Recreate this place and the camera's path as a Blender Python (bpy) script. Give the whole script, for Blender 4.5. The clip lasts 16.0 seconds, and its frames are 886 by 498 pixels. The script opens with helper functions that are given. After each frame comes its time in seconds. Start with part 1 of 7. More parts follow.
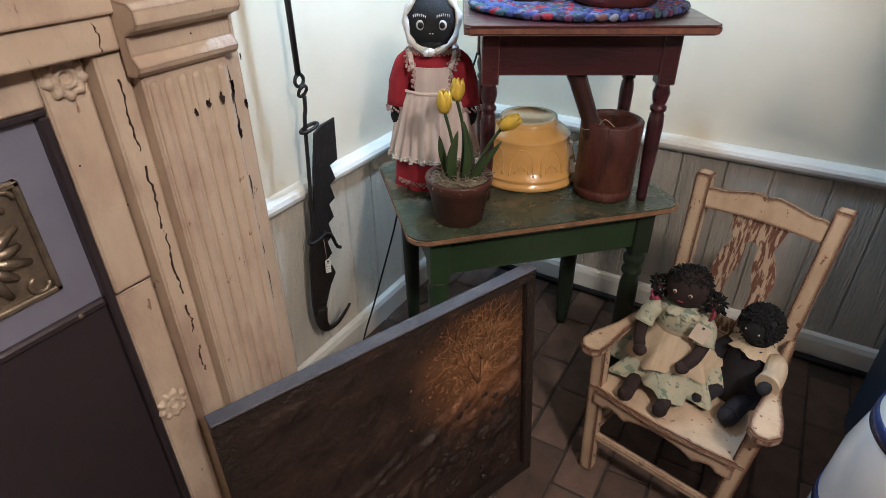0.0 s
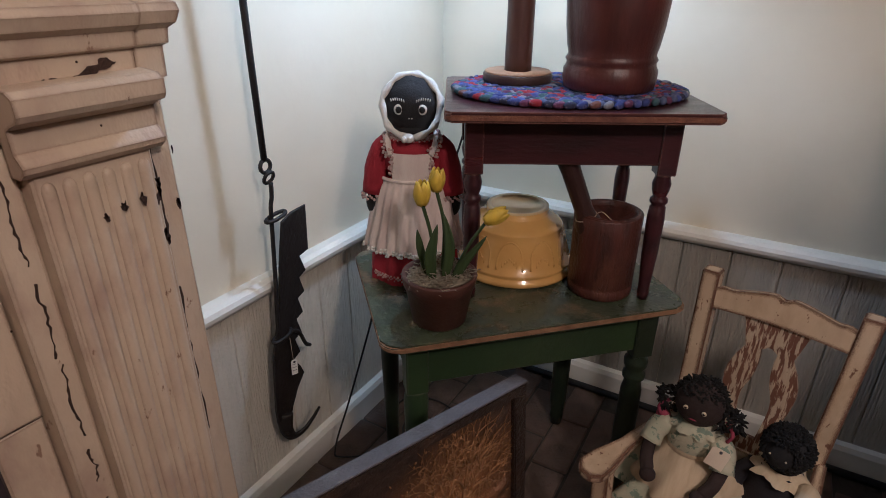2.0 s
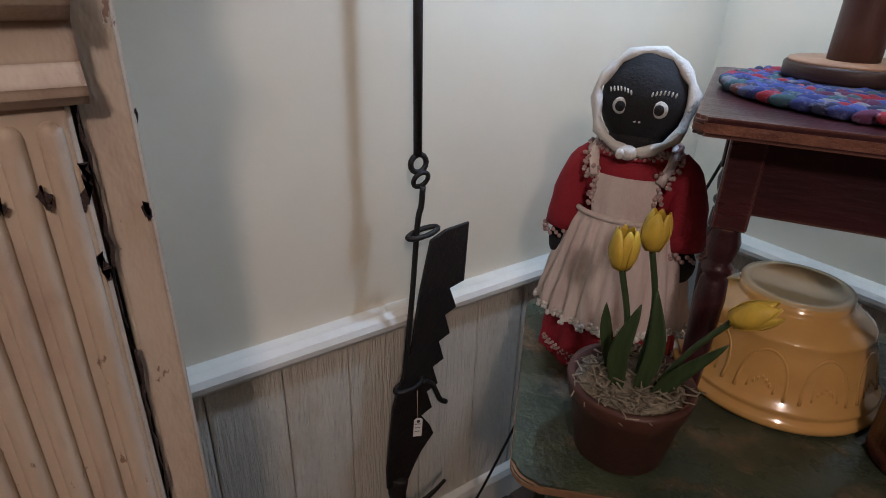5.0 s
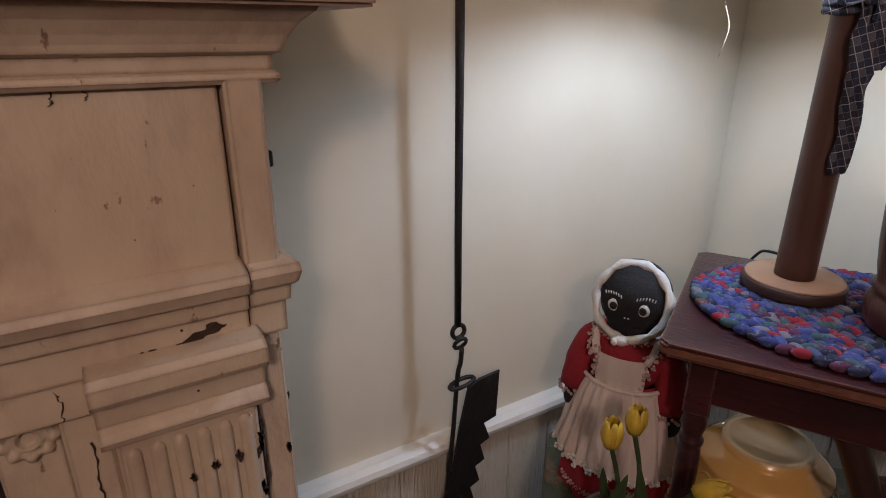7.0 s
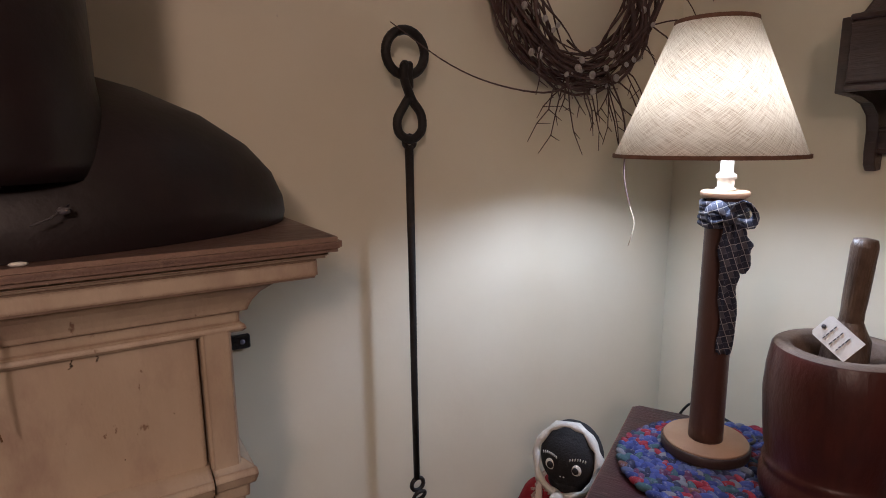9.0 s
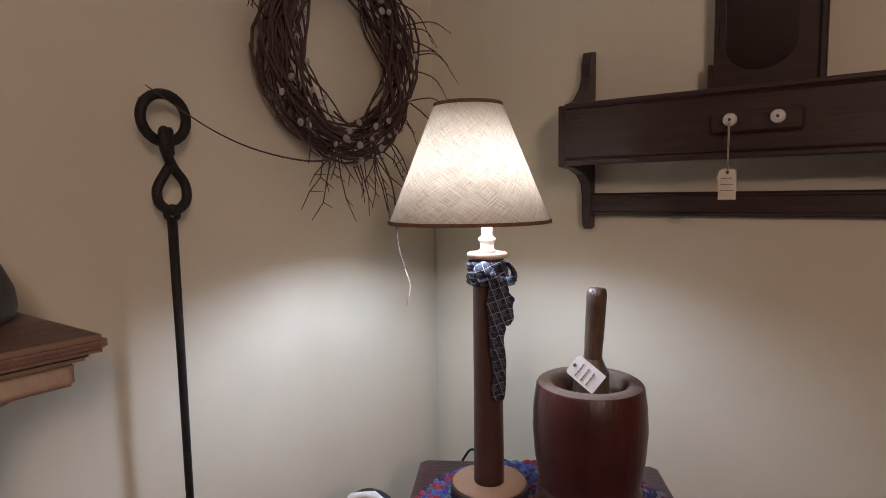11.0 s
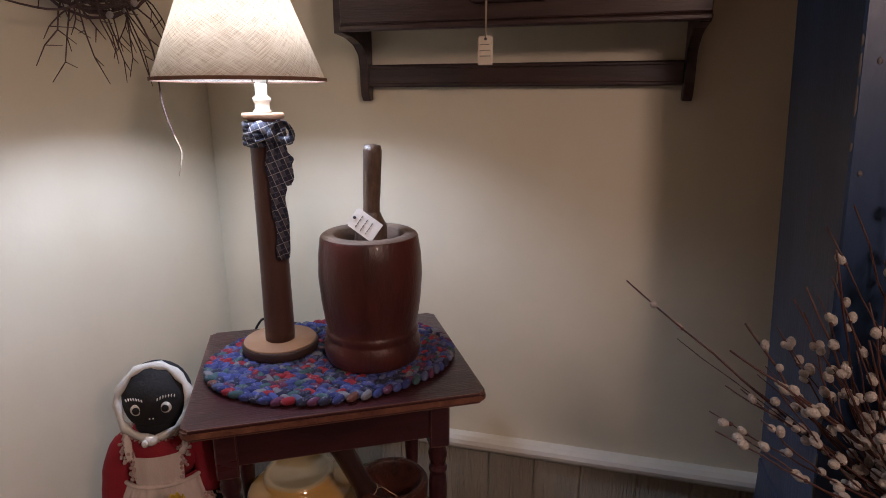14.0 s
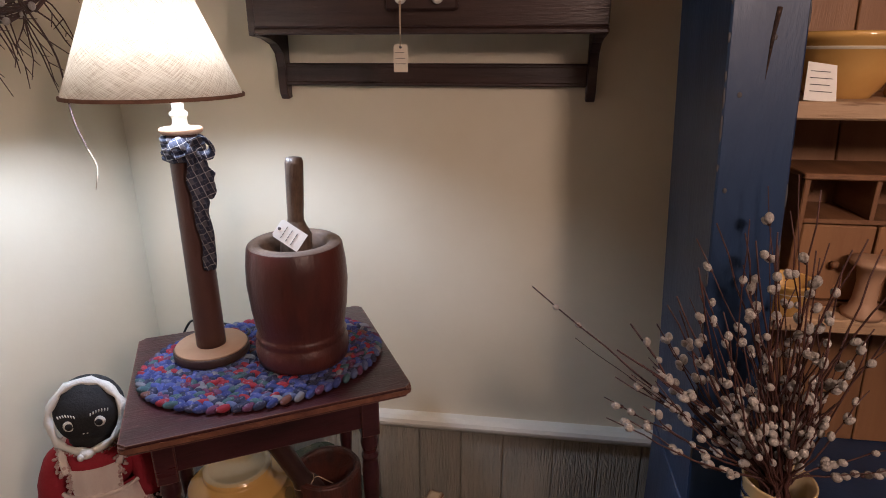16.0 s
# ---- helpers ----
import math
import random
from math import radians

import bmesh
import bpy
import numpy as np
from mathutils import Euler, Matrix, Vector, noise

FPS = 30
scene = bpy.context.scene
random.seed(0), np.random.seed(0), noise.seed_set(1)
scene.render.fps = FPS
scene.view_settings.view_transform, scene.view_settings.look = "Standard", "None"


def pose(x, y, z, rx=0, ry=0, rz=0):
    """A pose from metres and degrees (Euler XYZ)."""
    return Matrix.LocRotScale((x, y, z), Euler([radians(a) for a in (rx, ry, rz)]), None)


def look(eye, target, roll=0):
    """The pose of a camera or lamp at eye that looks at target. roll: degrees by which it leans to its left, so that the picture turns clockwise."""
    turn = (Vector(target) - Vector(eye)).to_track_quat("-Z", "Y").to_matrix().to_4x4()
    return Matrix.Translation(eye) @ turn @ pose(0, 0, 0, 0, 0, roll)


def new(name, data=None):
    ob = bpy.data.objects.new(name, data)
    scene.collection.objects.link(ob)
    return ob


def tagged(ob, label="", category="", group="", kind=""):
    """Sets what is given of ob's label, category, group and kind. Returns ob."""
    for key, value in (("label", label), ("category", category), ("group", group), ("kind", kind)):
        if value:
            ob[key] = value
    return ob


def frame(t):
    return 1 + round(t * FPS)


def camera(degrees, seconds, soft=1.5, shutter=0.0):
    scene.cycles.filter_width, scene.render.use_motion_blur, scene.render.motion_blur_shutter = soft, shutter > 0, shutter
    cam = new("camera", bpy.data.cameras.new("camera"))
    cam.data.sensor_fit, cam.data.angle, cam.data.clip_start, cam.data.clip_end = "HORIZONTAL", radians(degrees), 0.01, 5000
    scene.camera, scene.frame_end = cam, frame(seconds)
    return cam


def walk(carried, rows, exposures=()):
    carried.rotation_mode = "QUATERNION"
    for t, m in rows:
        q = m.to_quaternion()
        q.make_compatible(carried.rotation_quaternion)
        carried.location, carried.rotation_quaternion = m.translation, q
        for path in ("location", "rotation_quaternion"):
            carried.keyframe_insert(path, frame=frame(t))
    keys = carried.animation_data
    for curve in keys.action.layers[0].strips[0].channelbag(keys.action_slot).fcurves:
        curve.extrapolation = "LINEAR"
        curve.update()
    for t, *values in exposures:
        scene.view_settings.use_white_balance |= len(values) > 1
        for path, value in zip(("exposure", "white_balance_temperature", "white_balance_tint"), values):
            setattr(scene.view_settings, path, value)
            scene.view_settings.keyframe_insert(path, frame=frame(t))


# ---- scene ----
cam = camera(74.6, 16.0, 0.9)
PATH = [
    (0, (0.022, 0.102, 1.299), (-0.85, 1.559, 0.241), -0.4),
    (0.5, (0.043, 0.099, 1.349), (-0.827, 1.601, 0.354), -0.4),
    (1, (0.057, 0.099, 1.349), (-0.827, 1.647, 0.441), -0.4),
    (1.5, (0.036, 0.141, 1.317), (-0.856, 1.706, 0.449), -0.0),
    (2, (-0.034, 0.255, 1.287), (-0.943, 1.82, 0.436), 0.4),
    (2.5, (-0.039, 0.36, 1.292), (-1.043, 1.868, 0.446), 0.9),
    (3, (-0.037, 0.458, 1.265), (-1.25, 1.808, 0.425), 1.1),
    (3.5, (-0.131, 0.546, 1.197), (-1.482, 1.762, 0.362), 1.3),
    (3.7, (-0.164, 0.581, 1.17), (-1.548, 1.767, 0.347), 1.2),
    (5.8, (-0.231, 0.625, 1.248), (-1.731, 1.618, 0.373), 1.2),
    (6, (-0.212, 0.609, 1.292), (-1.725, 1.595, 0.433), 0.8),
    (6.5, (-0.165, 0.576, 1.396), (-1.717, 1.55, 0.593), 0.4),
    (7, (-0.111, 0.543, 1.464), (-1.715, 1.514, 0.766), 0.1),
    (7.5, (-0.085, 0.524, 1.52), (-1.711, 1.501, 0.886), 0.1),
    (8, (-0.054, 0.525, 1.57), (-1.703, 1.509, 1.012), -0.0),
    (8.5, (-0.02, 0.534, 1.603), (-1.687, 1.534, 1.134), -0.1),
    (9, (0.03, 0.554, 1.637), (-1.646, 1.58, 1.265), -0.5),
    (9.2, (0.051, 0.558, 1.65), (-1.619, 1.607, 1.319), -0.5),
    (11.3, (-0.001, 0.529, 1.664), (-1.046, 2.221, 1.449), -0.9),
    (11.5, (0.011, 0.541, 1.677), (-0.979, 2.262, 1.438), -0.9),
    (12, (-0.003, 0.535, 1.667), (-0.822, 2.342, 1.419), -0.6),
    (12.5, (0.002, 0.528, 1.643), (-0.719, 2.371, 1.352), -0.5),
    (13, (0.016, 0.527, 1.626), (-0.61, 2.391, 1.258), -0.4),
    (13.5, (0.025, 0.521, 1.607), (-0.53, 2.39, 1.161), -0.3),
    (14, (0.052, 0.489, 1.578), (-0.449, 2.357, 1.068), -0.1),
    (14.5, (0.096, 0.437, 1.576), (-0.345, 2.301, 0.999), -0.1),
    (15, (0.144, 0.392, 1.579), (-0.249, 2.245, 0.938), 0.0),
    (15.5, (0.129, 0.408, 1.619), (-0.204, 2.267, 0.96), -0.1),
    (16, (0.077, 0.45, 1.681), (-0.181, 2.326, 1.037), 0.0),
]
walk(cam, [(t, look(eye, target, roll)) for t, eye, target, roll in PATH],
     [(0, 1.72, 4650, 8), (0.5, 1.46, 4820, 12), (1.5, 1.04, 4830, 16), (3.5, 0.88, 4860, 16), (6, 0.42, 5060, 18), (7, 0.30, 5360, 23), (9, 0.10, 5420, 24), (12, 0.12, 5530, 27), (12.5, 0.03, 5580, 28), (13.5, 0.10, 5580, 28), (15, 0.42, 5530, 26), (16, 0.60, 5480, 24)])

# ---- world and lights ----
world = bpy.data.worlds.new("world")
scene.world = world
world.use_nodes = True
world.node_tree.nodes["Background"].inputs[0].default_value = (1.0, 0.72, 0.48, 1)
world.node_tree.nodes["Background"].inputs[1].default_value = 0.002


def point_light(name, place, power, color, radius):
    data = bpy.data.lights.new(name, "POINT")
    data.energy, data.color, data.shadow_soft_size = power, color, radius
    ob = new(name, data)
    ob.location = place
    return ob


LAMP = (-0.552, 1.464)
point_light("table_lamp_light", (LAMP[0] - 0.020, LAMP[1] - 0.012, 1.69), 10.2, (0.81, 0.955, 1.0), 0.040)
point_light("ceiling_lamp_light", (0.85, 0.05, 2.06), 29.0, (1.0, 0.71, 0.46), 0.09)

# ---- materials ----


def node_material(name):
    m = bpy.data.materials.new(name)
    m.use_nodes = True
    return m, m.node_tree.nodes, m.node_tree.links, m.node_tree.nodes["Principled BSDF"]


def noise_node(nodes, links, coord, scale, detail=4.0, stretch=(1, 1, 1)):
    mp = nodes.new("ShaderNodeMapping")
    mp.inputs["Scale"].default_value = stretch
    links.new(coord, mp.inputs["Vector"])
    n = nodes.new("ShaderNodeTexNoise")
    n.inputs["Scale"].default_value = scale
    n.inputs["Detail"].default_value = detail
    n.inputs["Roughness"].default_value = 0.6
    links.new(mp.outputs[0], n.inputs["Vector"])
    return n


def ramp_node(nodes, links, fac, a, b):
    r = nodes.new("ShaderNodeMapRange")
    r.inputs["From Min"].default_value, r.inputs["From Max"].default_value = a, b
    links.new(fac, r.inputs["Value"])
    return r.outputs[0]


def mix_node(nodes, links, fac, a, b):
    mx = nodes.new("ShaderNodeMix")
    mx.data_type = "RGBA"
    links.new(fac, mx.inputs[0])
    for sock, v in ((mx.inputs[6], a), (mx.inputs[7], b)):
        if isinstance(v, tuple):
            sock.default_value = (*v, 1)
        else:
            links.new(v, sock)
    return mx.outputs[2]


def surface(name, base, other, rough=0.6, scale=6.0, fine=90.0, bump=0.15, stretch=(1, 1, 1), wear=None, wear_at=(0.62, 0.66),
            wear_scale=9.0, metal=0.0, vary=0.0, coat=0.0, stain=None, edge=None):
    m, nodes, links, bsdf = node_material(name)
    coord = nodes.new("ShaderNodeTexCoord").outputs["Object"]
    n1 = noise_node(nodes, links, coord, scale, 5.0, stretch)
    col = mix_node(nodes, links, ramp_node(nodes, links, n1.outputs["Fac"], 0.3, 0.7), base, other)
    if stain:
        tone, lo, hi, size, far = stain
        n4 = noise_node(nodes, links, coord, size, 9.0, far)
        col = mix_node(nodes, links, ramp_node(nodes, links, n4.outputs["Fac"], lo, hi), col, tone)
    n2 = noise_node(nodes, links, coord, fine, 3.0, stretch)
    height = n2.outputs["Fac"]
    if wear:
        n3 = noise_node(nodes, links, coord, wear_scale, 8.0, stretch)
        mask = ramp_node(nodes, links, n3.outputs["Fac"], *wear_at)
        col = mix_node(nodes, links, mask, col, wear)
        add = nodes.new("ShaderNodeMath")
        add.operation = "SUBTRACT"
        links.new(height, add.inputs[0])
        links.new(mask, add.inputs[1])
        height = add.outputs[0]
    if edge:
        tone, reach, lo, hi = edge
        bev = nodes.new("ShaderNodeBevel")
        bev.samples = 6
        bev.inputs["Radius"].default_value = reach
        geo = nodes.new("ShaderNodeNewGeometry")
        dot = nodes.new("ShaderNodeVectorMath")
        dot.operation = "DOT_PRODUCT"
        links.new(bev.outputs[0], dot.inputs[0])
        links.new(geo.outputs["Normal"], dot.inputs[1])
        bend = ramp_node(nodes, links, dot.outputs["Value"], 1.0, 0.72)
        n5 = noise_node(nodes, links, coord, 38.0, 8.0)
        mul = nodes.new("ShaderNodeMath")
        mul.operation = "MULTIPLY"
        links.new(bend, mul.inputs[0])
        links.new(n5.outputs["Fac"], mul.inputs[1])
        col = mix_node(nodes, links, ramp_node(nodes, links, mul.outputs[0], lo, hi), col, tone)
    if vary:
        info = nodes.new("ShaderNodeObjectInfo")
        hsv = nodes.new("ShaderNodeHueSaturation")
        links.new(ramp_node(nodes, links, info.outputs["Random"], -0.5 / vary + 0.5, 0.5 / vary + 0.5), hsv.inputs["Value"])
        mr = hsv.inputs["Value"].links[0].from_node
        mr.inputs["From Min"].default_value, mr.inputs["From Max"].default_value = 0.0, 1.0
        mr.inputs["To Min"].default_value, mr.inputs["To Max"].default_value = 1.0 - vary, 1.0 + vary
        links.new(col, hsv.inputs["Color"])
        col = hsv.outputs[0]
    links.new(col, bsdf.inputs["Base Color"])
    rr = nodes.new("ShaderNodeMapRange")
    rr.inputs["To Min"].default_value, rr.inputs["To Max"].default_value = max(rough - 0.1, 0.03), min(rough + 0.12, 1)
    links.new(n1.outputs["Fac"], rr.inputs["Value"])
    links.new(rr.outputs[0], bsdf.inputs["Roughness"])
    bsdf.inputs["Metallic"].default_value = metal
    bsdf.inputs["Coat Weight"].default_value = coat
    bp = nodes.new("ShaderNodeBump")
    bp.inputs["Strength"].default_value = bump
    bp.inputs["Distance"].default_value = 0.006
    links.new(height, bp.inputs["Height"])
    links.new(bp.outputs[0], bsdf.inputs["Normal"])
    return m


def glow_patch_material():
    """Dark cast iron with a golden glow painted in, fading out unevenly."""
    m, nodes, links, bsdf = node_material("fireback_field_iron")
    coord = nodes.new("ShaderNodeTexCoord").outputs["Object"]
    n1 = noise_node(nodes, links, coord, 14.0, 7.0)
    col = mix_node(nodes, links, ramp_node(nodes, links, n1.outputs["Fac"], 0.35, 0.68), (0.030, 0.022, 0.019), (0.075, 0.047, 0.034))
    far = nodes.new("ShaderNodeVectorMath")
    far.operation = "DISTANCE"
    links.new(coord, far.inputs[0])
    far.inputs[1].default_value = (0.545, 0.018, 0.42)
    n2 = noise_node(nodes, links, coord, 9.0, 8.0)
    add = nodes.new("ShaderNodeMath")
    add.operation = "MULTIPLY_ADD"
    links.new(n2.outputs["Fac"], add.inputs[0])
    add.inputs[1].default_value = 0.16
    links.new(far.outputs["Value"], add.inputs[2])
    # warm glow round the tree, put into the base colour
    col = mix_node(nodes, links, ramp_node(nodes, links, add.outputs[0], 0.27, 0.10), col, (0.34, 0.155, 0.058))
    links.new(col, bsdf.inputs["Base Color"])
    bsdf.inputs["Metallic"].default_value = 0.4
    bsdf.inputs["Roughness"].default_value = 0.45
    n3 = noise_node(nodes, links, coord, 60.0, 6.0)
    bp = nodes.new("ShaderNodeBump")
    bp.inputs["Strength"].default_value = 0.8
    bp.inputs["Distance"].default_value = 0.006
    links.new(n3.outputs["Fac"], bp.inputs["Height"])
    links.new(bp.outputs[0], bsdf.inputs["Normal"])
    return m


def plain(name, color, rough=0.6, metal=0.0):
    return surface(name, color, tuple(c * 0.85 for c in color), rough, 20.0, 200.0, 0.08, metal=metal)


PLASTER = surface("wall_plaster", (0.75, 0.69, 0.545), (0.70, 0.63, 0.48), 0.6, 2.5, 30.0, 0.10, wear=(0.55, 0.48, 0.39), wear_at=(0.735, 0.76), wear_scale=18.0)
# dark brown for the unseen walls, added to cut bounced light
DARKUNSEEN = surface("dark_unseen_wall", (0.20, 0.13, 0.085), (0.14, 0.09, 0.06), 0.6, 5.0, 60.0, 0.2, (4, 4, 0.4))
CEILING = surface("ceiling_paint", (0.72, 0.66, 0.55), (0.66, 0.60, 0.49), 0.8, 3.0, 60.0, 0.1)
RAILWHITE = surface("rail_paint", (0.80, 0.78, 0.72), (0.74, 0.71, 0.63), 0.32, 8.0, 60.0, 0.08)
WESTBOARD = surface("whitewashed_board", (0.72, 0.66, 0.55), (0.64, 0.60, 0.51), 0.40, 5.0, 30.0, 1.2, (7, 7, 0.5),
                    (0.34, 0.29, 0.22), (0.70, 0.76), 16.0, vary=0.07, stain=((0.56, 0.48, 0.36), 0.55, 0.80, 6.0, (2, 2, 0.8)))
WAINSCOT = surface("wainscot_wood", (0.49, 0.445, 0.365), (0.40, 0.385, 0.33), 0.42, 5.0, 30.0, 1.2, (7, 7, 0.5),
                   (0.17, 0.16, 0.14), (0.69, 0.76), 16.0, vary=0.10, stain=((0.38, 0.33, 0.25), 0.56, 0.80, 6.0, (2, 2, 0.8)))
BRICK = surface("floor_brick", (0.135, 0.085, 0.062), (0.078, 0.055, 0.044), 0.75, 14.0, 120.0, 0.5, vary=0.3,
                wear=(0.075, 0.055, 0.045), wear_at=(0.55, 0.7), wear_scale=20.0)
MORTAR = surface("floor_mortar", (0.06, 0.05, 0.042), (0.035, 0.03, 0.026), 0.95, 30.0, 200.0, 0.5)
CREAM = surface("mantel_paint", (0.57, 0.475, 0.355), (0.47, 0.37, 0.265), 0.48, 8.0, 45.0, 0.4, (1.0, 1.2, 0.6), (0.26, 0.165, 0.11),
                (0.665, 0.685), 34.0, stain=((0.38, 0.275, 0.21), 0.48, 0.74, 12.0, (1, 1.3, 0.7)), edge=((0.24, 0.16, 0.11), 0.008, 0.06, 0.30))
CHIP = surface("bare_dark_wood", (0.05, 0.025, 0.016), (0.025, 0.014, 0.01), 0.9, 40.0, 200.0, 0.6)
SHELFTOP = surface("mantel_shelf_wood", (0.135, 0.078, 0.06), (0.085, 0.048, 0.04), 0.5, 12.0, 70.0, 0.3, wear=(0.26, 0.17, 0.125), wear_at=(0.64, 0.7), wear_scale=24.0,
                   edge=((0.25, 0.16, 0.115), 0.01, 0.06, 0.2))
CHAIRPAINT = surface("chair_paint", (0.60, 0.48, 0.33), (0.53, 0.40, 0.27), 0.5, 12.0, 90.0, 0.3, (1, 1, 0.5),
                     (0.18, 0.09, 0.05), (0.625, 0.65), 60.0, stain=((0.43, 0.31, 0.19), 0.48, 0.75, 16.0, (1, 1, 0.5)), edge=((0.13, 0.06, 0.034), 0.014, 0.045, 0.085))
CHAIRWORN = surface("worn_splat_paint", (0.56, 0.45, 0.32), (0.50, 0.38, 0.26), 0.55, 12.0, 90.0, 0.45, (8, 8, 0.9),
                    (0.17, 0.075, 0.045), (0.47, 0.52), 17.0, edge=((0.30, 0.17, 0.10), 0.003, 0.2, 0.4))
REDWOOD = surface("red_brown_wood", (0.062, 0.016, 0.019), (0.036, 0.011, 0.014), 0.30, 8.0, 70.0, 0.2, (0.5, 3, 3), (0.16, 0.07, 0.05),
                  (0.69, 0.73), 30.0, vary=0.1, coat=0.15, stain=((0.022, 0.009, 0.010), 0.5, 0.72, 12.0, (0.6, 2, 2)), edge=((0.20, 0.095, 0.065), 0.007, 0.10, 0.26))
WORNEDGE = surface("worn_table_edge", (0.22, 0.095, 0.05), (0.10, 0.035, 0.025), 0.5, 30.0, 120.0, 0.4)
GREENTOP = surface("green_worn_top", (0.072, 0.088, 0.050), (0.045, 0.056, 0.034), 0.27, 10.0, 80.0, 0.35,
                   wear=(0.17, 0.125, 0.075), wear_at=(0.53, 0.66), wear_scale=14.0,
                   stain=((0.030, 0.040, 0.028), 0.44, 0.66, 8.0, (1, 1.8, 1)))
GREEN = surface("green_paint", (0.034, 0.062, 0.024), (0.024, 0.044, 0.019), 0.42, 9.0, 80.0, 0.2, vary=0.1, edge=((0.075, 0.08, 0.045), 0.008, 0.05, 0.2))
# shaded copy of the green paint, for legs under the table
GREENSHADED = surface("shaded_green_leg", (0.022, 0.035, 0.018), (0.015, 0.022, 0.013), 0.42, 9.0, 80.0, 0.15)
TANEDGE = surface("bare_wood_edge", (0.30, 0.17, 0.085), (0.17, 0.09, 0.045), 0.6, 26.0, 110.0, 0.3)
MORTARRED = surface("mortar_red_wood", (0.100, 0.025, 0.018), (0.062, 0.017, 0.014), 0.40, 7.0, 60.0, 0.2, (2, 2, 0.6),
                    (0.22, 0.09, 0.06), (0.69, 0.74), 34.0, coat=0.12, stain=((0.04, 0.012, 0.011), 0.52, 0.76, 9.0, (1.6, 1.6, 0.5)))
OLDWOOD = surface("old_mortar_wood", (0.105, 0.030, 0.020), (0.044, 0.016, 0.012), 0.42, 12.0, 70.0, 0.4, (2.5, 2.5, 0.5),
                  (0.035, 0.015, 0.012), (0.56, 0.66), 14.0, stain=((0.16, 0.065, 0.036), 0.55, 0.75, 10.0, (1, 1, 0.5)))
DARKPESTLE = surface("dark_pestle_wood", (0.048, 0.021, 0.017), (0.026, 0.013, 0.011), 0.38, 14.0, 90.0, 0.2, (3, 3, 0.4))
PESTLEWOOD = surface("grey_pestle_wood", (0.18, 0.12, 0.083), (0.07, 0.043, 0.03), 0.36, 16.0, 90.0, 0.3, (4, 4, 0.4), stain=((0.05, 0.03, 0.022), 0.5, 0.7, 20.0, (1, 1, 0.6)))
WOODEND = surface("mortar_inside_wood", (0.19, 0.125, 0.085), (0.11, 0.07, 0.05), 0.7, 16.0, 90.0, 0.3)
SPOOL = surface("spool_brown", (0.10, 0.045, 0.032), (0.075, 0.032, 0.024), 0.42, 6.0, 90.0, 0.12, (4, 4, 0.3))
SPOOLPALE = surface("spool_pale_face", (0.42, 0.26, 0.16), (0.36, 0.21, 0.125), 0.6, 14.0, 120.0, 0.1)
SPOOLDARK = surface("spool_dark_rim", (0.055, 0.026, 0.018), (0.035, 0.018, 0.013), 0.5, 14.0, 120.0, 0.1)
WHITEPLASTIC = plain("socket_white", (0.78, 0.76, 0.70), 0.35)
IRON = surface("black_iron", (0.028, 0.023, 0.02), (0.016, 0.013, 0.012), 0.55, 20.0, 120.0, 0.4, metal=0.35,
               wear=(0.06, 0.035, 0.022), wear_at=(0.6, 0.75), wear_scale=40.0)
TINDARK = surface("dark_brown_tin", (0.01088, 0.00306, 0.00374), (0.00408, 0.00136, 0.001768), 0.50, 5.0, 60.0, 0.12, stain=((0.020, 0.009, 0.008), 0.5, 0.8, 14.0, (1, 1, 1)))
FIREBACK = surface("fireback_iron", (0.055, 0.038, 0.03), (0.032, 0.025, 0.022), 0.48, 9.0, 120.0, 0.8, metal=0.45,
                   wear=(0.085, 0.048, 0.03), wear_at=(0.52, 0.72), wear_scale=9.0)
FIREFIELD = glow_patch_material()
FIREEDGE = surface("fireback_edge_iron", (0.095, 0.085, 0.09), (0.06, 0.053, 0.056), 0.62, 14.0, 120.0, 0.4, stain=((0.06, 0.05, 0.05), 0.55, 0.75, 18.0, (1, 1, 1)))
# golden brown for the tree, twigs and leaves of the fireback
GOLDRELIEF = surface("golden_brown_relief", (0.40, 0.21, 0.08), (0.20, 0.10, 0.042), 0.5, 20.0, 150.0, 0.6, metal=0.3)
STEEL = surface("blued_steel", (0.34, 0.34, 0.43), (0.25, 0.25, 0.34), 0.45, 5.0, 100.0, 0.06, metal=0.5)
SCREEN = surface("insert_black_iron", (0.050, 0.038, 0.043), (0.036, 0.028, 0.033), 0.38, 5.0, 100.0, 0.1, metal=0.3)
BRONZE = surface("bronze_ornament", (0.34, 0.28, 0.20), (0.15, 0.12, 0.085), 0.42, 26.0, 120.0, 0.2, metal=0.75)
SHELFDARK = surface("dark_stained_oak", (0.062, 0.034, 0.029), (0.030, 0.017, 0.015), 0.36, 8.0, 60.0, 0.2, (0.4, 4, 5), coat=0.05)
PORCELAIN = plain("white_porcelain", (0.75, 0.72, 0.66), 0.2)
PAPER = surface("paper_tag", (0.72, 0.64, 0.52), (0.66, 0.57, 0.45), 0.8, 30.0, 150.0, 0.1)
WHITEPAPER = surface("white_card", (0.86, 0.84, 0.80), (0.80, 0.77, 0.72), 0.8, 30.0, 150.0, 0.1)
INK = plain("ink_grey", (0.10, 0.09, 0.10), 0.8)
STRING = plain("cotton_string", (0.50, 0.40, 0.28), 0.9)
TWIG = surface("willow_bark", (0.095, 0.036, 0.028), (0.05, 0.021, 0.018), 0.55, 40.0, 200.0, 0.3)
WREATHTWIG = surface("wreath_twig", (0.105, 0.055, 0.046), (0.055, 0.03, 0.026), 0.6, 40.0, 200.0, 0.3)
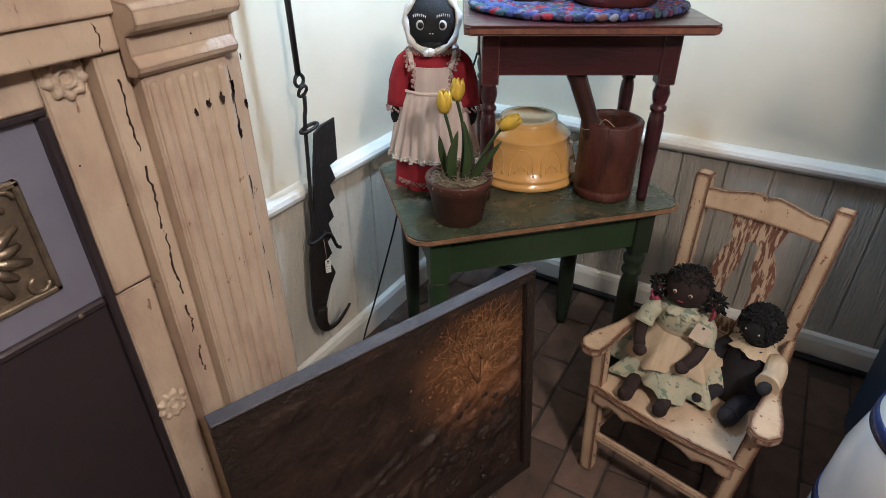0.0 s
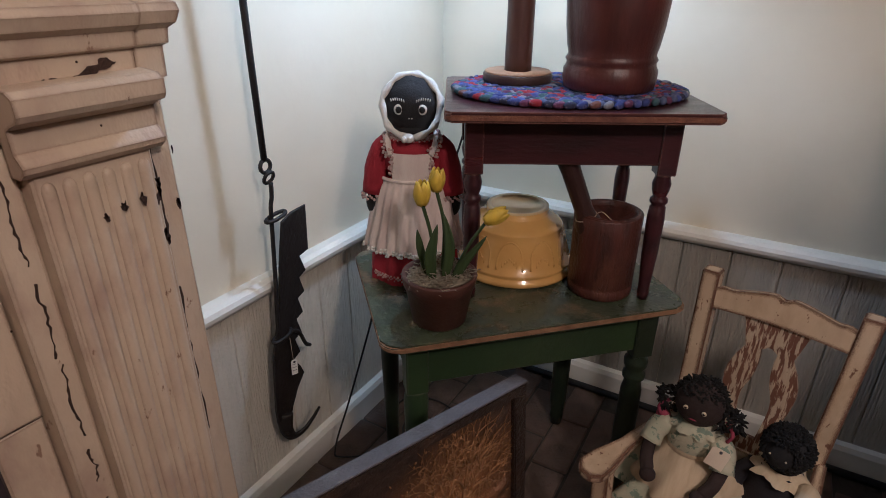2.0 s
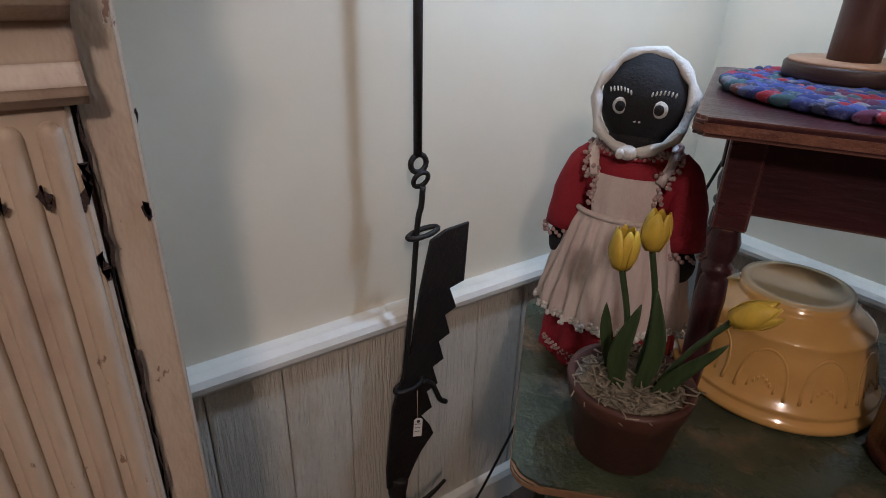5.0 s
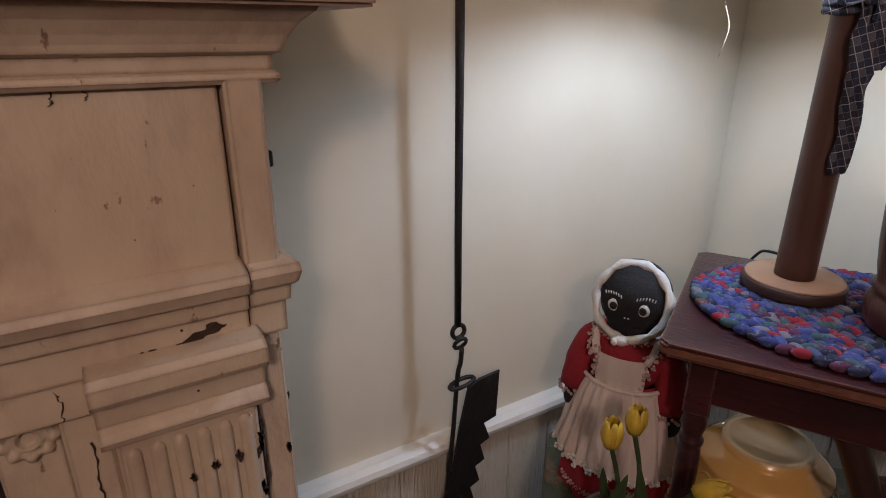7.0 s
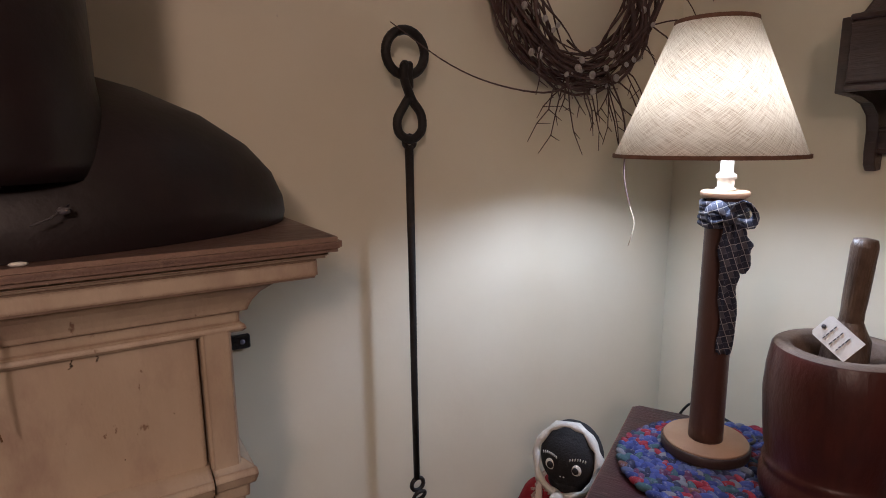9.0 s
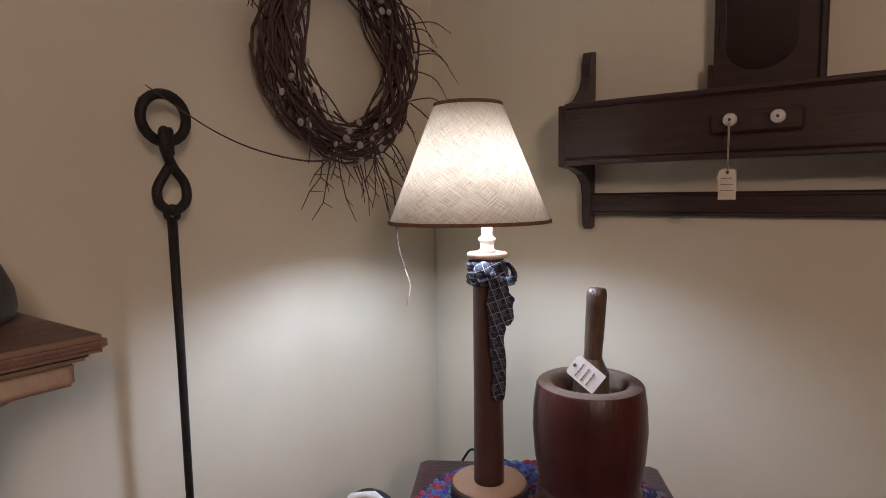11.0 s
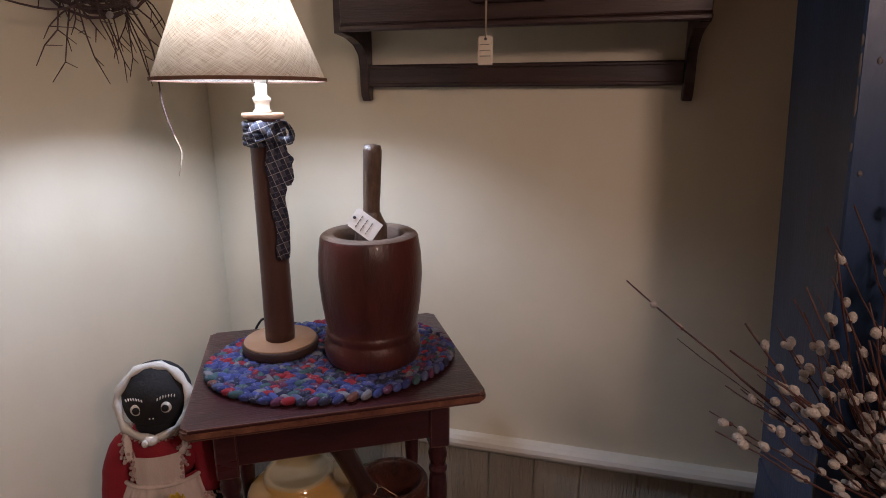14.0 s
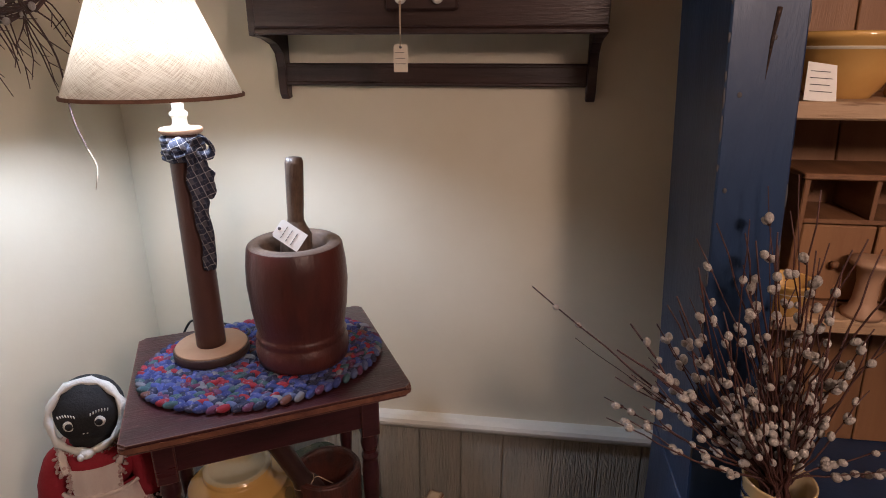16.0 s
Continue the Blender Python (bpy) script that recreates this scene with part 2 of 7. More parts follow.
CATKIN = surface("catkin_fur", (0.52, 0.48, 0.44), (0.34, 0.30, 0.27), 0.95, 90.0, 400.0, 0.6)
BLUE = surface("cupboard_blue", (0.018, 0.045, 0.115), (0.013, 0.032, 0.085), 0.42, 5.0, 60.0, 0.15, (2, 2, 0.4),
               wear=(0.05, 0.07, 0.11), wear_at=(0.72, 0.76), wear_scale=30.0)
PINE = surface("cupboard_pine", (0.33, 0.17, 0.075), (0.24, 0.115, 0.05), 0.5, 6.0, 70.0, 0.2, (3, 3, 0.3), vary=0.15)
PINESHELF = surface("shelf_edge_pine", (0.46, 0.31, 0.18), (0.36, 0.23, 0.13), 0.6, 8.0, 70.0, 0.3, (0.3, 4, 4),
                    (0.22, 0.12, 0.06), (0.6, 0.7), 22.0)
BOXWOOD = surface("spice_box_wood", (0.25, 0.12, 0.05), (0.16, 0.075, 0.035), 0.5, 8.0, 70.0, 0.2, (3, 0.4, 3))
YELLOWWARE = surface("yellow_ware_glaze", (0.66, 0.40, 0.115), (0.58, 0.33, 0.09), 0.10, 9.0, 60.0, 0.05, coat=0.5)
YELLOWPALE = surface("yellow_ware_foot", (0.58, 0.45, 0.24), (0.52, 0.38, 0.19), 0.2, 9.0, 60.0, 0.05, coat=0.4)
JUGGLAZE = surface("jug_cream_glaze", (0.56, 0.41, 0.21), (0.48, 0.34, 0.17), 0.18, 9.0, 60.0, 0.04, coat=0.4)
BANDBLUE = plain("blue_glaze_band", (0.02, 0.03, 0.07), 0.2)
BANDWHITE = plain("white_glaze_band", (0.66, 0.58, 0.44), 0.2)
ENAMEL = surface("white_enamel", (0.72, 0.71, 0.69), (0.66, 0.65, 0.63), 0.2, 6.0, 60.0, 0.04, coat=0.3)
NAVY = plain("navy_band", (0.02, 0.035, 0.12), 0.25)
TERRA = surface("brown_flowerpot", (0.105, 0.04, 0.026), (0.055, 0.024, 0.018), 0.42, 14.0, 100.0, 0.25)
MOSS = surface("dry_moss", (0.36, 0.31, 0.23), (0.22, 0.18, 0.12), 0.95, 60.0, 300.0, 0.5)
LEAF = surface("tulip_leaf", (0.05, 0.08, 0.024), (0.032, 0.055, 0.018), 0.5, 20.0, 100.0, 0.15, (6, 6, 0.5))
PETAL = surface("yellow_petal", (0.68, 0.47, 0.03), (0.52, 0.36, 0.03), 0.5, 16.0, 120.0, 0.15, (5, 5, 0.5))
CORD = plain("black_cord", (0.012, 0.012, 0.012), 0.5)
PLASTICWHITE = plain("white_strip", (0.70, 0.68, 0.62), 0.4)
# doll cloth
D_BLACK = surface("doll_black_cloth", (0.016, 0.015, 0.017), (0.010, 0.010, 0.012), 0.85, 18.0, 250.0, 0.3)
D_RED = surface("doll_red_cloth", (0.36, 0.014, 0.028), (0.25, 0.010, 0.02), 0.8, 12.0, 250.0, 0.3)
D_APRON = surface("doll_apron_cloth", (0.74, 0.66, 0.60), (0.60, 0.48, 0.44), 0.85, 8.0, 250.0, 0.3, (3, 3, 0.5))
D_WHITE = surface("doll_white_cloth", (0.72, 0.70, 0.66), (0.62, 0.60, 0.56), 0.85, 10.0, 250.0, 0.3)
D_LACE = surface("doll_lace", (0.58, 0.46, 0.42), (0.40, 0.22, 0.20), 0.9, 60.0, 300.0, 0.5)
D_HAIR = surface("doll_yarn_hair", (0.007, 0.006, 0.007), (0.004, 0.004, 0.004), 0.95, 60.0, 200.0, 1.0)
D_DRESS = surface("doll_print_dress", (0.52, 0.47, 0.34), (0.40, 0.42, 0.31), 0.85, 22.0, 250.0, 0.4, wear=(0.20, 0.26, 0.20), wear_at=(0.55, 0.58), wear_scale=55.0)
D_CREAM = surface("doll_cream_cloth", (0.58, 0.48, 0.33), (0.48, 0.38, 0.25), 0.85, 14.0, 250.0, 0.3, (6, 1, 1))
D_DARK = surface("doll_dark_suit", (0.016, 0.014, 0.02), (0.010, 0.009, 0.013), 0.85, 14.0, 250.0, 0.3)


def shade_material():
    m, nodes, links, bsdf = node_material("lampshade_linen")
    coord = nodes.new("ShaderNodeTexCoord").outputs["Object"]
    sep = nodes.new("ShaderNodeSeparateXYZ")
    links.new(coord, sep.inputs[0])
    wind = nodes.new("ShaderNodeTexGradient")
    wind.gradient_type = "RADIAL"
    links.new(coord, wind.inputs[0])
    flat = nodes.new("ShaderNodeCombineXYZ")
    links.new(wind.outputs["Fac"], flat.inputs[0])
    links.new(sep.outputs["Z"], flat.inputs[1])
    lay = nodes.new("ShaderNodeMapping")
    lay.inputs["Scale"].default_value = (0.66, 1, 1)
    links.new(flat.outputs[0], lay.inputs["Vector"])
    weave = []
    for turned in (38, -47):
        spin = nodes.new("ShaderNodeMapping")
        spin.inputs["Rotation"].default_value = (0, 0, radians(turned))
        links.new(lay.outputs[0], spin.inputs["Vector"])
        weave.append(noise_node(nodes, links, spin.outputs[0], 34.0, 5.0, (0.9, 26, 1)).outputs["Fac"])
    add = nodes.new("ShaderNodeMath")
    add.operation = "ADD"
    links.new(weave[0], add.inputs[0])
    links.new(weave[1], add.inputs[1])
    col = mix_node(nodes, links, ramp_node(nodes, links, add.outputs[0], 0.78, 1.10), (0.50, 0.40, 0.29), (0.84, 0.77, 0.66))
    links.new(col, bsdf.inputs["Base Color"])
    bsdf.inputs["Roughness"].default_value = 0.9
    tr = nodes.new("ShaderNodeBsdfTranslucent")
    links.new(col, tr.inputs["Color"])
    mx = nodes.new("ShaderNodeMixShader")
    mx.inputs[0].default_value = 0.30
    links.new(bsdf.outputs[0], mx.inputs[1])
    links.new(tr.outputs[0], mx.inputs[2])
    links.new(mx.outputs[0], nodes["Material Output"].inputs["Surface"])
    bp = nodes.new("ShaderNodeBump")
    bp.inputs["Strength"].default_value = 0.4
    bp.inputs["Distance"].default_value = 0.002
    links.new(add.outputs[0], bp.inputs["Height"])
    links.new(bp.outputs[0], bsdf.inputs["Normal"])
    return m


def glow(name, color, strength):
    m, nodes, links, bsdf = node_material(name)
    bsdf.inputs["Emission Color"].default_value = (*color, 1)
    bsdf.inputs["Emission Strength"].default_value = strength
    return m


def rug_material():
    m, nodes, links, bsdf = node_material("braided_rag")
    geo = nodes.new("ShaderNodeNewGeometry")
    ramp = nodes.new("ShaderNodeValToRGB")
    ramp.color_ramp.interpolation = "CONSTANT"
    colors = [(0.0, (0.030, 0.042, 0.17)), (0.16, (0.055, 0.075, 0.26)), (0.32, (0.26, 0.020, 0.035)), (0.43, (0.022, 0.026, 0.065)), (0.55, (0.075, 0.095, 0.20)),
              (0.66, (0.10, 0.028, 0.075)), (0.75, (0.045, 0.095, 0.115)), (0.83, (0.17, 0.17, 0.20)), (0.90, (0.045, 0.06, 0.21)), (0.96, (0.14, 0.06, 0.05))]
    ramp.color_ramp.elements[0].color = (*colors[0][1], 1)
    ramp.color_ramp.elements[1].position, ramp.color_ramp.elements[1].color = colors[1][0], (*colors[1][1], 1)
    for p, c in colors[2:]:
        ramp.color_ramp.elements.new(p).color = (*c, 1)
    links.new(geo.outputs["Random Per Island"], ramp.inputs[0])
    coord = nodes.new("ShaderNodeTexCoord").outputs["Object"]
    n = noise_node(nodes, links, coord, 130.0, 5.0)
    col = mix_node(nodes, links, ramp_node(nodes, links, n.outputs["Fac"], 0.55, 0.78), ramp.outputs[0], (0.24, 0.22, 0.32))
    links.new(col, bsdf.inputs["Base Color"])
    bsdf.inputs["Roughness"].default_value = 0.9
    bp = nodes.new("ShaderNodeBump")
    bp.inputs["Strength"].default_value = 0.5
    bp.inputs["Distance"].default_value = 0.002
    links.new(n.outputs["Fac"], bp.inputs["Height"])
    links.new(bp.outputs[0], bsdf.inputs["Normal"])
    return m


def plaid_material():
    m, nodes, links, bsdf = node_material("plaid_ribbon")
    coord = nodes.new("ShaderNodeTexCoord").outputs["Object"]
    turn = nodes.new("ShaderNodeMapping")
    turn.inputs["Rotation"].default_value = (0, 0.35, 0)
    links.new(coord, turn.inputs["Vector"])
    sep = nodes.new("ShaderNodeSeparateXYZ")
    links.new(turn.outputs[0], sep.inputs[0])

    def stripe(sock, freq, width):
        a = nodes.new("ShaderNodeMath")
        a.operation = "MULTIPLY"
        a.inputs[1].default_value = freq
        links.new(sock, a.inputs[0])
        b = nodes.new("ShaderNodeMath")
        b.operation = "FRACT"
        links.new(a.outputs[0], b.inputs[0])
        c = nodes.new("ShaderNodeMath")
        c.operation = "LESS_THAN"
        c.inputs[1].default_value = width
        links.new(b.outputs[0], c.inputs[0])
        return c.outputs[0]
    col = mix_node(nodes, links, stripe(sep.outputs["X"], 62, 0.5), (0.016, 0.020, 0.042), (0.075, 0.07, 0.085))
    col = mix_node(nodes, links, stripe(sep.outputs["Z"], 48, 0.45), col, (0.022, 0.024, 0.045))
    col = mix_node(nodes, links, stripe(sep.outputs["Z"], 96, 0.07), col, (0.13, 0.12, 0.14))
    col = mix_node(nodes, links, stripe(sep.outputs["X"], 62, 0.07), col, (0.34, 0.31, 0.30))
    col = mix_node(nodes, links, stripe(sep.outputs["X"], 124, 0.05), col, (0.15, 0.14, 0.17))
    col = mix_node(nodes, links, stripe(sep.outputs["Z"], 48, 0.055), col, (0.28, 0.26, 0.25))
    links.new(col, bsdf.inputs["Base Color"])
    bsdf.inputs["Roughness"].default_value = 0.85
    return m


SHADE, RUG, PLAID = shade_material(), rug_material(), plaid_material()
BULB = glow("bulb_glow", (1.0, 0.93, 0.86), 30.0)
CEILGLOW = glow("ceiling_glass_glow", (1.0, 0.70, 0.42), 4.0)

# ---- mesh helpers ----


def part(name, bm, material, parent, label=""):
    me = bpy.data.meshes.new(name)
    bmesh.ops.recalc_face_normals(bm, faces=bm.faces)
    bm.to_mesh(me)
    bm.free()
    for m in (material if isinstance(material, (list, tuple)) else [material]):
        me.materials.append(m)
    ob = new(name, me)
    if parent is not None:
        ob.parent = parent
    if label:
        ob["label"] = label
    return ob


def thing(name, place, label, category, rz=0, group="", kind=""):
    ob = new(name)
    ob.empty_display_size = 0.05
    ob.matrix_world = pose(*place, 0, 0, rz)
    return tagged(ob, label, category, group, kind)


def smooth(faces):
    for f in faces:
        f.smooth = True


def add_box(bm, lo, hi, bevel=0.002, mi=0, m=None, segments=1):
    lo, hi = Vector(lo), Vector(hi)
    mm = Matrix.Translation((lo + hi) / 2) @ Matrix.Diagonal((*(hi - lo), 1))
    got = bmesh.ops.create_cube(bm, size=1.0, matrix=mm)
    vs = got["verts"]
    if bevel:
        edges = list({e for v in vs for e in v.link_edges})
        vs = list({v for f in bmesh.ops.bevel(bm, geom=edges, offset=bevel, segments=segments, affect="EDGES")["faces"] for v in f.verts} | {v for v in vs if v.is_valid})
    for f in {f for v in vs for f in v.link_faces}:
        f.material_index = mi
    if m is not None:
        bmesh.ops.transform(bm, matrix=m, verts=vs)
    return vs


def box(lo, hi, bevel=0.002, m=None, segments=1):
    bm = bmesh.new()
    add_box(bm, lo, hi, bevel, 0, m, segments)
    return bm


def add_lathe(bm, profile, seg=32, m=None, mi=0, squash=(1, 1), is_smooth=True, wobble=0.0):
    rings = []
    for r, z in profile:
        if r < 1e-6:
            rings.append([bm.verts.new((0, 0, z))])
        else:
            ring = []
            for i in range(seg):
                a = 2 * math.pi * i / seg
                rr = r * (1 + wobble * noise.noise((math.cos(a) * 1.5, math.sin(a) * 1.5, z * 12)))
                ring.append(bm.verts.new((rr * math.cos(a) * squash[0], rr * math.sin(a) * squash[1], z)))
            rings.append(ring)
    faces = []
    for a, b in zip(rings, rings[1:]):
        if len(a) == 1 and len(b) == 1:
            continue
        for i in range(seg):
            j = (i + 1) % seg
            if len(a) == 1:
                faces.append(bm.faces.new((a[0], b[j], b[i])))
            elif len(b) == 1:
                faces.append(bm.faces.new((a[i], a[j], b[0])))
            else:
                faces.append(bm.faces.new((a[i], a[j], b[j], b[i])))
    for f in faces:
        f.material_index, f.smooth = mi, is_smooth
    vs = [v for ring in rings for v in ring]
    if m is not None:
        bmesh.ops.transform(bm, matrix=m, verts=vs)
    return vs


def lathe(profile, seg=32, m=None, squash=(1, 1), wobble=0.0):
    bm = bmesh.new()
    add_lathe(bm, profile, seg, m, 0, squash, True, wobble)
    return bm


def add_tube(bm, pts, radii, seg=8, mi=0, flat=1.0, closed=False):
    pts = [Vector(p) for p in pts]
    n = len(pts)
    if not isinstance(radii, (list, tuple)):
        radii = [radii] * n
    rings, side = [], None
    for i, p in enumerate(pts):
        if closed:
            d = (pts[(i + 1) % n] - pts[i - 1]).normalized()
        else:
            d = (pts[min(i + 1, n - 1)] - pts[max(i - 1, 0)]).normalized()
        if side is None:
            side = d.orthogonal().normalized()
        side = (side - d * side.dot(d)).normalized()
        up = d.cross(side)
        rings.append([bm.verts.new(p + (side * math.cos(2 * math.pi * k / seg) + up * math.sin(2 * math.pi * k / seg) * flat) * radii[i]) for k in range(seg)])
    pairs = list(zip(rings, rings[1:])) + ([(rings[-1], rings[0])] if closed else [])
    for a, b in pairs:
        for k in range(seg):
            f = bm.faces.new((a[k], a[(k + 1) % seg], b[(k + 1) % seg], b[k]))
            f.smooth, f.material_index = True, mi
    if not closed:
        for ring in (rings[0], rings[-1]):
            f = bm.faces.new(ring)
            f.material_index = mi
    return [v for r in rings for v in r]


def tube(pts, radii, seg=8, flat=1.0, closed=False):
    bm = bmesh.new()
    add_tube(bm, pts, radii, seg, 0, flat, closed)
    return bm


def add_ball(bm, place, size, mi=0, m=None, u=12, v=8):
    mm = Matrix.Translation(place) @ (m if m is not None else Matrix()) @ Matrix.Diagonal((*size, 1))
    rings = [[bm.verts.new(mm @ Vector((0, 0, -1)))]]
    for j in range(1, v):
        b = -math.pi / 2 + math.pi * j / v
        rings.append([bm.verts.new(mm @ Vector((math.cos(b) * math.cos(2 * math.pi * i / u), math.cos(b) * math.sin(2 * math.pi * i / u), math.sin(b)))) for i in range(u)])
    rings.append([bm.verts.new(mm @ Vector((0, 0, 1)))])
    for a, b in zip(rings, rings[1:]):
        for i in range(u):
            k = (i + 1) % u
            quad = (a[0], b[k], b[i]) if len(a) == 1 else (a[i], a[k], b[0]) if len(b) == 1 else (a[i], a[k], b[k], b[i])
            f = bm.faces.new(quad)
            f.material_index, f.smooth = mi, True
    return [w for r in rings for w in r]


def add_plate(bm, outline, depth, m=None, mi=0, bevel=0.0):
    """An outline in x and z, drawn out along y by depth."""
    a = [bm.verts.new((x, 0, z)) for x, z in outline]
    b = [bm.verts.new((x, depth, z)) for x, z in outline]
    faces = [bm.faces.new(a), bm.faces.new(b[::-1])]
    n = len(outline)
    for i in range(n):
        faces.append(bm.faces.new((a[i], b[i], b[(i + 1) % n], a[(i + 1) % n])))
    for f in faces:
        f.material_index = mi
    vs = a + b
    if bevel:
        edges = list({e for f in faces[:2] for e in f.edges})
        r = bmesh.ops.bevel(bm, geom=edges, offset=bevel, segments=1, affect="EDGES")
        vs = list({v for f in r["faces"] for v in f.verts} | {v for v in vs if v.is_valid})
        vs = list({v for w in vs for f in w.link_faces for v in f.verts})
    if m is not None:
        bmesh.ops.transform(bm, matrix=m, verts=vs)
    return vs


def plate(outline, depth, m=None, bevel=0.0):
    bm = bmesh.new()
    add_plate(bm, outline, depth, m, 0, bevel)
    return bm


def curve(points, n):
    """n points on a smooth line through the given points."""
    pts = [Vector(p) for p in points]
    pts = [2 * pts[0] - pts[1]] + pts + [2 * pts[-1] - pts[-2]]
    out, spans = [], len(pts) - 3
    for k in range(n):
        s = k / (n - 1) * spans
        i = min(int(s), spans - 1)
        t = s - i
        a, b, c, d = pts[i:i + 4]
        out.append(0.5 * ((2 * b) + (c - a) * t + (2 * a - 5 * b + 4 * c - d) * t * t + (3 * b - a - 3 * c + d) * t ** 3))
    return out


def flat_line(bm, x0, x1, z, y, thick=0.0012, mi=0):
    add_box(bm, (x0, y - 0.0008, z - thick / 2), (x1, y, z + thick / 2), 0, mi)


# ---- room ----
WX, NY = -1.02, 1.945
EX, SY, TOP = 2.6, -2.4, 2.42
floor = tagged(part("floor", box((WX - 0.1, SY - 0.1, -0.1), (EX + 0.1, NY + 0.1, -0.006), 0), MORTAR, None), "dark mortar bed of the brick floor", "floor", kind="structure")
wall_west = tagged(part("wall_west", box((WX - 0.1, SY, -0.006), (WX, NY, TOP), 0), PLASTER, None), "cream plaster wall with boarded wainscot", "wall", kind="structure")
wall_north = tagged(part("wall_north", box((WX - 0.1, NY, -0.006), (EX + 0.1, NY + 0.1, TOP), 0), PLASTER, None), "cream plaster wall with boarded wainscot", "wall", kind="structure")
# east and south walls are out of view; their dark colour lowers the fill
tagged(part("wall_east", box((EX, SY, -0.006), (EX + 0.1, NY, TOP), 0), DARKUNSEEN, None), "unseen wall, dark brown to cut bounced light", "wall", kind="structure")
tagged(part("wall_south", box((WX - 0.1, SY - 0.1, -0.006), (EX + 0.1, SY, TOP), 0), DARKUNSEEN, None), "unseen wall, dark brown to cut bounced light", "wall", kind="structure")
tagged(part("ceiling", box((WX - 0.1, SY - 0.1, TOP), (EX + 0.1, NY + 0.1, TOP + 0.1), 0), CEILING, None), "plain cream ceiling", "ceiling", kind="structure")


def rail_profile(z):
    return [(0, z), (0.020, z), (0.030, z + 0.006), (0.038, z + 0.016), (0.040, z + 0.026), (0.035, z + 0.036), (0.022, z + 0.043), (0, z + 0.045)]


def add_strip(bm, profile, a, b, out):
    """A moulding of profile (depth, z) from a to b; out is the way that it stands off the wall."""
    a, b, out = Vector((*a, 0)), Vector((*b, 0)), Vector((*out, 0))
    ra = [bm.verts.new(a + out * d + Vector((0, 0, z))) for d, z in profile]
    rb = [bm.verts.new(b + out * d + Vector((0, 0, z))) for d, z in profile]
    n = len(profile)
    for i in range(n):
        f = bm.faces.new((ra[i], rb[i], rb[(i + 1) % n], ra[(i + 1) % n]))
        f.smooth = False
    bm.faces.new(ra[::-1])
    bm.faces.new(rb)


def strip(profile, a, b, out):
    bm = bmesh.new()
    add_strip(bm, profile, a, b, out)
    return bm


RAILZ = 0.598
tagged(part("chair_rail_west", strip(rail_profile(RAILZ), (WX, 0.66), (WX, NY), (1, 0)), RAILWHITE, None), "white painted half-round chair rail", "chair rail", kind="structure")
tagged(part("chair_rail_north", strip(rail_profile(RAILZ), (WX + 0.041, NY), (EX, NY), (0, -1)), RAILWHITE, None), "white painted half-round chair rail", "chair rail", kind="structure")
BASE = [(0, -0.006), (0.022, -0.006), (0.022, 0.07), (0.016, 0.085), (0, 0.09)]
tagged(part("baseboard_west", strip(BASE, (WX + 0.012, 0.66), (WX + 0.012, NY - 0.012), (1, 0)), RAILWHITE, None), "white painted baseboard", "baseboard", kind="structure")
tagged(part("baseboard_north", strip(BASE, (WX + 0.035, NY - 0.012), (EX, NY - 0.012), (0, -1)), RAILWHITE, None), "white painted baseboard", "baseboard", kind="structure")

# ---- fireplace mantel ----
FX = -0.640
mantel = thing("fireplace_mantel", (0, 0, 0), "cream painted wooden fireplace mantel with worn flaking paint", "mantel")
MY0, MY1 = -0.77, 0.676
JX0 = FX - 0.042
part("back_board", box((WX + 0.001, MY0, 0), (JX0 - 0.016, MY1 - 0.002, 1.462), 0.003), CREAM, mantel)


def ends(x0, x1, z0, z1, y1, name, bevel=0.004, mat=None):
    return part(name, box((x0, MY0 - (y1 - MY1), z0), (x1, y1, z1), bevel, segments=2), mat or CREAM, mantel)


def moulding(name, profile, y0, y1, back=0.0, side=0.7, depth=0.3):
    """A moulding along the front that turns the corner at its north end."""
    bm = bmesh.new()
    add_strip(bm, profile, (FX - 0.006 - back, y0), (FX - 0.006 - back, y1), (1, 0))
    if side:
        add_strip(bm, [(d * side, z) for d, z in profile], (FX - depth, y1 - 0.0015), (FX - 0.004 - back, y1 - 0.0015), (0, 1))
        for v in bm.verts:
            if abs(v.co.y - y1) < 1e-5 and v.co.x > FX - 0.0055 - back:
                v.co.y += side * (v.co.x - (FX - 0.006 - back))
            elif abs(v.co.x - (FX - 0.004 - back)) < 1e-5 and v.co.y > y1:
                v.co.x += (v.co.y - y1) / side - 0.002
    return part(name, bm, CREAM, mantel)


ends(WX + 0.001, -0.572, 1.514, 1.531, 0.793, "shelf", 0.005, SHELFTOP)
ends(WX + 0.001, -0.582, 1.507, 1.514, 0.780, "shelf_bead", 0.004)
ends(WX + 0.001, -0.589, 1.484, 1.507, 0.768, "fascia", 0.003)
moulding("bed_moulding", [(0.0, 1.423), (0.012, 1.423), (0.016, 1.427), (0.014, 1.432), (0.009, 1.434), (0.010, 1.446), (0.018, 1.449), (0.020, 1.455), (0.024, 1.462), (0.032, 1.472), (0.044, 1.481), (0.046, 1.484), (0.0, 1.484)], MY0, MY1 + 0.004, 0.0, 0.9)
part("frieze", box((FX - 0.05, MY0 + 0.04, 1.255), (FX, 0.6415, 1.430), 0.002), CREAM, mantel)
part("frieze_block", box((FX - 0.05, 0.6445, 1.255), (FX + 0.010, 0.677, 1.430), 0.003), CREAM, mantel)
cap = [(0.0, 1.183), (0.008, 1.183), (0.009, 1.216), (0.017, 1.219), (0.019, 1.234), (0.030, 1.240), (0.036, 1.252), (0.033, 1.260), (0.0, 1.268)]
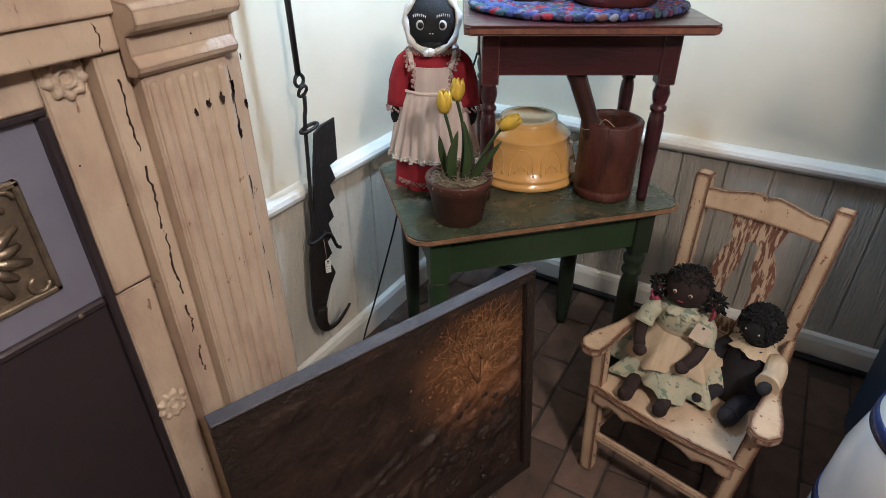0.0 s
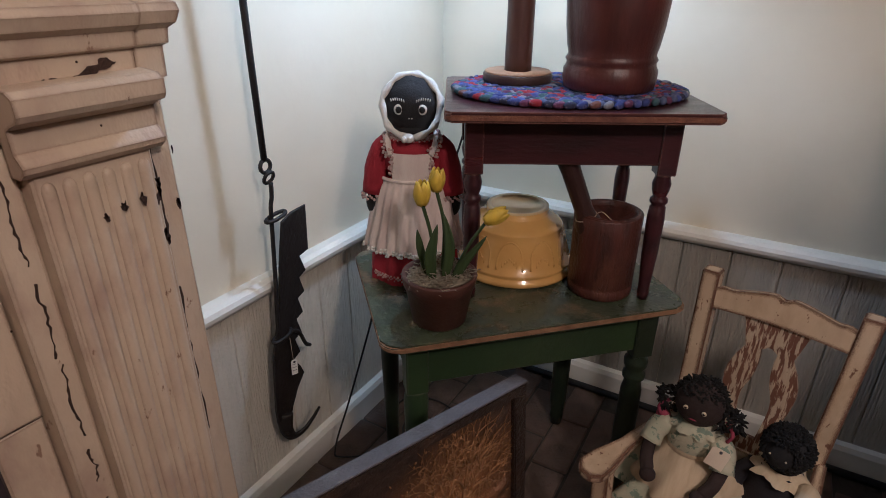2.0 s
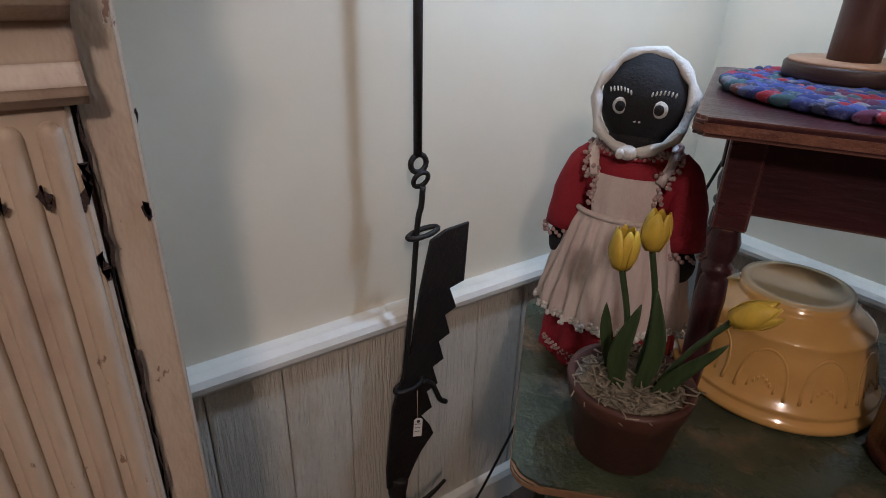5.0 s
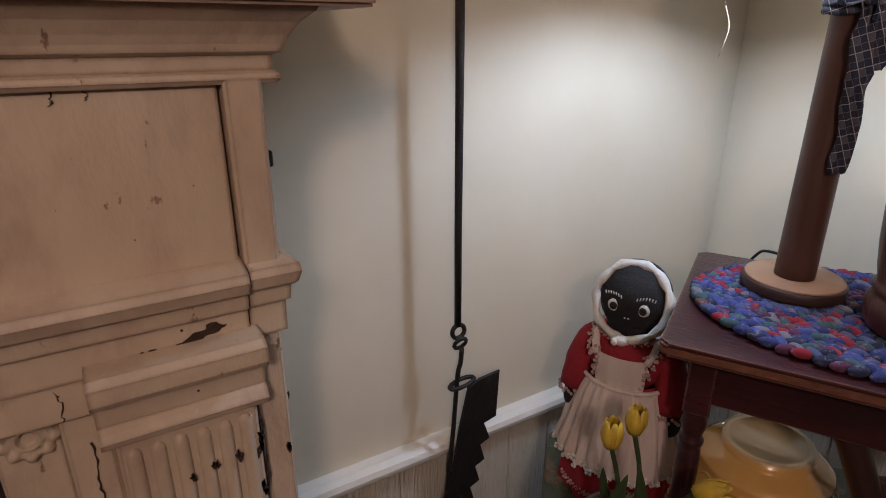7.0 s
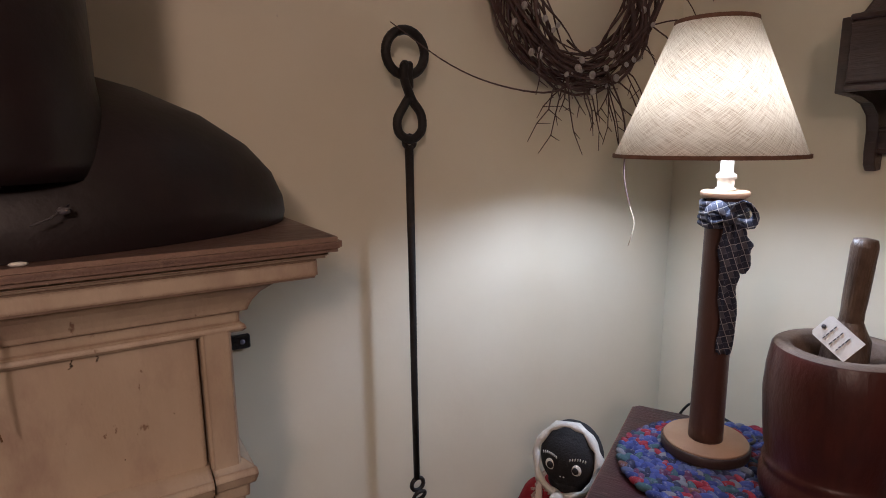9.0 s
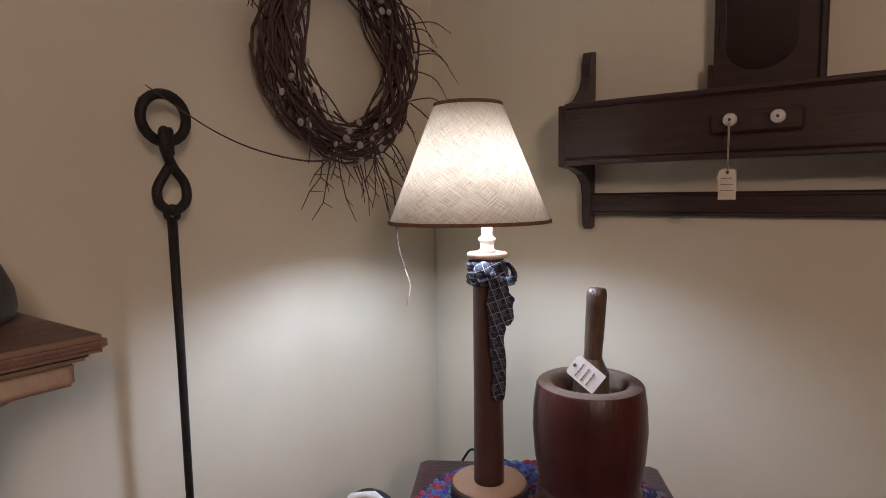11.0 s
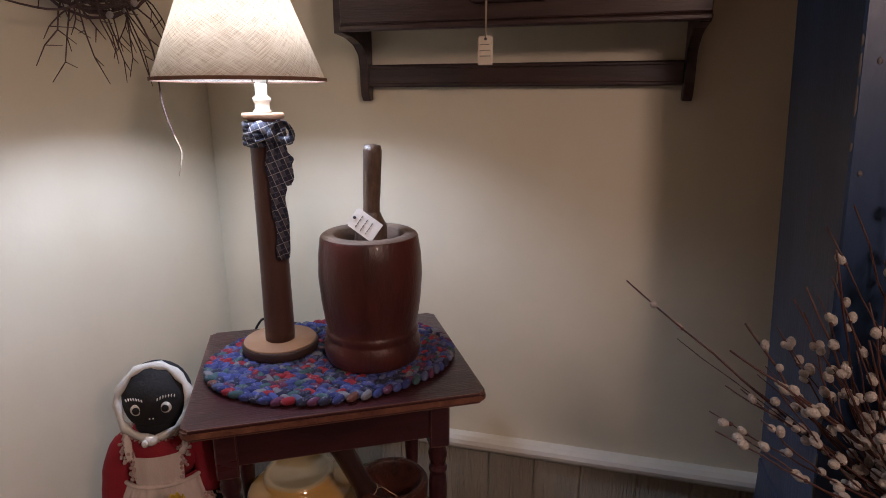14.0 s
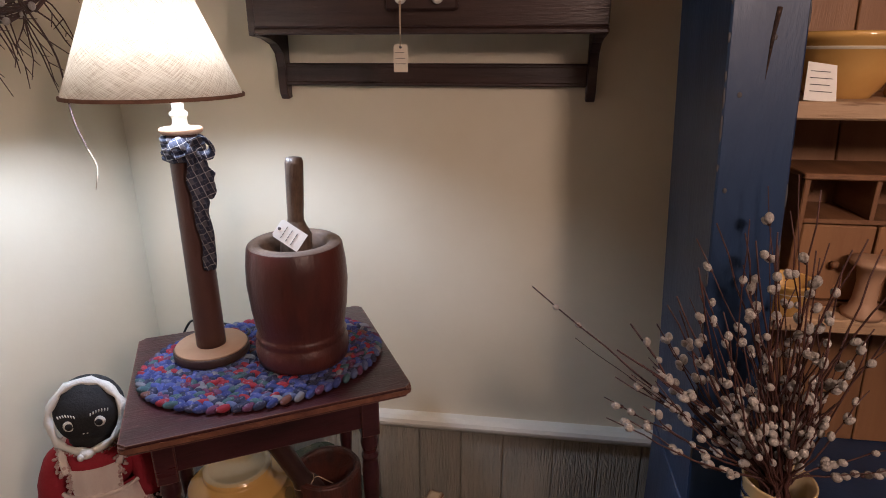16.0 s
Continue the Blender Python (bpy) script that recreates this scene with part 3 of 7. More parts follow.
moulding("frieze_moulding", cap, MY0, 0.643, 0.0, 0)
moulding("frieze_return", [(d * 0.8, z) for d, z in cap], 0.645, 0.676, 0.0, 0.6)
part("end_post", box((FX - 0.06, 0.645, 0.0), (FX - 0.012, MY1, 1.19), 0.003), CREAM, mantel)
part("architrave", box((FX - 0.05, MY0, 1.143), (FX - 0.004, 0.502, 1.186), 0.002), CREAM, mantel)
for y0, y1 in ((0.512, 0.640), (-0.734, -0.606)):
    pil = part("pilaster", box((JX0 - 0.018, y0, 0.0), (FX + 0.004, y1, 1.130), 0.003), CREAM, mantel)
    for k in range(6):
        yy = y0 + 0.013 + k * (y1 - y0 - 0.026) / 5
        bm = bmesh.new()
        add_ball(bm, (FX + 0.0035, yy, 1.094), (0.0055, 0.0072, 0.009), 0, None, 12, 8)
        add_lathe(bm, [(0.0072, 0.10), (0.0072, 0.6), (0.0072, 1.094)], 14, pose(FX + 0.0035, yy, 0), 0, (0.75, 1.0))
        part("reed", bm, CREAM, pil)
    bm = bmesh.new()
    capital = [(0.0, 1.112), (0.016, 1.112), (0.024, 1.118), (0.026, 1.124), (0.021, 1.131), (0.016, 1.136), (0.016, 1.158), (0.026, 1.163), (0.038, 1.167), (0.042, 1.173), (0.042, 1.188), (0.034, 1.194), (0.0, 1.197)]
    add_strip(bm, capital, (FX - 0.006, y0 - 0.010), (FX - 0.006, y1 + 0.010), (1, 0))
    part("capital", bm, CREAM, mantel)
    part("plinth", box((JX0 - 0.018, y0 - 0.006, 0.0), (FX + 0.016, y1 + 0.006, 0.10), 0.003), CREAM, mantel)
for y0, y1 in ((0.473, 0.511), (-0.605, -0.567)):
    part("inner_band", box((JX0 - 0.018, y0, 0.0), (FX - 0.014, y1, 1.142), 0.003), CREAM, mantel)
for y0, y1, s in ((0.418, 0.471, 1), (-0.565, -0.512, -1)):
    part("jamb_upper", box((JX0 - 0.018, y0, 0.838), (JX0 + 0.006, y1, 1.142), 0.002), CREAM, mantel)
    part("jamb_lower", box((JX0 - 0.018, y0, 0.0), (JX0 + 0.003, y1, 0.835), 0.002), CREAM, mantel)
    for z in (1.121, 0.612):
        bm = bmesh.new()
        yc = (y0 + y1) / 2 + s * (0.0015 if z > 1 else -0.004)
        m = pose(JX0 + (0.006 if z > 1 else 0.003), yc, z, 0, 90, 0)
        for v in add_lathe(bm, [(0.0, -0.004), (0.006, -0.003), (0.0075, 0.006), (0.011, 0.0085), (0.0135, 0.003), (0.017, 0.0085), (0.0225, 0.0072), (0.025, 0.0)], 72):
            a = math.atan2(v.co.y, v.co.x)
            r = math.hypot(v.co.x, v.co.y)
            if r > 0.012:
                k = 1 + 0.09 * math.cos(9 * a) * (r - 0.012) / 0.012
                v.co.x, v.co.y = v.co.x * k, v.co.y * k
                v.co.z *= 0.85 + 0.15 * math.cos(9 * a)
        bmesh.ops.transform(bm, matrix=m, verts=bm.verts)
        part("rosette", bm, CREAM, mantel)
# flaked paint: bare dark spots along the mouldings and joints
rnd = random.Random(5)


def flake(points, width, x, name="paint_chip"):
    """A ragged bare strip along points (y, z) on a face at x."""
    bm = bmesh.new()
    top, low = [], []
    line = curve([(0, y, z) for y, z in points], 14)
    for k, p in enumerate(line):
        w = width * math.sin(math.pi * min(max(k / 13, 0.04), 0.96)) * rnd.uniform(0.35, 1.2)
        top.append(bm.verts.new((x, p.y + rnd.uniform(-1, 1) * width * 0.3, p.z + w)))
        low.append(bm.verts.new((x, p.y, p.z - w * rnd.uniform(0.5, 1))))
    for k in range(13):
        bm.faces.new((top[k], top[k + 1], low[k + 1], low[k]))
    r = bmesh.ops.extrude_face_region(bm, geom=list(bm.faces))
    bmesh.ops.translate(bm, vec=(0.0012, 0, 0), verts=[v for v in r["geom"] if isinstance(v, bmesh.types.BMVert)])
    return part(name, bm, CHIP, mantel, "bare dark wood where paint has flaked off")


def crack(points, width, x):
    bm = bmesh.new()
    line = curve([(x, y, z) for y, z in points], 16)
    add_tube(bm, [p + Vector((0, rnd.uniform(-1, 1) * 0.002, 0)) for p in line], [width * rnd.uniform(0.25, 1.0) for _ in line], 6, 0, 0.5)
    return part("paint_crack", bm, CHIP, mantel, "dark crack in the old paint")


flake([(0.572, 1.194), (0.592, 1.197), (0.608, 1.203), (0.620, 1.204)], 0.008, FX + 0.003)
flake([(0.530, 1.190), (0.548, 1.193), (0.568, 1.194)], 0.004, FX + 0.003)
flake([(0.634, 1.045), (0.639, 1.06), (0.639, 1.075)], 0.012, FX + 0.004)
flake([(0.634, 1.01), (0.639, 0.995)], 0.012, FX + 0.004)
flake([(0.668, 1.034), (0.674, 1.028)], 0.009, FX - 0.0122)
flake([(0.676, 1.10), (0.676, 1.095)], 0.005, FX - 0.0122)
flake([(0.588, 1.058), (0.596, 1.055)], 0.008, FX + 0.0082)
flake([(0.612, 1.060), (0.619, 1.055)], 0.009, FX + 0.0082)
flake([(0.568, 1.052), (0.574, 1.048)], 0.006, FX + 0.0082)
for pts in ([(0.505, 1.11), (0.503, 1.06), (0.506, 1.02)], [(0.504, 1.0), (0.506, 0.95), (0.503, 0.91)], [(0.506, 0.9), (0.503, 0.85), (0.506, 0.80)],
            [(0.503, 0.78), (0.506, 0.75), (0.503, 0.73)], [(0.506, 0.70), (0.503, 0.68), (0.505, 0.65)]):
    crack([(y - 0.010, z) for y, z in pts], 0.0021, FX - 0.0135)
for pts in ([(0.6425, 1.185), (0.6435, 1.16), (0.642, 1.12)], [(0.6425, 1.11), (0.644, 1.03), (0.642, 0.95)], [(0.6435, 0.93), (0.642, 0.82), (0.644, 0.70)]):
    crack(pts, 0.0022, FX - 0.004)
for pts in ([(0.478, 1.176), (0.480, 1.165), (0.479, 1.145)],):
    crack(pts, 0.0012, FX - 0.0035)
crack([(0.418, 0.8365), (0.44, 0.837), (0.470, 0.836)], 0.0015, JX0 + 0.004)
crack([(0.522, 1.429), (0.523, 1.418), (0.522, 1.412)], 0.0012, FX + 0.0005)
crack([(0.545, 1.429), (0.546, 1.42), (0.545, 1.415)], 0.0012, FX + 0.0005)
for x, y, z in ((FX + 0.005, 0.531, 0.945), (FX + 0.010, 0.588, 1.147), (FX + 0.003, 0.583, 1.209), (JX0 + 0.006, 0.43, 1.02), (JX0 + 0.006, 0.47, 0.95), (FX + 0.005, 0.56, 0.80), (FX + 0.0005, 0.612, 1.34), (FX + 0.0005, 0.56, 1.30)):
    bm = bmesh.new()
    size = 0.5 if z > 1.25 else 1.0
    add_ball(bm, (x, y, z), (0.0008, 0.0012 * size, 0.0013 * size), 0, None, 8, 6)
    part("nail_hole", bm, CHIP, mantel)
REEDTAN = surface("dry_grass_blade", (0.30, 0.15, 0.05), (0.19, 0.09, 0.03), 0.6, 20.0, 120.0, 0.2, (3, 3, 0.5))
grass = new("dry_grass_blade")
tagged(grass, "dry brown grass blade hanging over the mantel shelf", "grass blade")
part("blade", tube(curve([(-0.62, 0.44, 1.5335), (-0.580, 0.452, 1.5345), (-0.567, 0.457, 1.524), (-0.577, 0.457, 1.47), (-0.592, 0.458, 1.42), (-0.606, 0.464, 1.365)], 22), [0.003 - 0.0022 * (i / 21) ** 2 for i in range(22)], 6, 0.4), REEDTAN, grass)
bm = bmesh.new()
add_ball(bm, (-0.586, 0.497, 1.5330), (0.004, 0.008, 0.0022), 0, None, 7, 5)
for v in bm.verts:
    v.co += Vector((rnd.uniform(-1, 1) * 0.0007, rnd.uniform(-1, 1) * 0.001, 0))
tagged(part("paint_chip", bm, RAILWHITE, None), "small white paint chip lying on the mantel shelf", "paint chip")

# iron insert in the hearth opening
IX = JX0 - 0.006
insert = thing("hearth_insert", (0, 0, 0), "blued steel and black iron hearth insert with bronze ornament tiles", "fireplace insert")
part("lower_panel", box((IX - 0.012, -0.50, 0.0), (IX - 0.003, 0.416, 0.828), 0.002), SCREEN, insert, "black iron cover panel")
part("upper_panel", box((IX - 0.012, -0.50, 0.836), (IX - 0.003, 0.416, 1.142), 0.002), STEEL, insert, "blued steel panel")
for lo, hi in (((IX - 0.006, -0.50, 1.084), (IX + 0.010, 0.418, 1.094)), ((IX - 0.006, 0.406, 0.0), (IX + 0.010, 0.418, 1.084)),
               ((IX - 0.006, -0.502, 0.0), (IX + 0.010, -0.492, 1.084)), ((IX - 0.006, -0.492, 0.826), (IX + 0.006, 0.406, 0.838))):
    part("frame_bar", box(lo, hi, 0.003), SCREEN, insert)
part("lintel", box((IX - 0.012, -0.50, 1.094), (JX0 + 0.0055, 0.4175, 1.1425), 0.002), CREAM, mantel)
for yc in (0.289, -0.383):
    bm = bmesh.new()
    w, h, zc = 0.076, 0.074, 0.953
    for lo, hi in (((-w, -h), (w, -h + 0.008)), ((-w, h - 0.008), (w, h)), ((-w, -h), (-w + 0.008, h)), ((w - 0.008, -h), (w, h))):
        add_box(bm, (IX - 0.004, yc + lo[0], zc + lo[1]), (IX + 0.006, yc + hi[0], zc + hi[1]), 0.002)
    add_box(bm, (IX - 0.004, yc - w + 0.004, zc - h + 0.004), (IX - 0.001, yc + w - 0.004, zc + h - 0.004), 0)
    for k in range(16):
        a = 2 * math.pi * k / 16
        r1 = 0.061 if k % 2 else 0.052
        add_tube(bm, [(IX + 0.001, yc + 0.014 * math.cos(a), zc + 0.014 * math.sin(a)), (IX + 0.006, yc + 0.034 * math.cos(a), zc + 0.034 * math.sin(a)),
                      (IX + 0.001, yc + r1 * math.cos(a), zc + r1 * math.sin(a))], [0.003, 0.0075, 0.004], 7)
    for sy in (-1, 1):
        for sz in (-1, 1):
            add_tube(bm, [(IX + 0.002, yc + sy * (0.055 + 0.011 * math.cos(t)), zc + sz * (0.055 + 0.011 * math.sin(t))) for t in [k * 0.55 for k in range(9)]], 0.0035, 6)
    add_ball(bm, (IX + 0.001, yc, zc), (0.008, 0.015, 0.015))
    part("ornament_tile", bm, BRONZE, insert, "cast bronze leaf ornament")
for y in (0.37, 0.2, 0.0):
    bm = bmesh.new()
    add_ball(bm, (IX + 0.006, y, 0.832), (0.002, 0.004, 0.004), 0, None, 8, 6)
    part("rivet", bm, BRONZE, insert)

# hood on the mantel shelf
hood = thing("tin_hood", (-0.79, 0.450, 1.5315), "dark brown tin hood with a round stack on the mantel", "hood")
bm = bmesh.new()
prof = [(0.335, 0.0), (0.338, 0.012), (0.336, 0.032), (0.323, 0.064), (0.292, 0.100), (0.238, 0.138), (0.170, 0.168), (0.10, 0.188), (0.0, 0.196)]
add_lathe(bm, prof, 64, None, 0, (0.58, 1.0))
part("skirt", bm, TINDARK, hood)
part("stovepipe", lathe([(0.0, 0.10), (0.118, 0.10), (0.120, 0.12), (0.112, 0.20), (0.112, 0.75), (0.108, 0.752), (0.0, 0.752)], 40, pose(0.10, 0.012, -0.03)), TINDARK, hood)
bm = bmesh.new()
add_ball(bm, (0.2, 0.085, 0.045), (0.006, 0.006, 0.004), 0, None, 8, 6)
add_tube(bm, [(0.215, 0.06, 0.035), (0.21, 0.075, 0.04), (0.195, 0.09, 0.05)], 0.001, 6)
part("solder_mark", bm, FIREEDGE, hood)
part("slot_bracket", box((WX - 0.001, 0.742, 1.268), (WX + 0.010, 0.780, 1.293), 0.002), IRON, wall_west, "black iron hanger plate on the plaster")
part("hanger_screw", lathe([(0.0, 0.0), (0.005, 0.0), (0.004, 0.002), (0.0, 0.0025)], 14, pose(WX + 0.0095, 0.766, 1.281, 0, 90, 0)), STEEL, wall_west)

# ---- hearth plate leaning on the mantel ----
fb = new("cast_iron_fireback")
tagged(fb, "dark cast iron fireback with a relief tree leaning on the mantel", "fireback")
TL, TR = Vector((-0.618, 0.45, 0.605)), Vector((-0.362, 1.10, 0.605))
U = (TR - TL)
WIDE = U.length
U.normalize()
N0 = Vector((U.y, -U.x, 0))
BL = TL + N0 * 0.045
BL.z = 0.0
V = (TL - BL)
HIGH = V.length
V.normalize()
fb.matrix_world = Matrix(((U.x, -U.cross(V).x * -1, V.x, BL.x), (U.y, -U.cross(V).y * -1, V.y, BL.y), (U.z, -U.cross(V).z * -1, V.z, BL.z), (0, 0, 0, 1)))
# local x along the plate, z up the plate, y out of its back or face
FACE = -1 if (fb.matrix_world.to_3x3() @ Vector((0, -1, 0))).dot(N0) > 0 else 1
NX, NZ = 150, 110
rows_v = []
bm = bmesh.new()
for j in range(NZ + 1):
    row = []
    for i in range(NX + 1):
        x, z = i / NX * WIDE, j / NZ * HIGH
        u, w = i / NX, j / NZ
        inside = min(u, 1 - u) * WIDE > 0.045 and min(w, 1 - w) * HIGH > 0.045
        h = 0.0
        if inside:
            a, b = x * 0.86 + z * 0.5, z * 0.86 - x * 0.5
            h = 0.013 * max(0, noise.fractal((a * 9, b * 20, 3.0), 0.7, 2.1, 5) + 0.12) * (1 if w < 0.35 + 0.35 * u else 0.35)
            ridge = math.exp(-((z - 0.10 - 0.35 * x) / 0.04) ** 2)
            h += 0.005 * ridge * (0.6 + noise.noise((x * 30, z * 30, 1)))
            h += 0.004 * math.exp(-((z - 0.16 - 0.36 * x) / 0.012) ** 2) + 0.003 * math.exp(-((z - 0.06 - 0.34 * x) / 0.01) ** 2)
        row.append(bm.verts.new((x, FACE * (0.016 + h), z)))
    rows_v.append(row)
for j in range(NZ):
    for i in range(NX):
        f = bm.faces.new((rows_v[j][i], rows_v[j][i + 1], rows_v[j + 1][i + 1], rows_v[j + 1][i]))
        f.smooth = True
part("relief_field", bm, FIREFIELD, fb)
part("back_plate", box((0, min(0, FACE * 0.015), 0), (WIDE, max(0, FACE * 0.015), HIGH - 0.004), 0), FIREBACK, fb)
for lo, hi in (((0, 0), (WIDE, 0.032)), ((0, HIGH - 0.026), (WIDE, HIGH - 0.004)), ((0, 0.032), (0.03, HIGH - 0.026)), ((WIDE - 0.03, 0.032), (WIDE, HIGH - 0.026))):
    y0, y1 = sorted((FACE * -0.002, FACE * 0.028))
    part("rim", box((lo[0], y0, lo[1]), (hi[0], y1, hi[1]), 0.0025, segments=2), FIREBACK, fb)
y0, y1 = sorted((FACE * -0.003, FACE * 0.029))
# highlight along the top face, painted as a paler grey strip
part("top_edge", box((-0.001, y0, HIGH - 0.004), (WIDE + 0.001, y1, HIGH + 0.001), 0.0015), FIREEDGE, fb, "grey top edge with its highlight in the colour")
bm, trunk = bmesh.new(), bmesh.new()
rt = random.Random(11)


def grow(p, a, length, r, depth):
    q = p + Vector((math.cos(a) * length, 0, math.sin(a) * length))
    mid = (p + q) / 2 + Vector((rt.uniform(-1, 1), 0, rt.uniform(-1, 1))) * length * 0.12
    add_tube(trunk if depth > 2 else bm, [p, mid, q], [r, r * 0.85, r * 0.7], 6)
    if depth:
        for da in ([-0.55, 0.5] if depth < 4 else [-0.75, -0.15, 0.6]):
            grow(q, a + da + rt.uniform(-0.25, 0.25), length * rt.uniform(0.62, 0.85), r * 0.68, depth - 1)


grow(Vector((WIDE * 0.765, FACE * 0.0195, HIGH * 0.50)), math.pi / 2, 0.075, 0.0055, 6)
part("relief_tree", trunk, GOLDRELIEF, fb, "golden brown bare tree in relief")
tagged(part("twig_relief", bm, GOLDRELIEF, fb, "golden brown twigs in relief"), "", "", "", "stuff")
bm = bmesh.new()
for k in range(900):
    gx, gz = WIDE * 0.77 + rt.gauss(0, 0.055), HIGH * 0.69 + rt.gauss(0, 0.075)
    if 0.04 < gx < WIDE - 0.04 and 0.05 < gz < HIGH - 0.035:
        s = rt.uniform(0.002, 0.007)
        add_ball(bm, (0, 0, 0), (s, 0.0016, 0.0016), 0, pose(gx, FACE * 0.0185, gz, 0, rt.uniform(0, 180), 0), 6, 4)
tagged(part("leaf_relief", bm, GOLDRELIEF, fb, "golden brown leaves in relief"), "", "", "", "stuff")
bm = bmesh.new()
for k in range(70):
    x = rt.uniform(0.06, WIDE - 0.06)
    z = rt.uniform(0.06, HIGH * (0.30 + 0.35 * x / WIDE))
    add_ball(bm, (x, FACE * 0.0175, z), (rt.uniform(0.006, 0.022), 0.005, rt.uniform(0.005, 0.014)), 0, pose(0, 0, 0, 0, rt.uniform(-60, 10), 0), 8, 5)
tagged(part("rock_relief", bm, FIREBACK, fb), "", "", "", "stuff")

# ---- green table ----
gt = thing("green_table", (-0.512, 1.385, 0), "worn green painted wooden table with a bare rubbed edge", "table", 45)
GW, GD, GZ = 0.335, 0.225, 0.645


def round_outline(w, d, r, n=6):
    out = []
    for cx, cy, a0 in ((w - r, d - r, 0), (-w + r, d - r, 90), (-w + r, -d + r, 180), (w - r, -d + r, 270)):
        for k in range(n + 1):
            a = radians(a0 + 90 * k / n)
            out.append((cx + r * math.cos(a), cy + r * math.sin(a)))
    return out


STAND = pose(0, 0, 0, 90, 0, 0)


def slab(w, d, r, z0, z1, bevel=0.003, wobble=0.0):
    bm = bmesh.new()
    pts = round_outline(w, d, r)
    pts = [(x * (1 + wobble * noise.noise((x * 9, y * 9, 2))), y * (1 + wobble * noise.noise((x * 9, y * 9, 7)))) for x, y in pts]
    a = [bm.verts.new((x, y, z0)) for x, y in pts]
    b = [bm.verts.new((x, y, z1)) for x, y in pts]
    f0, f1 = bm.faces.new(a[::-1]), bm.faces.new(b)
    for i in range(len(pts)):
        bm.faces.new((a[i], a[(i + 1) % len(pts)], b[(i + 1) % len(pts)], b[i]))
    bmesh.ops.bevel(bm, geom=list(set(f0.edges) | set(f1.edges)), offset=bevel, segments=2, affect="EDGES")
    return bm


part("tabletop", slab(GW, GD, 0.035, GZ - 0.017, GZ, 0.004, 0.01), GREENTOP, gt)
part("worn_edge", slab(GW + 0.0015, GD + 0.0015, 0.036, GZ - 0.014, GZ - 0.0035, 0.002, 0.01), TANEDGE, gt, "bare rubbed wood along the table edge")
for lo, hi in (((-0.265, -0.187, 0.52), (0.265, -0.165, GZ - 0.017)), ((-0.265, 0.165, 0.52), (0.265, 0.187, GZ - 0.017)),
               ((-0.277, -0.165, 0.52), (-0.255, 0.165, GZ - 0.017)), ((0.255, -0.165, 0.52), (0.277, 0.165, GZ - 0.017))):
    part("apron", box(lo, hi, 0.003), GREEN, gt)
for sx in (-1, 1):
    for sy in (-1, 1):
        bm = bmesh.new()
        m = pose(sx * 0.262, sy * 0.172, 0)
        add_box(bm, (-0.024, -0.024, 0.50), (0.024, 0.024, GZ - 0.017), 0.003, 0, m)
        if sx > 0:
            add_lathe(bm, [(0.0, 0.0), (0.017, 0.0), (0.021, 0.03), (0.019, 0.05), (0.025, 0.09), (0.026, 0.30), (0.024, 0.40), (0.019, 0.425), (0.026, 0.435), (0.026, 0.445),
                           (0.019, 0.455), (0.027, 0.47), (0.027, 0.485), (0.02, 0.495), (0.023, 0.503), (0.0, 0.503)], 20, m)
        else:
            add_lathe(bm, [(0.0, 0.0), (0.015, 0.0), (0.018, 0.06), (0.025, 0.40), (0.027, 0.47), (0.023, 0.495), (0.022, 0.505), (0.0, 0.505)], 16, m)
        # nearest leg in the lit green, the other three with shade in their colour
        part("leg", bm, GREEN if (sx, sy) == (-1, -1) else GREENSHADED, gt)

# ---- red-brown table on the green one ----
RT0 = pose(-0.44, 1.47, 0, 0, 0, 29.5)
rt_t = thing("small_red_brown_table", (-0.44, 1.47, GZ), "small red-brown wooden table standing on the green table", "table", 29.5)
H = 1.065 - GZ
part("tabletop", slab(0.255, 0.205, 0.012, H - 0.02, H, 0.004, 0.006), REDWOOD, rt_t)
part("worn_edge", slab(0.2562, 0.2062, 0.012, H - 0.016, H - 0.006, 0.002, 0.006), WORNEDGE, rt_t, "rubbed bare edge")
LX, LY = 0.190, 0.132
for lo, hi in (((-0.198, -LY - 0.014, H - 0.115), (0.183, -LY + 0.004, H - 0.02)), ((-0.198, LY - 0.004, H - 0.115), (0.183, LY + 0.014, H - 0.02)),
               ((-0.212, -LY, H - 0.115), (-0.194, LY, H - 0.02)), ((0.179, -LY, H - 0.115), (0.197, LY, H - 0.02))):
    part("apron", box(lo, hi, 0.002), REDWOOD, rt_t)
for sx in (-1, 1):
    for sy in (-1, 1):
        bm = bmesh.new()
        m = pose(0.183 if sx > 0 else -0.198, sy * LY, 0)
        add_box(bm, (-0.019, -0.019, H - 0.135), (0.019, 0.019, H - 0.02), 0.002, 0, m)
        add_lathe(bm, [(0.0, 0.0), (0.011, 0.0), (0.013, 0.015), (0.012, 0.03), (0.016, 0.10), (0.018, 0.19), (0.016, 0.215), (0.013, 0.22), (0.018, 0.226), (0.018, 0.233), (0.013, 0.238),
                       (0.017, 0.25), (0.019, 0.265), (0.015, 0.28), (0.018, 0.29), (0.0, 0.29)], 18, m)
        part("leg", bm, REDWOOD, rt_t)

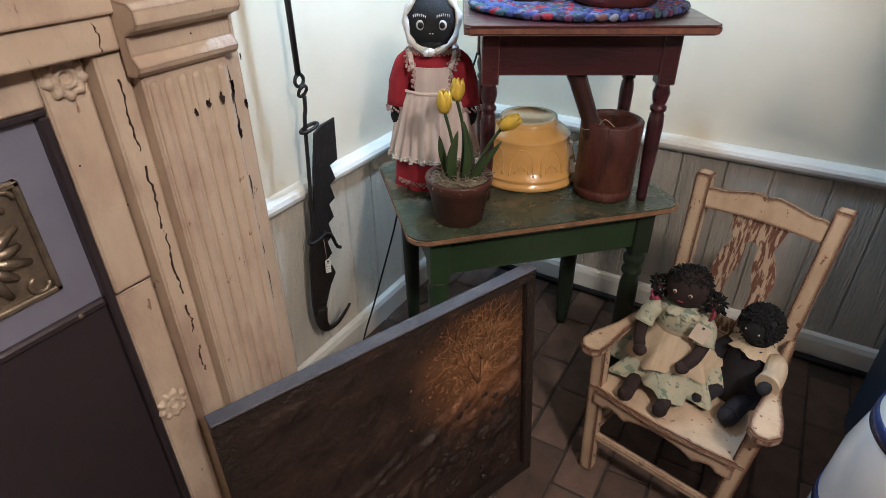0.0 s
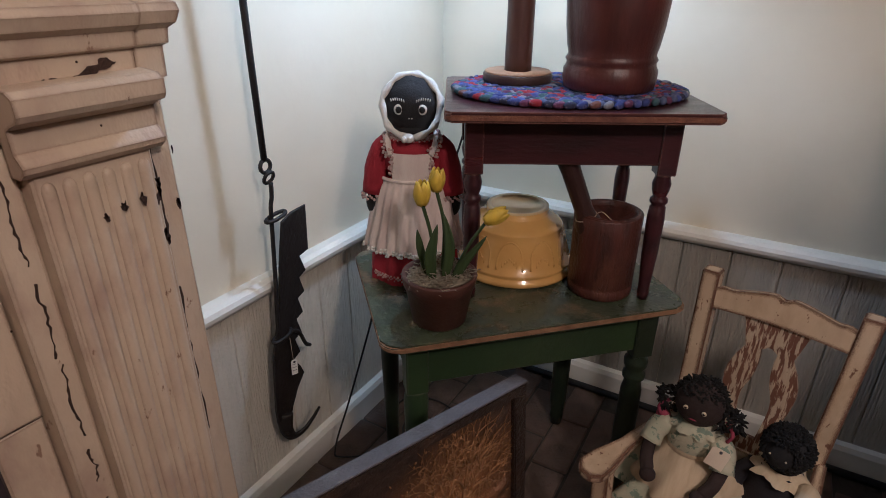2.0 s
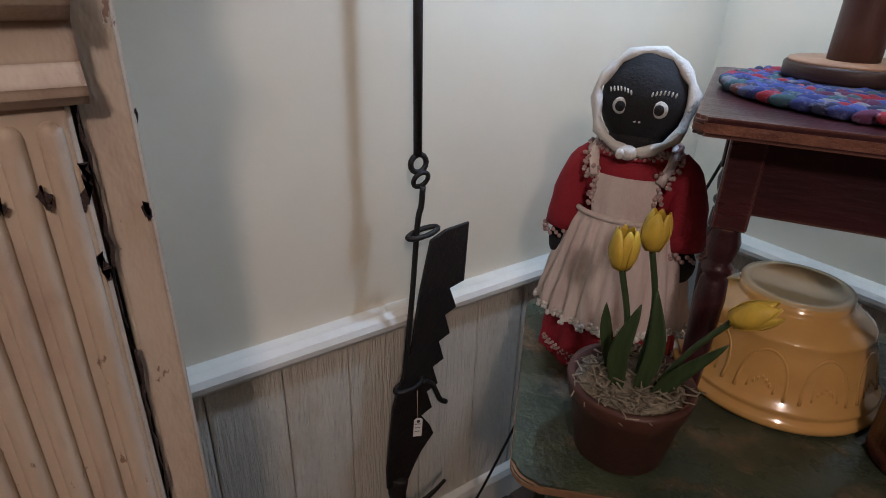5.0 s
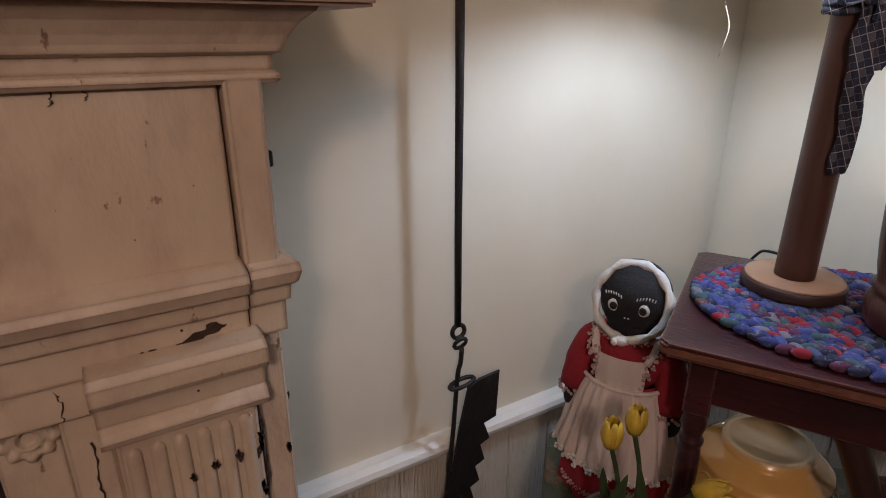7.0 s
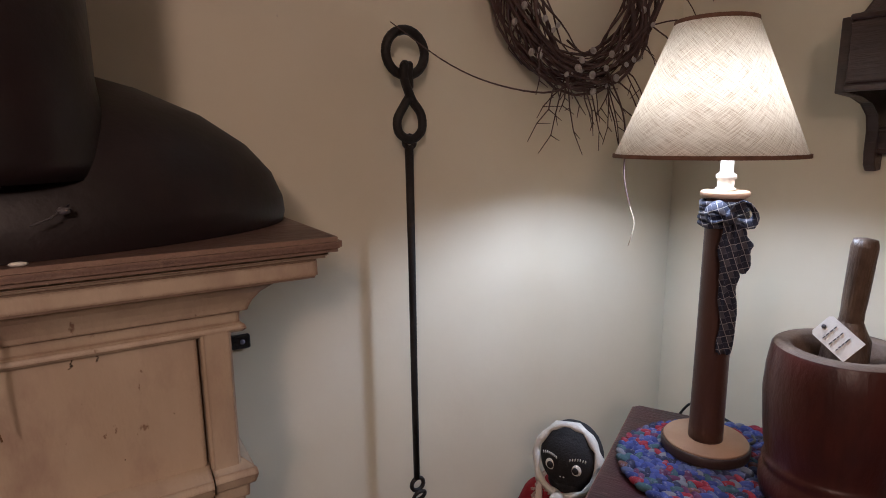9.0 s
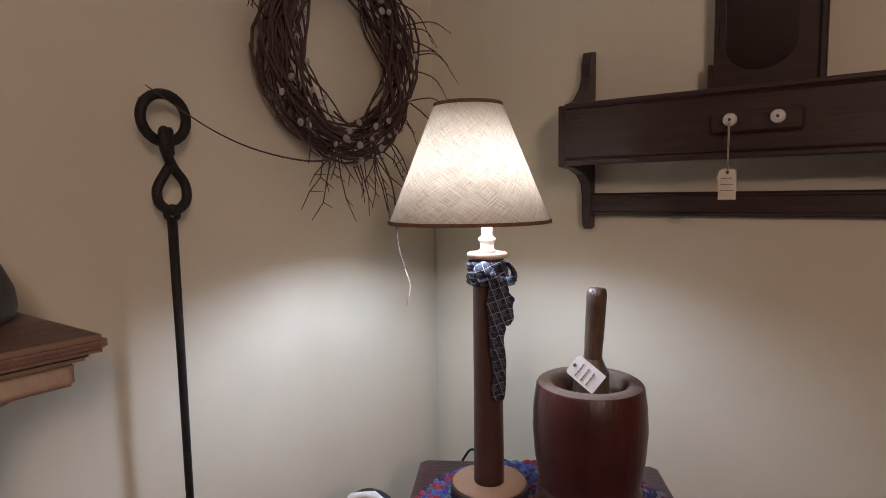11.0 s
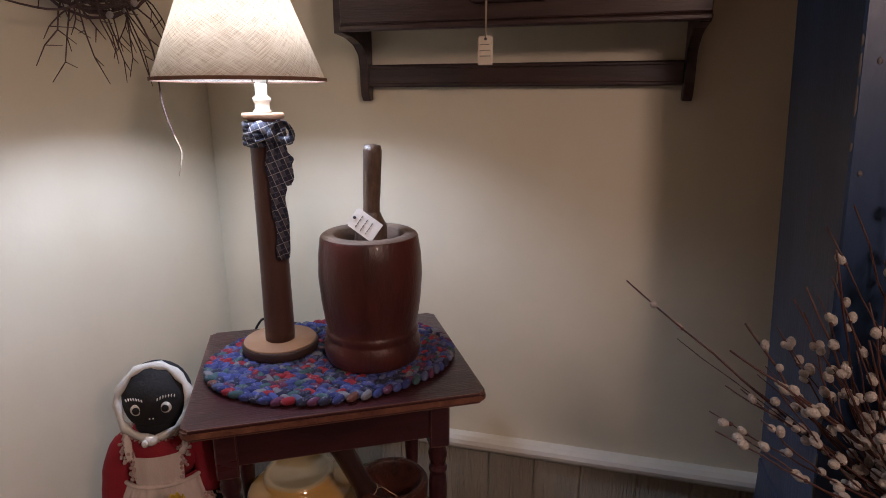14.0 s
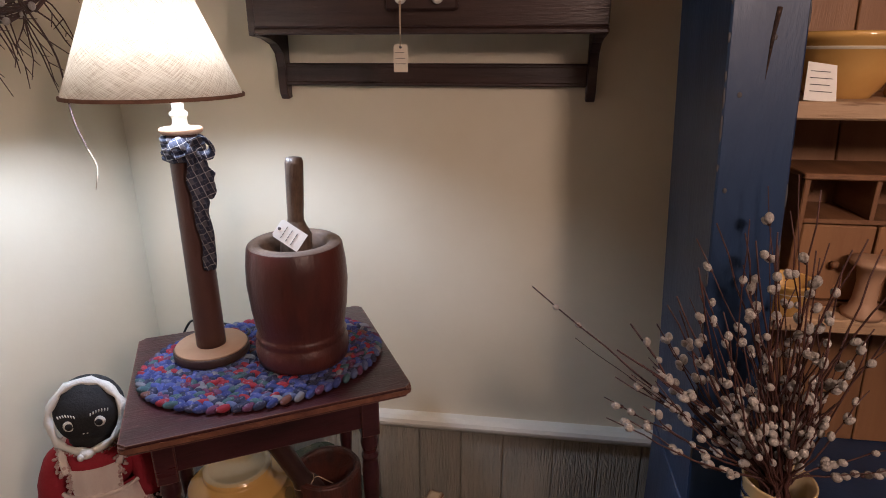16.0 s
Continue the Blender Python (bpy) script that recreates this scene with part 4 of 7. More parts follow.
# ---- braided mat ----
MATZ = 1.065
mat_t = thing("braided_mat", (-0.44, 1.475, MATZ), "oval braided rag mat in blue and red on the small table", "mat", 30)
bm = bmesh.new()
rb = random.Random(3)
A0, B0 = 0.232, 0.178
rings = 9
for k in range(rings):
    shrink = k * 0.0205
    a, b = A0 - shrink, max(B0 - shrink, 0.004)
    if b <= 0.006:
        break
    per = math.pi * (3 * (a + b) - math.sqrt((3 * a + b) * (a + 3 * b)))
    n = max(int(per / 0.0185), 6)
    for i in range(n):
        for s in (-1, 1):
            t = 2 * math.pi * (i + (0.5 if s > 0 else 0)) / n + rb.uniform(-0.02, 0.02)
            ca, sa = math.cos(t), math.sin(t)
            tang = math.degrees(math.atan2(b * ca, -a * sa))
            p = Vector((a * ca, b * sa, 0.0085))
            nrm = Vector((ca * b, sa * a, 0)).normalized()
            add_ball(bm, p + nrm * s * 0.0045 + Vector((0, 0, rb.uniform(-0.0015, 0.0015))), (0.0158, 0.0074, 0.0074), 0, pose(0, 0, 0, rb.uniform(-8, 8), rb.uniform(-6, 6), tang + s * 36), 10, 6)
add_lathe(bm, [(0.0, 0.001), (1.0, 0.001), (1.0, 0.006), (0.0, 0.006)], 40, None, 0, (A0, B0))
part("braid", bm, RUG, mat_t)
MATTOP = MATZ + 0.0155

# ---- table lamp ----
lamp = thing("table_lamp", (LAMP[0], LAMP[1], MATTOP), "lit lamp on a tall brown spool with linen shade", "lamp", 0)
part("base", lathe([(0.0, 0.0), (0.073, 0.0), (0.075, 0.004), (0.075, 0.016), (0.073, 0.019), (0.0, 0.019)], 48), SPOOLDARK, lamp)
part("base_face", lathe([(0.0, 0.019), (0.072, 0.019), (0.070, 0.0225), (0.0, 0.0225)], 48), SPOOLPALE, lamp, "pale wooden top face of the base")
TOPD = 1.545 - MATTOP
part("column", lathe([(0.0, 0.0225), (0.029, 0.0225), (0.029, 0.05), (0.028, 0.2), (0.0275, TOPD - 0.012), (0.030, TOPD - 0.008), (0.0, TOPD - 0.008)], 32), SPOOL, lamp)
part("top_disc", lathe([(0.0, TOPD - 0.008), (0.034, TOPD - 0.008), (0.038, TOPD - 0.005), (0.038, TOPD + 0.001), (0.036, TOPD + 0.003), (0.0, TOPD + 0.003)], 36), SPOOLPALE, lamp)
socket = part("socket", lathe([(0.0, TOPD + 0.003), (0.016, TOPD + 0.003), (0.016, TOPD + 0.007), (0.013, TOPD + 0.009), (0.013, TOPD + 0.022), (0.016, TOPD + 0.024), (0.0155, TOPD + 0.03), (0.011, TOPD + 0.033),
                               (0.010, TOPD + 0.036), (0.010, TOPD + 0.055), (0.0, TOPD + 0.055)], 24), WHITEPLASTIC, lamp)
SB = 1.604 - MATTOP
SOFF = pose(-0.028, -0.017, 0)
shade = part("shade", lathe([(0.150, SB), (0.062, SB + 0.216), (0.0605, SB + 0.216), (0.1485, SB), (0.150, SB)], 64, SOFF), SHADE, lamp)
TRIM = surface("shade_trim_braid", (0.20, 0.10, 0.06), (0.14, 0.07, 0.04), 0.8, 60.0, 200.0, 0.3)
part("trim", lathe([(0.1518, SB - 0.001), (0.1518, SB + 0.005), (0.148, SB + 0.0052), (0.148, SB - 0.001), (0.1518, SB - 0.001)], 64, SOFF), TRIM, shade)
part("trim", lathe([(0.0642, SB + 0.211), (0.0632, SB + 0.2175), (0.059, SB + 0.2175), (0.060, SB + 0.211), (0.0642, SB + 0.211)], 48, SOFF), TRIM, shade)
part("bulb", lathe([(0.0, TOPD + 0.055), (0.009, TOPD + 0.056), (0.011, TOPD + 0.07), (0.018, TOPD + 0.082), (0.020, TOPD + 0.092)], 20), WHITEPLASTIC, lamp)
bm = bmesh.new()
for k in range(3):
    a = k * 2.094 + 0.4
    add_tube(bm, [(-0.028 + 0.010 * math.cos(a), -0.017 + 0.010 * math.sin(a), SB + 0.192), (-0.028 + 0.0595 * math.cos(a), -0.017 + 0.0595 * math.sin(a), SB + 0.205)], 0.0014, 6)
add_tube(bm, [(0, 0.024, TOPD + 0.052), (-0.014, 0.026, SB + 0.10), (-0.028, -0.007, SB + 0.192), (-0.028, -0.027, SB + 0.192), (-0.014, -0.042, SB + 0.10), (0, -0.024, TOPD + 0.052)], 0.0013, 6)
part("shade_carrier", bm, BRONZE, lamp)
# ribbon tied round the column
CDIR = math.atan2(0.45 - LAMP[1], 0.05 - LAMP[0])
rib = thing("plaid_ribbon", (LAMP[0], LAMP[1], MATTOP), "dark blue plaid ribbon tied round the lamp column", "ribbon", math.degrees(CDIR) + 90)
RZ = TOPD - 0.012
bm = bmesh.new()
rr = random.Random(8)
for k in range(5):
    z = RZ - 0.006 - k * 0.0085
    add_tube(bm, [((0.0325 + rr.uniform(0, 0.003)) * math.cos(t), (0.0325 + rr.uniform(0, 0.003)) * math.sin(t), z + rr.uniform(-0.002, 0.002)) for t in [2 * math.pi * j / 20 for j in range(20)]], 0.0055, 8, 0, 1.0, True)
part("wrap", bm, PLAID, rib)


def cloth_strip(path, widths, fold, seed):
    bm = bmesh.new()
    line = curve(path, 26)
    rs = random.Random(seed)
    rows = []
    for i, p in enumerate(line):
        s = i / 25 * (len(widths) - 1)
        j = min(int(s), len(widths) - 2)
        w = widths[j] + (widths[j + 1] - widths[j]) * (s - j)
        row = []
        for q in range(9):
            c = q / 8 - 0.5
            row.append(bm.verts.new((p.x + c * w * (1 + 0.07 * math.sin(i * 1.1 + seed) + rs.uniform(-0.06, 0.06)) + 0.002 * math.sin(i * 0.7), p.y - fold * math.cos(c * 13 + i * 0.12) * (0.6 + 0.4 * math.sin(i * 0.5)) + rs.uniform(-0.0006, 0.0006), p.z + rs.uniform(-0.0006, 0.0006))))
        rows.append(row)
    for a, b in zip(rows, rows[1:]):
        for q in range(8):
            f = bm.faces.new((a[q], a[q + 1], b[q + 1], b[q]))
            f.smooth = True
    r = bmesh.ops.extrude_face_region(bm, geom=list(bm.faces))
    bmesh.ops.translate(bm, vec=(0, 0.0012, 0), verts=[v for v in r["geom"] if isinstance(v, bmesh.types.BMVert)])
    return bm


part("tail", cloth_strip([(0.010, -0.042, RZ - 0.025), (0.014, -0.046, RZ - 0.09), (0.018, -0.044, RZ - 0.16), (0.020, -0.042, RZ - 0.255)], [0.018, 0.029, 0.027, 0.023], 0.008, 1), PLAID, rib)
part("tail", cloth_strip([(0.022, -0.044, RZ - 0.03), (0.034, -0.046, RZ - 0.07), (0.034, -0.042, RZ - 0.115)], [0.016, 0.026, 0.020], 0.006, 2), PLAID, rib)
bm = bmesh.new()
for sgn, lift in ((1, 0.010), (-1, 0.004)):
    pts = [(0.012, -0.042, RZ - 0.022), (0.012 + sgn * 0.020, -0.050, RZ - 0.010 + lift), (0.012 + sgn * 0.036, -0.044, RZ - 0.018), (0.012 + sgn * 0.028, -0.040, RZ - 0.034), (0.012, -0.042, RZ - 0.026)]
    add_tube(bm, curve(pts, 14), [0.006, 0.010, 0.013, 0.013, 0.011, 0.010, 0.010, 0.010, 0.011, 0.013, 0.012, 0.010, 0.008, 0.006], 8, 0, 0.22)
add_ball(bm, (0.012, -0.045, RZ - 0.024), (0.010, 0.009, 0.012))
part("bow", bm, PLAID, rib)

# ---- large mortar and pestle ----
MX, MYY = -0.358, 1.482
mort = thing("large_mortar", (MX, MYY, MATTOP), "large red-brown turned wooden mortar on the braided mat", "mortar")
part("bowl", lathe([(0.0, 0.0), (0.084, 0.0), (0.090, 0.004), (0.0935, 0.02), (0.0935, 0.038), (0.089, 0.046), (0.0875, 0.052), (0.091, 0.058), (0.0875, 0.064), (0.086, 0.068), (0.090, 0.085), (0.095, 0.12), (0.0985, 0.17),
                    (0.0965, 0.21), (0.092, 0.243), (0.0895, 0.247)], 56, None, (1, 1), 0.006), MORTARRED, mort)
part("rim", lathe([(0.0895, 0.247), (0.084, 0.2505), (0.070, 0.2505), (0.064, 0.246), (0.060, 0.22), (0.058, 0.12), (0.05, 0.08), (0.0, 0.07)], 48), WOODEND, mort, "bare worn wood rim and hollow")
pes = new("wooden_pestle")
tagged(pes, "grey worn wooden pestle standing in the large mortar", "pestle")
pes.matrix_world = pose(MX - 0.012, MYY + 0.018, MATTOP + 0.082, 0, 3, 0)
part("head", lathe([(0.0, 0.0), (0.025, 0.0), (0.031, 0.02), (0.033, 0.12), (0.030, 0.178), (0.021, 0.194), (0.016, 0.205)], 28), PESTLEWOOD, pes)
part("handle", lathe([(0.016, 0.205), (0.0155, 0.22), (0.0165, 0.24), (0.0172, 0.30), (0.0175, 0.318), (0.0150, 0.328), (0.0, 0.331)], 28), PESTLEWOOD, pes)


def hang_tag(name, place, w, h, tilt, rz, label, lean=-12, material=None, lines=3):
    t = new(name)
    tagged(t, label, "tag")
    t.matrix_world = pose(*place, lean, tilt, rz)
    outline = [(-w / 2, -h), (w / 2, -h), (w / 2, -0.004), (w / 2 - 0.004, 0), (-w / 2 + 0.004, 0), (-w / 2, -0.004)]
    part("card", plate(outline, 0.0012, None), material or WHITEPAPER, t)
    bm = bmesh.new()
    rs = random.Random(len(name) + int(w * 1000))
    for k in range(lines):
        z = -h * (0.3 + 0.2 * k)
        x = -w * 0.36
        while x < w * 0.3:
            e = x + rs.uniform(0.08, 0.2) * w
            flat_line(bm, x, min(e, w * 0.38), z, -0.0004, h * 0.026)
            x = e + 0.05 * w
    if lines:
        part("writing", bm, INK, t)
    part("eyelet", lathe([(0.0, 0.0), (0.003, 0.0), (0.003, 0.0012), (0.0, 0.0014)], 12, pose(0, 0, -0.006, 90, 0, 0)), INK, t)
    return t


CAMSIDE = math.degrees(CDIR) + 90
hang_tag("price_tag", (MX - 0.020, MYY - 0.030, MATTOP + 0.286), 0.038, 0.058, -52, CAMSIDE + 4, "white paper price tag tied to the pestle", -34, WHITEPAPER)
st = new("tag_string")
tagged(st, "thin string round the pestle holding its tag", "string")
bm = bmesh.new()
add_tube(bm, [(MX - 0.004 + 0.0205 * math.cos(a), MYY + 0.018 + 0.0205 * math.sin(a), MATTOP + 0.277 + 0.002 * math.sin(2 * a)) for a in [2 * math.pi * k / 16 for k in range(16)]], 0.0011, 6, 0, 1, True)
part("loop", bm, STRING, st)

# ---- things on the green table ----
m2 = thing("small_mortar", (-0.312, 1.442, GZ), "small reddish wooden mortar on the green table", "mortar")
part("bowl", lathe([(0.0, 0.0), (0.068, 0.0), (0.071, 0.004), (0.0715, 0.022), (0.069, 0.025), (0.0715, 0.029), (0.0715, 0.12), (0.0725, 0.185), (0.070, 0.189), (0.066, 0.1885), (0.0, 0.12)], 48, None, (1, 1), 0.02), OLDWOOD, m2)
part("hollow", lathe([(0.067, 0.1885), (0.064, 0.191), (0.060, 0.190), (0.057, 0.183), (0.055, 0.125), (0.0, 0.122)], 48, None, (1, 1), 0.02), OLDWOOD, m2)
p2 = new("dark_pestle")
tagged(p2, "dark wooden pestle leaning in the small mortar", "pestle")
p2.matrix_world = pose(-0.305, 1.432, GZ + 0.053, 6, -22, 20)
part("shaft", lathe([(0.0, 0.0), (0.024, 0.0), (0.028, 0.02), (0.030, 0.10), (0.028, 0.128), (0.0215, 0.142), (0.0195, 0.16), (0.0205, 0.25), (0.0225, 0.272), (0.0205, 0.284), (0.0, 0.288)], 28), DARKPESTLE, p2)
bm = bmesh.new()
add_tube(bm, [(0.0228 * math.cos(a), 0.0228 * math.sin(a), 0.139) for a in [2 * math.pi * k / 14 for k in range(14)]], 0.0012, 6, 0, 1, True)
add_tube(bm, curve([(0.018, -0.006, 0.139), (0.034, -0.012, 0.145), (0.045, -0.015, 0.128), (0.052, -0.012, 0.11)], 10), 0.001, 6)
part("string", bm, STRING, p2)

bowl = thing("yellow_ware_bowl", (-0.531, 1.462, GZ), "glazed yellow pottery mixing bowl turned upside down", "bowl")
bowl.scale = (1.20, 1.20, 1.05)
outer = [(0.114, 0.0), (0.119, 0.003), (0.120, 0.008), (0.118, 0.013), (0.1135, 0.017), (0.113, 0.021), (0.115, 0.024), (0.1135, 0.028), (0.108, 0.032), (0.102, 0.060), (0.095, 0.090), (0.090, 0.104),
         (0.091, 0.107), (0.089, 0.111), (0.082, 0.117), (0.072, 0.126), (0.063, 0.131), (0.0615, 0.134), (0.0605, 0.146)]
part("body", lathe(outer + [(0.050, 0.146), (0.05, 0.135), (0.03, 0.134)] + [(0.0, 0.134)], 72), YELLOWWARE, bowl)
part("foot_ring", lathe([(0.0607, 0.138), (0.0607, 0.1475), (0.051, 0.1478), (0.049, 0.143), (0.0, 0.143)], 48), YELLOWPALE, bowl, "pale unglazed foot")


def on_bowl(y, z, out=0.0):
    """A point on the conical side of the bowl, y along it and z up."""
    r = 0.1075 - (z - 0.032) * 0.245 + out
    return (r * math.cos(y / 0.1), r * math.sin(y / 0.1), z)


for k in range(10):
    y0 = 0.0628 * k
    bm = bmesh.new()
    arch = [(0.024, 0.036), (0.0235, 0.060), (0.019, 0.080), (0.010, 0.092), (0.0, 0.096), (-0.010, 0.092), (-0.019, 0.080), (-0.0235, 0.060), (-0.024, 0.036)]
    add_tube(bm, curve([on_bowl(y0 + y, z, 0.0002) for y, z in arch], 26), 0.0022, 6)
    inner = [(0.013, 0.042), (0.0125, 0.060), (0.008, 0.074), (0.0, 0.080), (-0.008, 0.074), (-0.0125, 0.060), (-0.013, 0.042)]
    add_tube(bm, curve([on_bowl(y0 + y, z) for y, z in inner], 20), 0.0016, 6)
    for j in range(5):
        q = on_bowl(y0 + 0.004 * (j - 2), 0.052 + 0.004 * (2 - abs(j - 2)))
        add_ball(bm, q, (0.0022, 0.0022, 0.0045), 0, None, 7, 5)
    part("moulded_arch", bm, YELLOWWARE, bowl)

pot = thing("tulip_pot", (-0.557, 1.142, GZ), "brown pot of yellow tulips in dry moss", "potted plant")
pot.scale = (1.09, 1.09, 1.05)
part("pot", lathe([(0.0, 0.0), (0.048, 0.0), (0.051, 0.004), (0.063, 0.075), (0.066, 0.078), (0.070, 0.098), (0.069, 0.102), (0.062, 0.102), (0.06, 0.08), (0.0, 0.08)], 44, None, (1, 1), 0.012), TERRA, pot)
bm = bmesh.new()
rm = random.Random(4)
for k in range(230):
    a, r = rm.uniform(0, 6.283), 0.056 * math.sqrt(rm.random())
    p = Vector((r * math.cos(a), r * math.sin(a), 0.096 + rm.uniform(-0.006, 0.012)))
    d = rm.uniform(0, 6.283)
    L = rm.uniform(0.008, 0.018)
    q = p + Vector((math.cos(d) * L, math.sin(d) * L, rm.uniform(-0.006, 0.006)))
    e = q + Vector((math.cos(d + 1.2) * L * 0.7, math.sin(d + 1.2) * L * 0.7, rm.uniform(-0.006, 0.004)))
    add_tube(bm, [p, q, e], [0.0012, 0.0012, 0.0007], 4)
add_lathe(bm, [(0.0, 0.097), (0.05, 0.094), (0.061, 0.088)], 20)
part("moss", bm, MOSS, pot)


def tulip(path, size, tilt, rz):
    st = part("stem", tube(curve(path, 12), 0.0032, 8), LEAF, pot)
    end = Vector(path[-1])
    for k in range(6):
        bm = bmesh.new()
        a = 60 * k + (8 if k % 2 else 0)
        rows = []
        inner = 0.92 if k % 2 else 1.0
        for i in range(7):
            t = i / 6
            w = size * 0.62 * math.sin(math.pi * (0.13 + 0.80 * t)) * inner
            rad = size * (0.25 + 0.42 * math.sin(math.pi * min(t * 0.72 + 0.12, 1))) * inner
            row = [bm.verts.new((rad - abs(c) ** 2 * w * 1.0, c * w * 1.35, t * size * 1.9 + (0.0 if abs(c) < 0.6 else -size * 0.07))) for c in (-0.6, -0.3, 0, 0.3, 0.6)]
            rows.append(row)
        for x, y in zip(rows, rows[1:]):
            for c in range(4):
                bm.faces.new((x[c], x[c + 1], y[c + 1], y[c])).smooth = True
        r = bmesh.ops.extrude_face_region(bm, geom=list(bm.faces))
        bmesh.ops.translate(bm, vec=(-0.0008, 0, 0), verts=[v for v in r["geom"] if isinstance(v, bmesh.types.BMVert)])
        bmesh.ops.transform(bm, matrix=Matrix.Translation(end) @ pose(0, 0, 0, 0, tilt, rz) @ pose(0, 0, -size * 0.15, 0, 0, a), verts=bm.verts)
        part("petal", bm, PETAL, st)


def blade(path, width, seed):
    bm = bmesh.new()
    line = curve(path, 14)
    across = Vector((0.86, 0.5, 0))
    rows = []
    for i, p in enumerate(line):
        t = i / 13
        w = width * math.sin(math.pi * (0.12 + 0.88 * t)) ** 0.8 + 0.0008
        rows.append([bm.verts.new(p + across * c * w + Vector((0.4, -0.7, 0)) * (c * c) * w * 1.1) for c in (-0.5, -0.25, 0, 0.25, 0.5)])
    for a, b in zip(rows, rows[1:]):
        for c in range(4):
            bm.faces.new((a[c], a[c + 1], b[c + 1], b[c])).smooth = True
    r = bmesh.ops.extrude_face_region(bm, geom=list(bm.faces))
    bmesh.ops.translate(bm, vec=(0.0009, -0.0006, 0), verts=[v for v in r["geom"] if isinstance(v, bmesh.types.BMVert)])
    part("leaf", bm, LEAF, pot)


TG = pose(0, 0, 0, 0, 0, 30)


def local(x, y, z):
    return tuple(TG @ Vector((x, y, z)))


tulip([local(-0.008, -0.01, 0.09), local(-0.014, -0.014, 0.179), local(-0.030, -0.018, 0.249)], 0.023, 0, 20)
tulip([local(0.004, 0.008, 0.09), local(0.008, 0.008, 0.19), local(-0.006, 0.002, 0.267)], 0.022, 4, 50)
tulip([local(0.022, 0.0, 0.09), local(0.05, -0.005, 0.157), local(0.082, -0.012, 0.213)], 0.023, 58, 25)
blade([local(-0.012, -0.012, 0.085), local(-0.016, -0.018, 0.146), local(-0.004, -0.016, 0.207)], 0.020, 1)
blade([local(0.008, -0.006, 0.085), local(0.018, -0.01, 0.157), local(0.008, -0.008, 0.224)], 0.018, 2)
blade([local(0.024, -0.006, 0.085), local(0.046, -0.012, 0.134), local(0.082, -0.016, 0.185)], 0.019, 3)
blade([local(-0.02, 0.008, 0.085), local(-0.034, 0.006, 0.146), local(-0.040, 0.004, 0.188)], 0.014, 4)

# ---- rag doll on the green table (one plain mesh) ----


def doll_mesh(name, bm, mats, place, rz, label):
    ob = part(name, bm, mats, None)
    ob.matrix_world = pose(*place, 0, 0, rz)
    return tagged(ob, label, "doll")


bm = bmesh.new()
pleat = random.Random(2)


def pleated(bm, profile, mi, folds, depth, seg=72, squash=(1, 0.8), drape=0.0):
    rings = []
    z_top, z_low = profile[-1][1], profile[0][1]
    for r, z in profile:
        k = (z_top - z) / max(z_top - z_low, 1e-6)
        ring = []
        for i in range(seg):
            t = 2 * math.pi * i / seg
            g = 1 + depth * k * (math.sin(folds * t + 1.2 * math.sin(3 * t + folds)) + 0.35 * math.sin(2.3 * folds * t + 5 * k))
            ring.append(bm.verts.new((r * g * math.cos(t) * squash[0], r * g * math.sin(t) * squash[1], z + drape * k * math.sin(4 * t + folds))))
        rings.append(ring)
    for a, b in zip(rings, rings[1:]):
        for i in range(seg):
            f = bm.faces.new((a[i], a[(i + 1) % seg], b[(i + 1) % seg], b[i]))
            f.material_index, f.smooth = mi, True


def lace(bm, r, z, mi, squash=(1, 0.8), n=70, size=0.0028):
    for k in range(3):
        for i in range(n):
            t = 2 * math.pi * (i + 0.5 * k) / n
            rr = r + 0.001 * math.sin(9 * t)
            add_ball(bm, (rr * math.cos(t) * squash[0], rr * math.sin(t) * squash[1], z - 0.0042 * k + (0.0015 * math.cos(i * math.pi) if k == 2 else 0)), (size, size, size), mi, None, 5, 4)


pleated(bm, [(0.100, 0.0), (0.100, 0.008), (0.097, 0.05), (0.090, 0.12), (0.076, 0.20), (0.062, 0.245)], 1, 11, 0.06)
lace(bm, 0.101, 0.022, 4)
lace(bm, 0.098, 0.006, 1)
# apron, over the front of the skirt
seg = 64
rows = []
for r, z in [(0.106, 0.082), (0.105, 0.088), (0.101, 0.115), (0.094, 0.15), (0.085, 0.19), (0.076, 0.222), (0.069, 0.238), (0.0665, 0.245), (0.069, 0.262), (0.070, 0.280), (0.069, 0.294), (0.067, 0.304)]:
    span = 1.42 if z < 0.243 else 0.62
    k = max(0.0, (0.243 - z) / 0.16)
    row = []
    for i in range(seg + 1):
        t = -math.pi / 2 - span + 2 * span * i / seg
        g = 1 + 0.075 * min(k + 0.25 * (z < 0.243), 1) * (math.sin(21 * t + 2 * math.sin(3 * t)) + 0.4 * math.sin(47 * t + 9 * k))
        row.append(bm.verts.new(((r + 0.004) * g * math.cos(t), (r + 0.004) * 0.84 * g * math.sin(t), z)))
    rows.append(row)
for a, b in zip(rows, rows[1:]):
    for i in range(seg):
        f = bm.faces.new((a[i], a[i + 1], b[i + 1], b[i]))
        f.material_index, f.smooth = 2, True
for v in list(rows[0]) + list(rows[1]):
    add_ball(bm, v.co + Vector((0, -0.001, pleat.uniform(-0.002, 0.002))), (0.0036, 0.003, 0.0036), 3, None, 6, 4)
for row in rows[8:]:
    for v in (row[0], row[-1]):
        for q in range(5):
            add_ball(bm, v.co + Vector((pleat.uniform(-0.006, 0.006), pleat.uniform(-0.004, 0.002), pleat.uniform(-0.012, 0.012))), (0.0035, 0.003, 0.0035), 4, None, 6, 4)
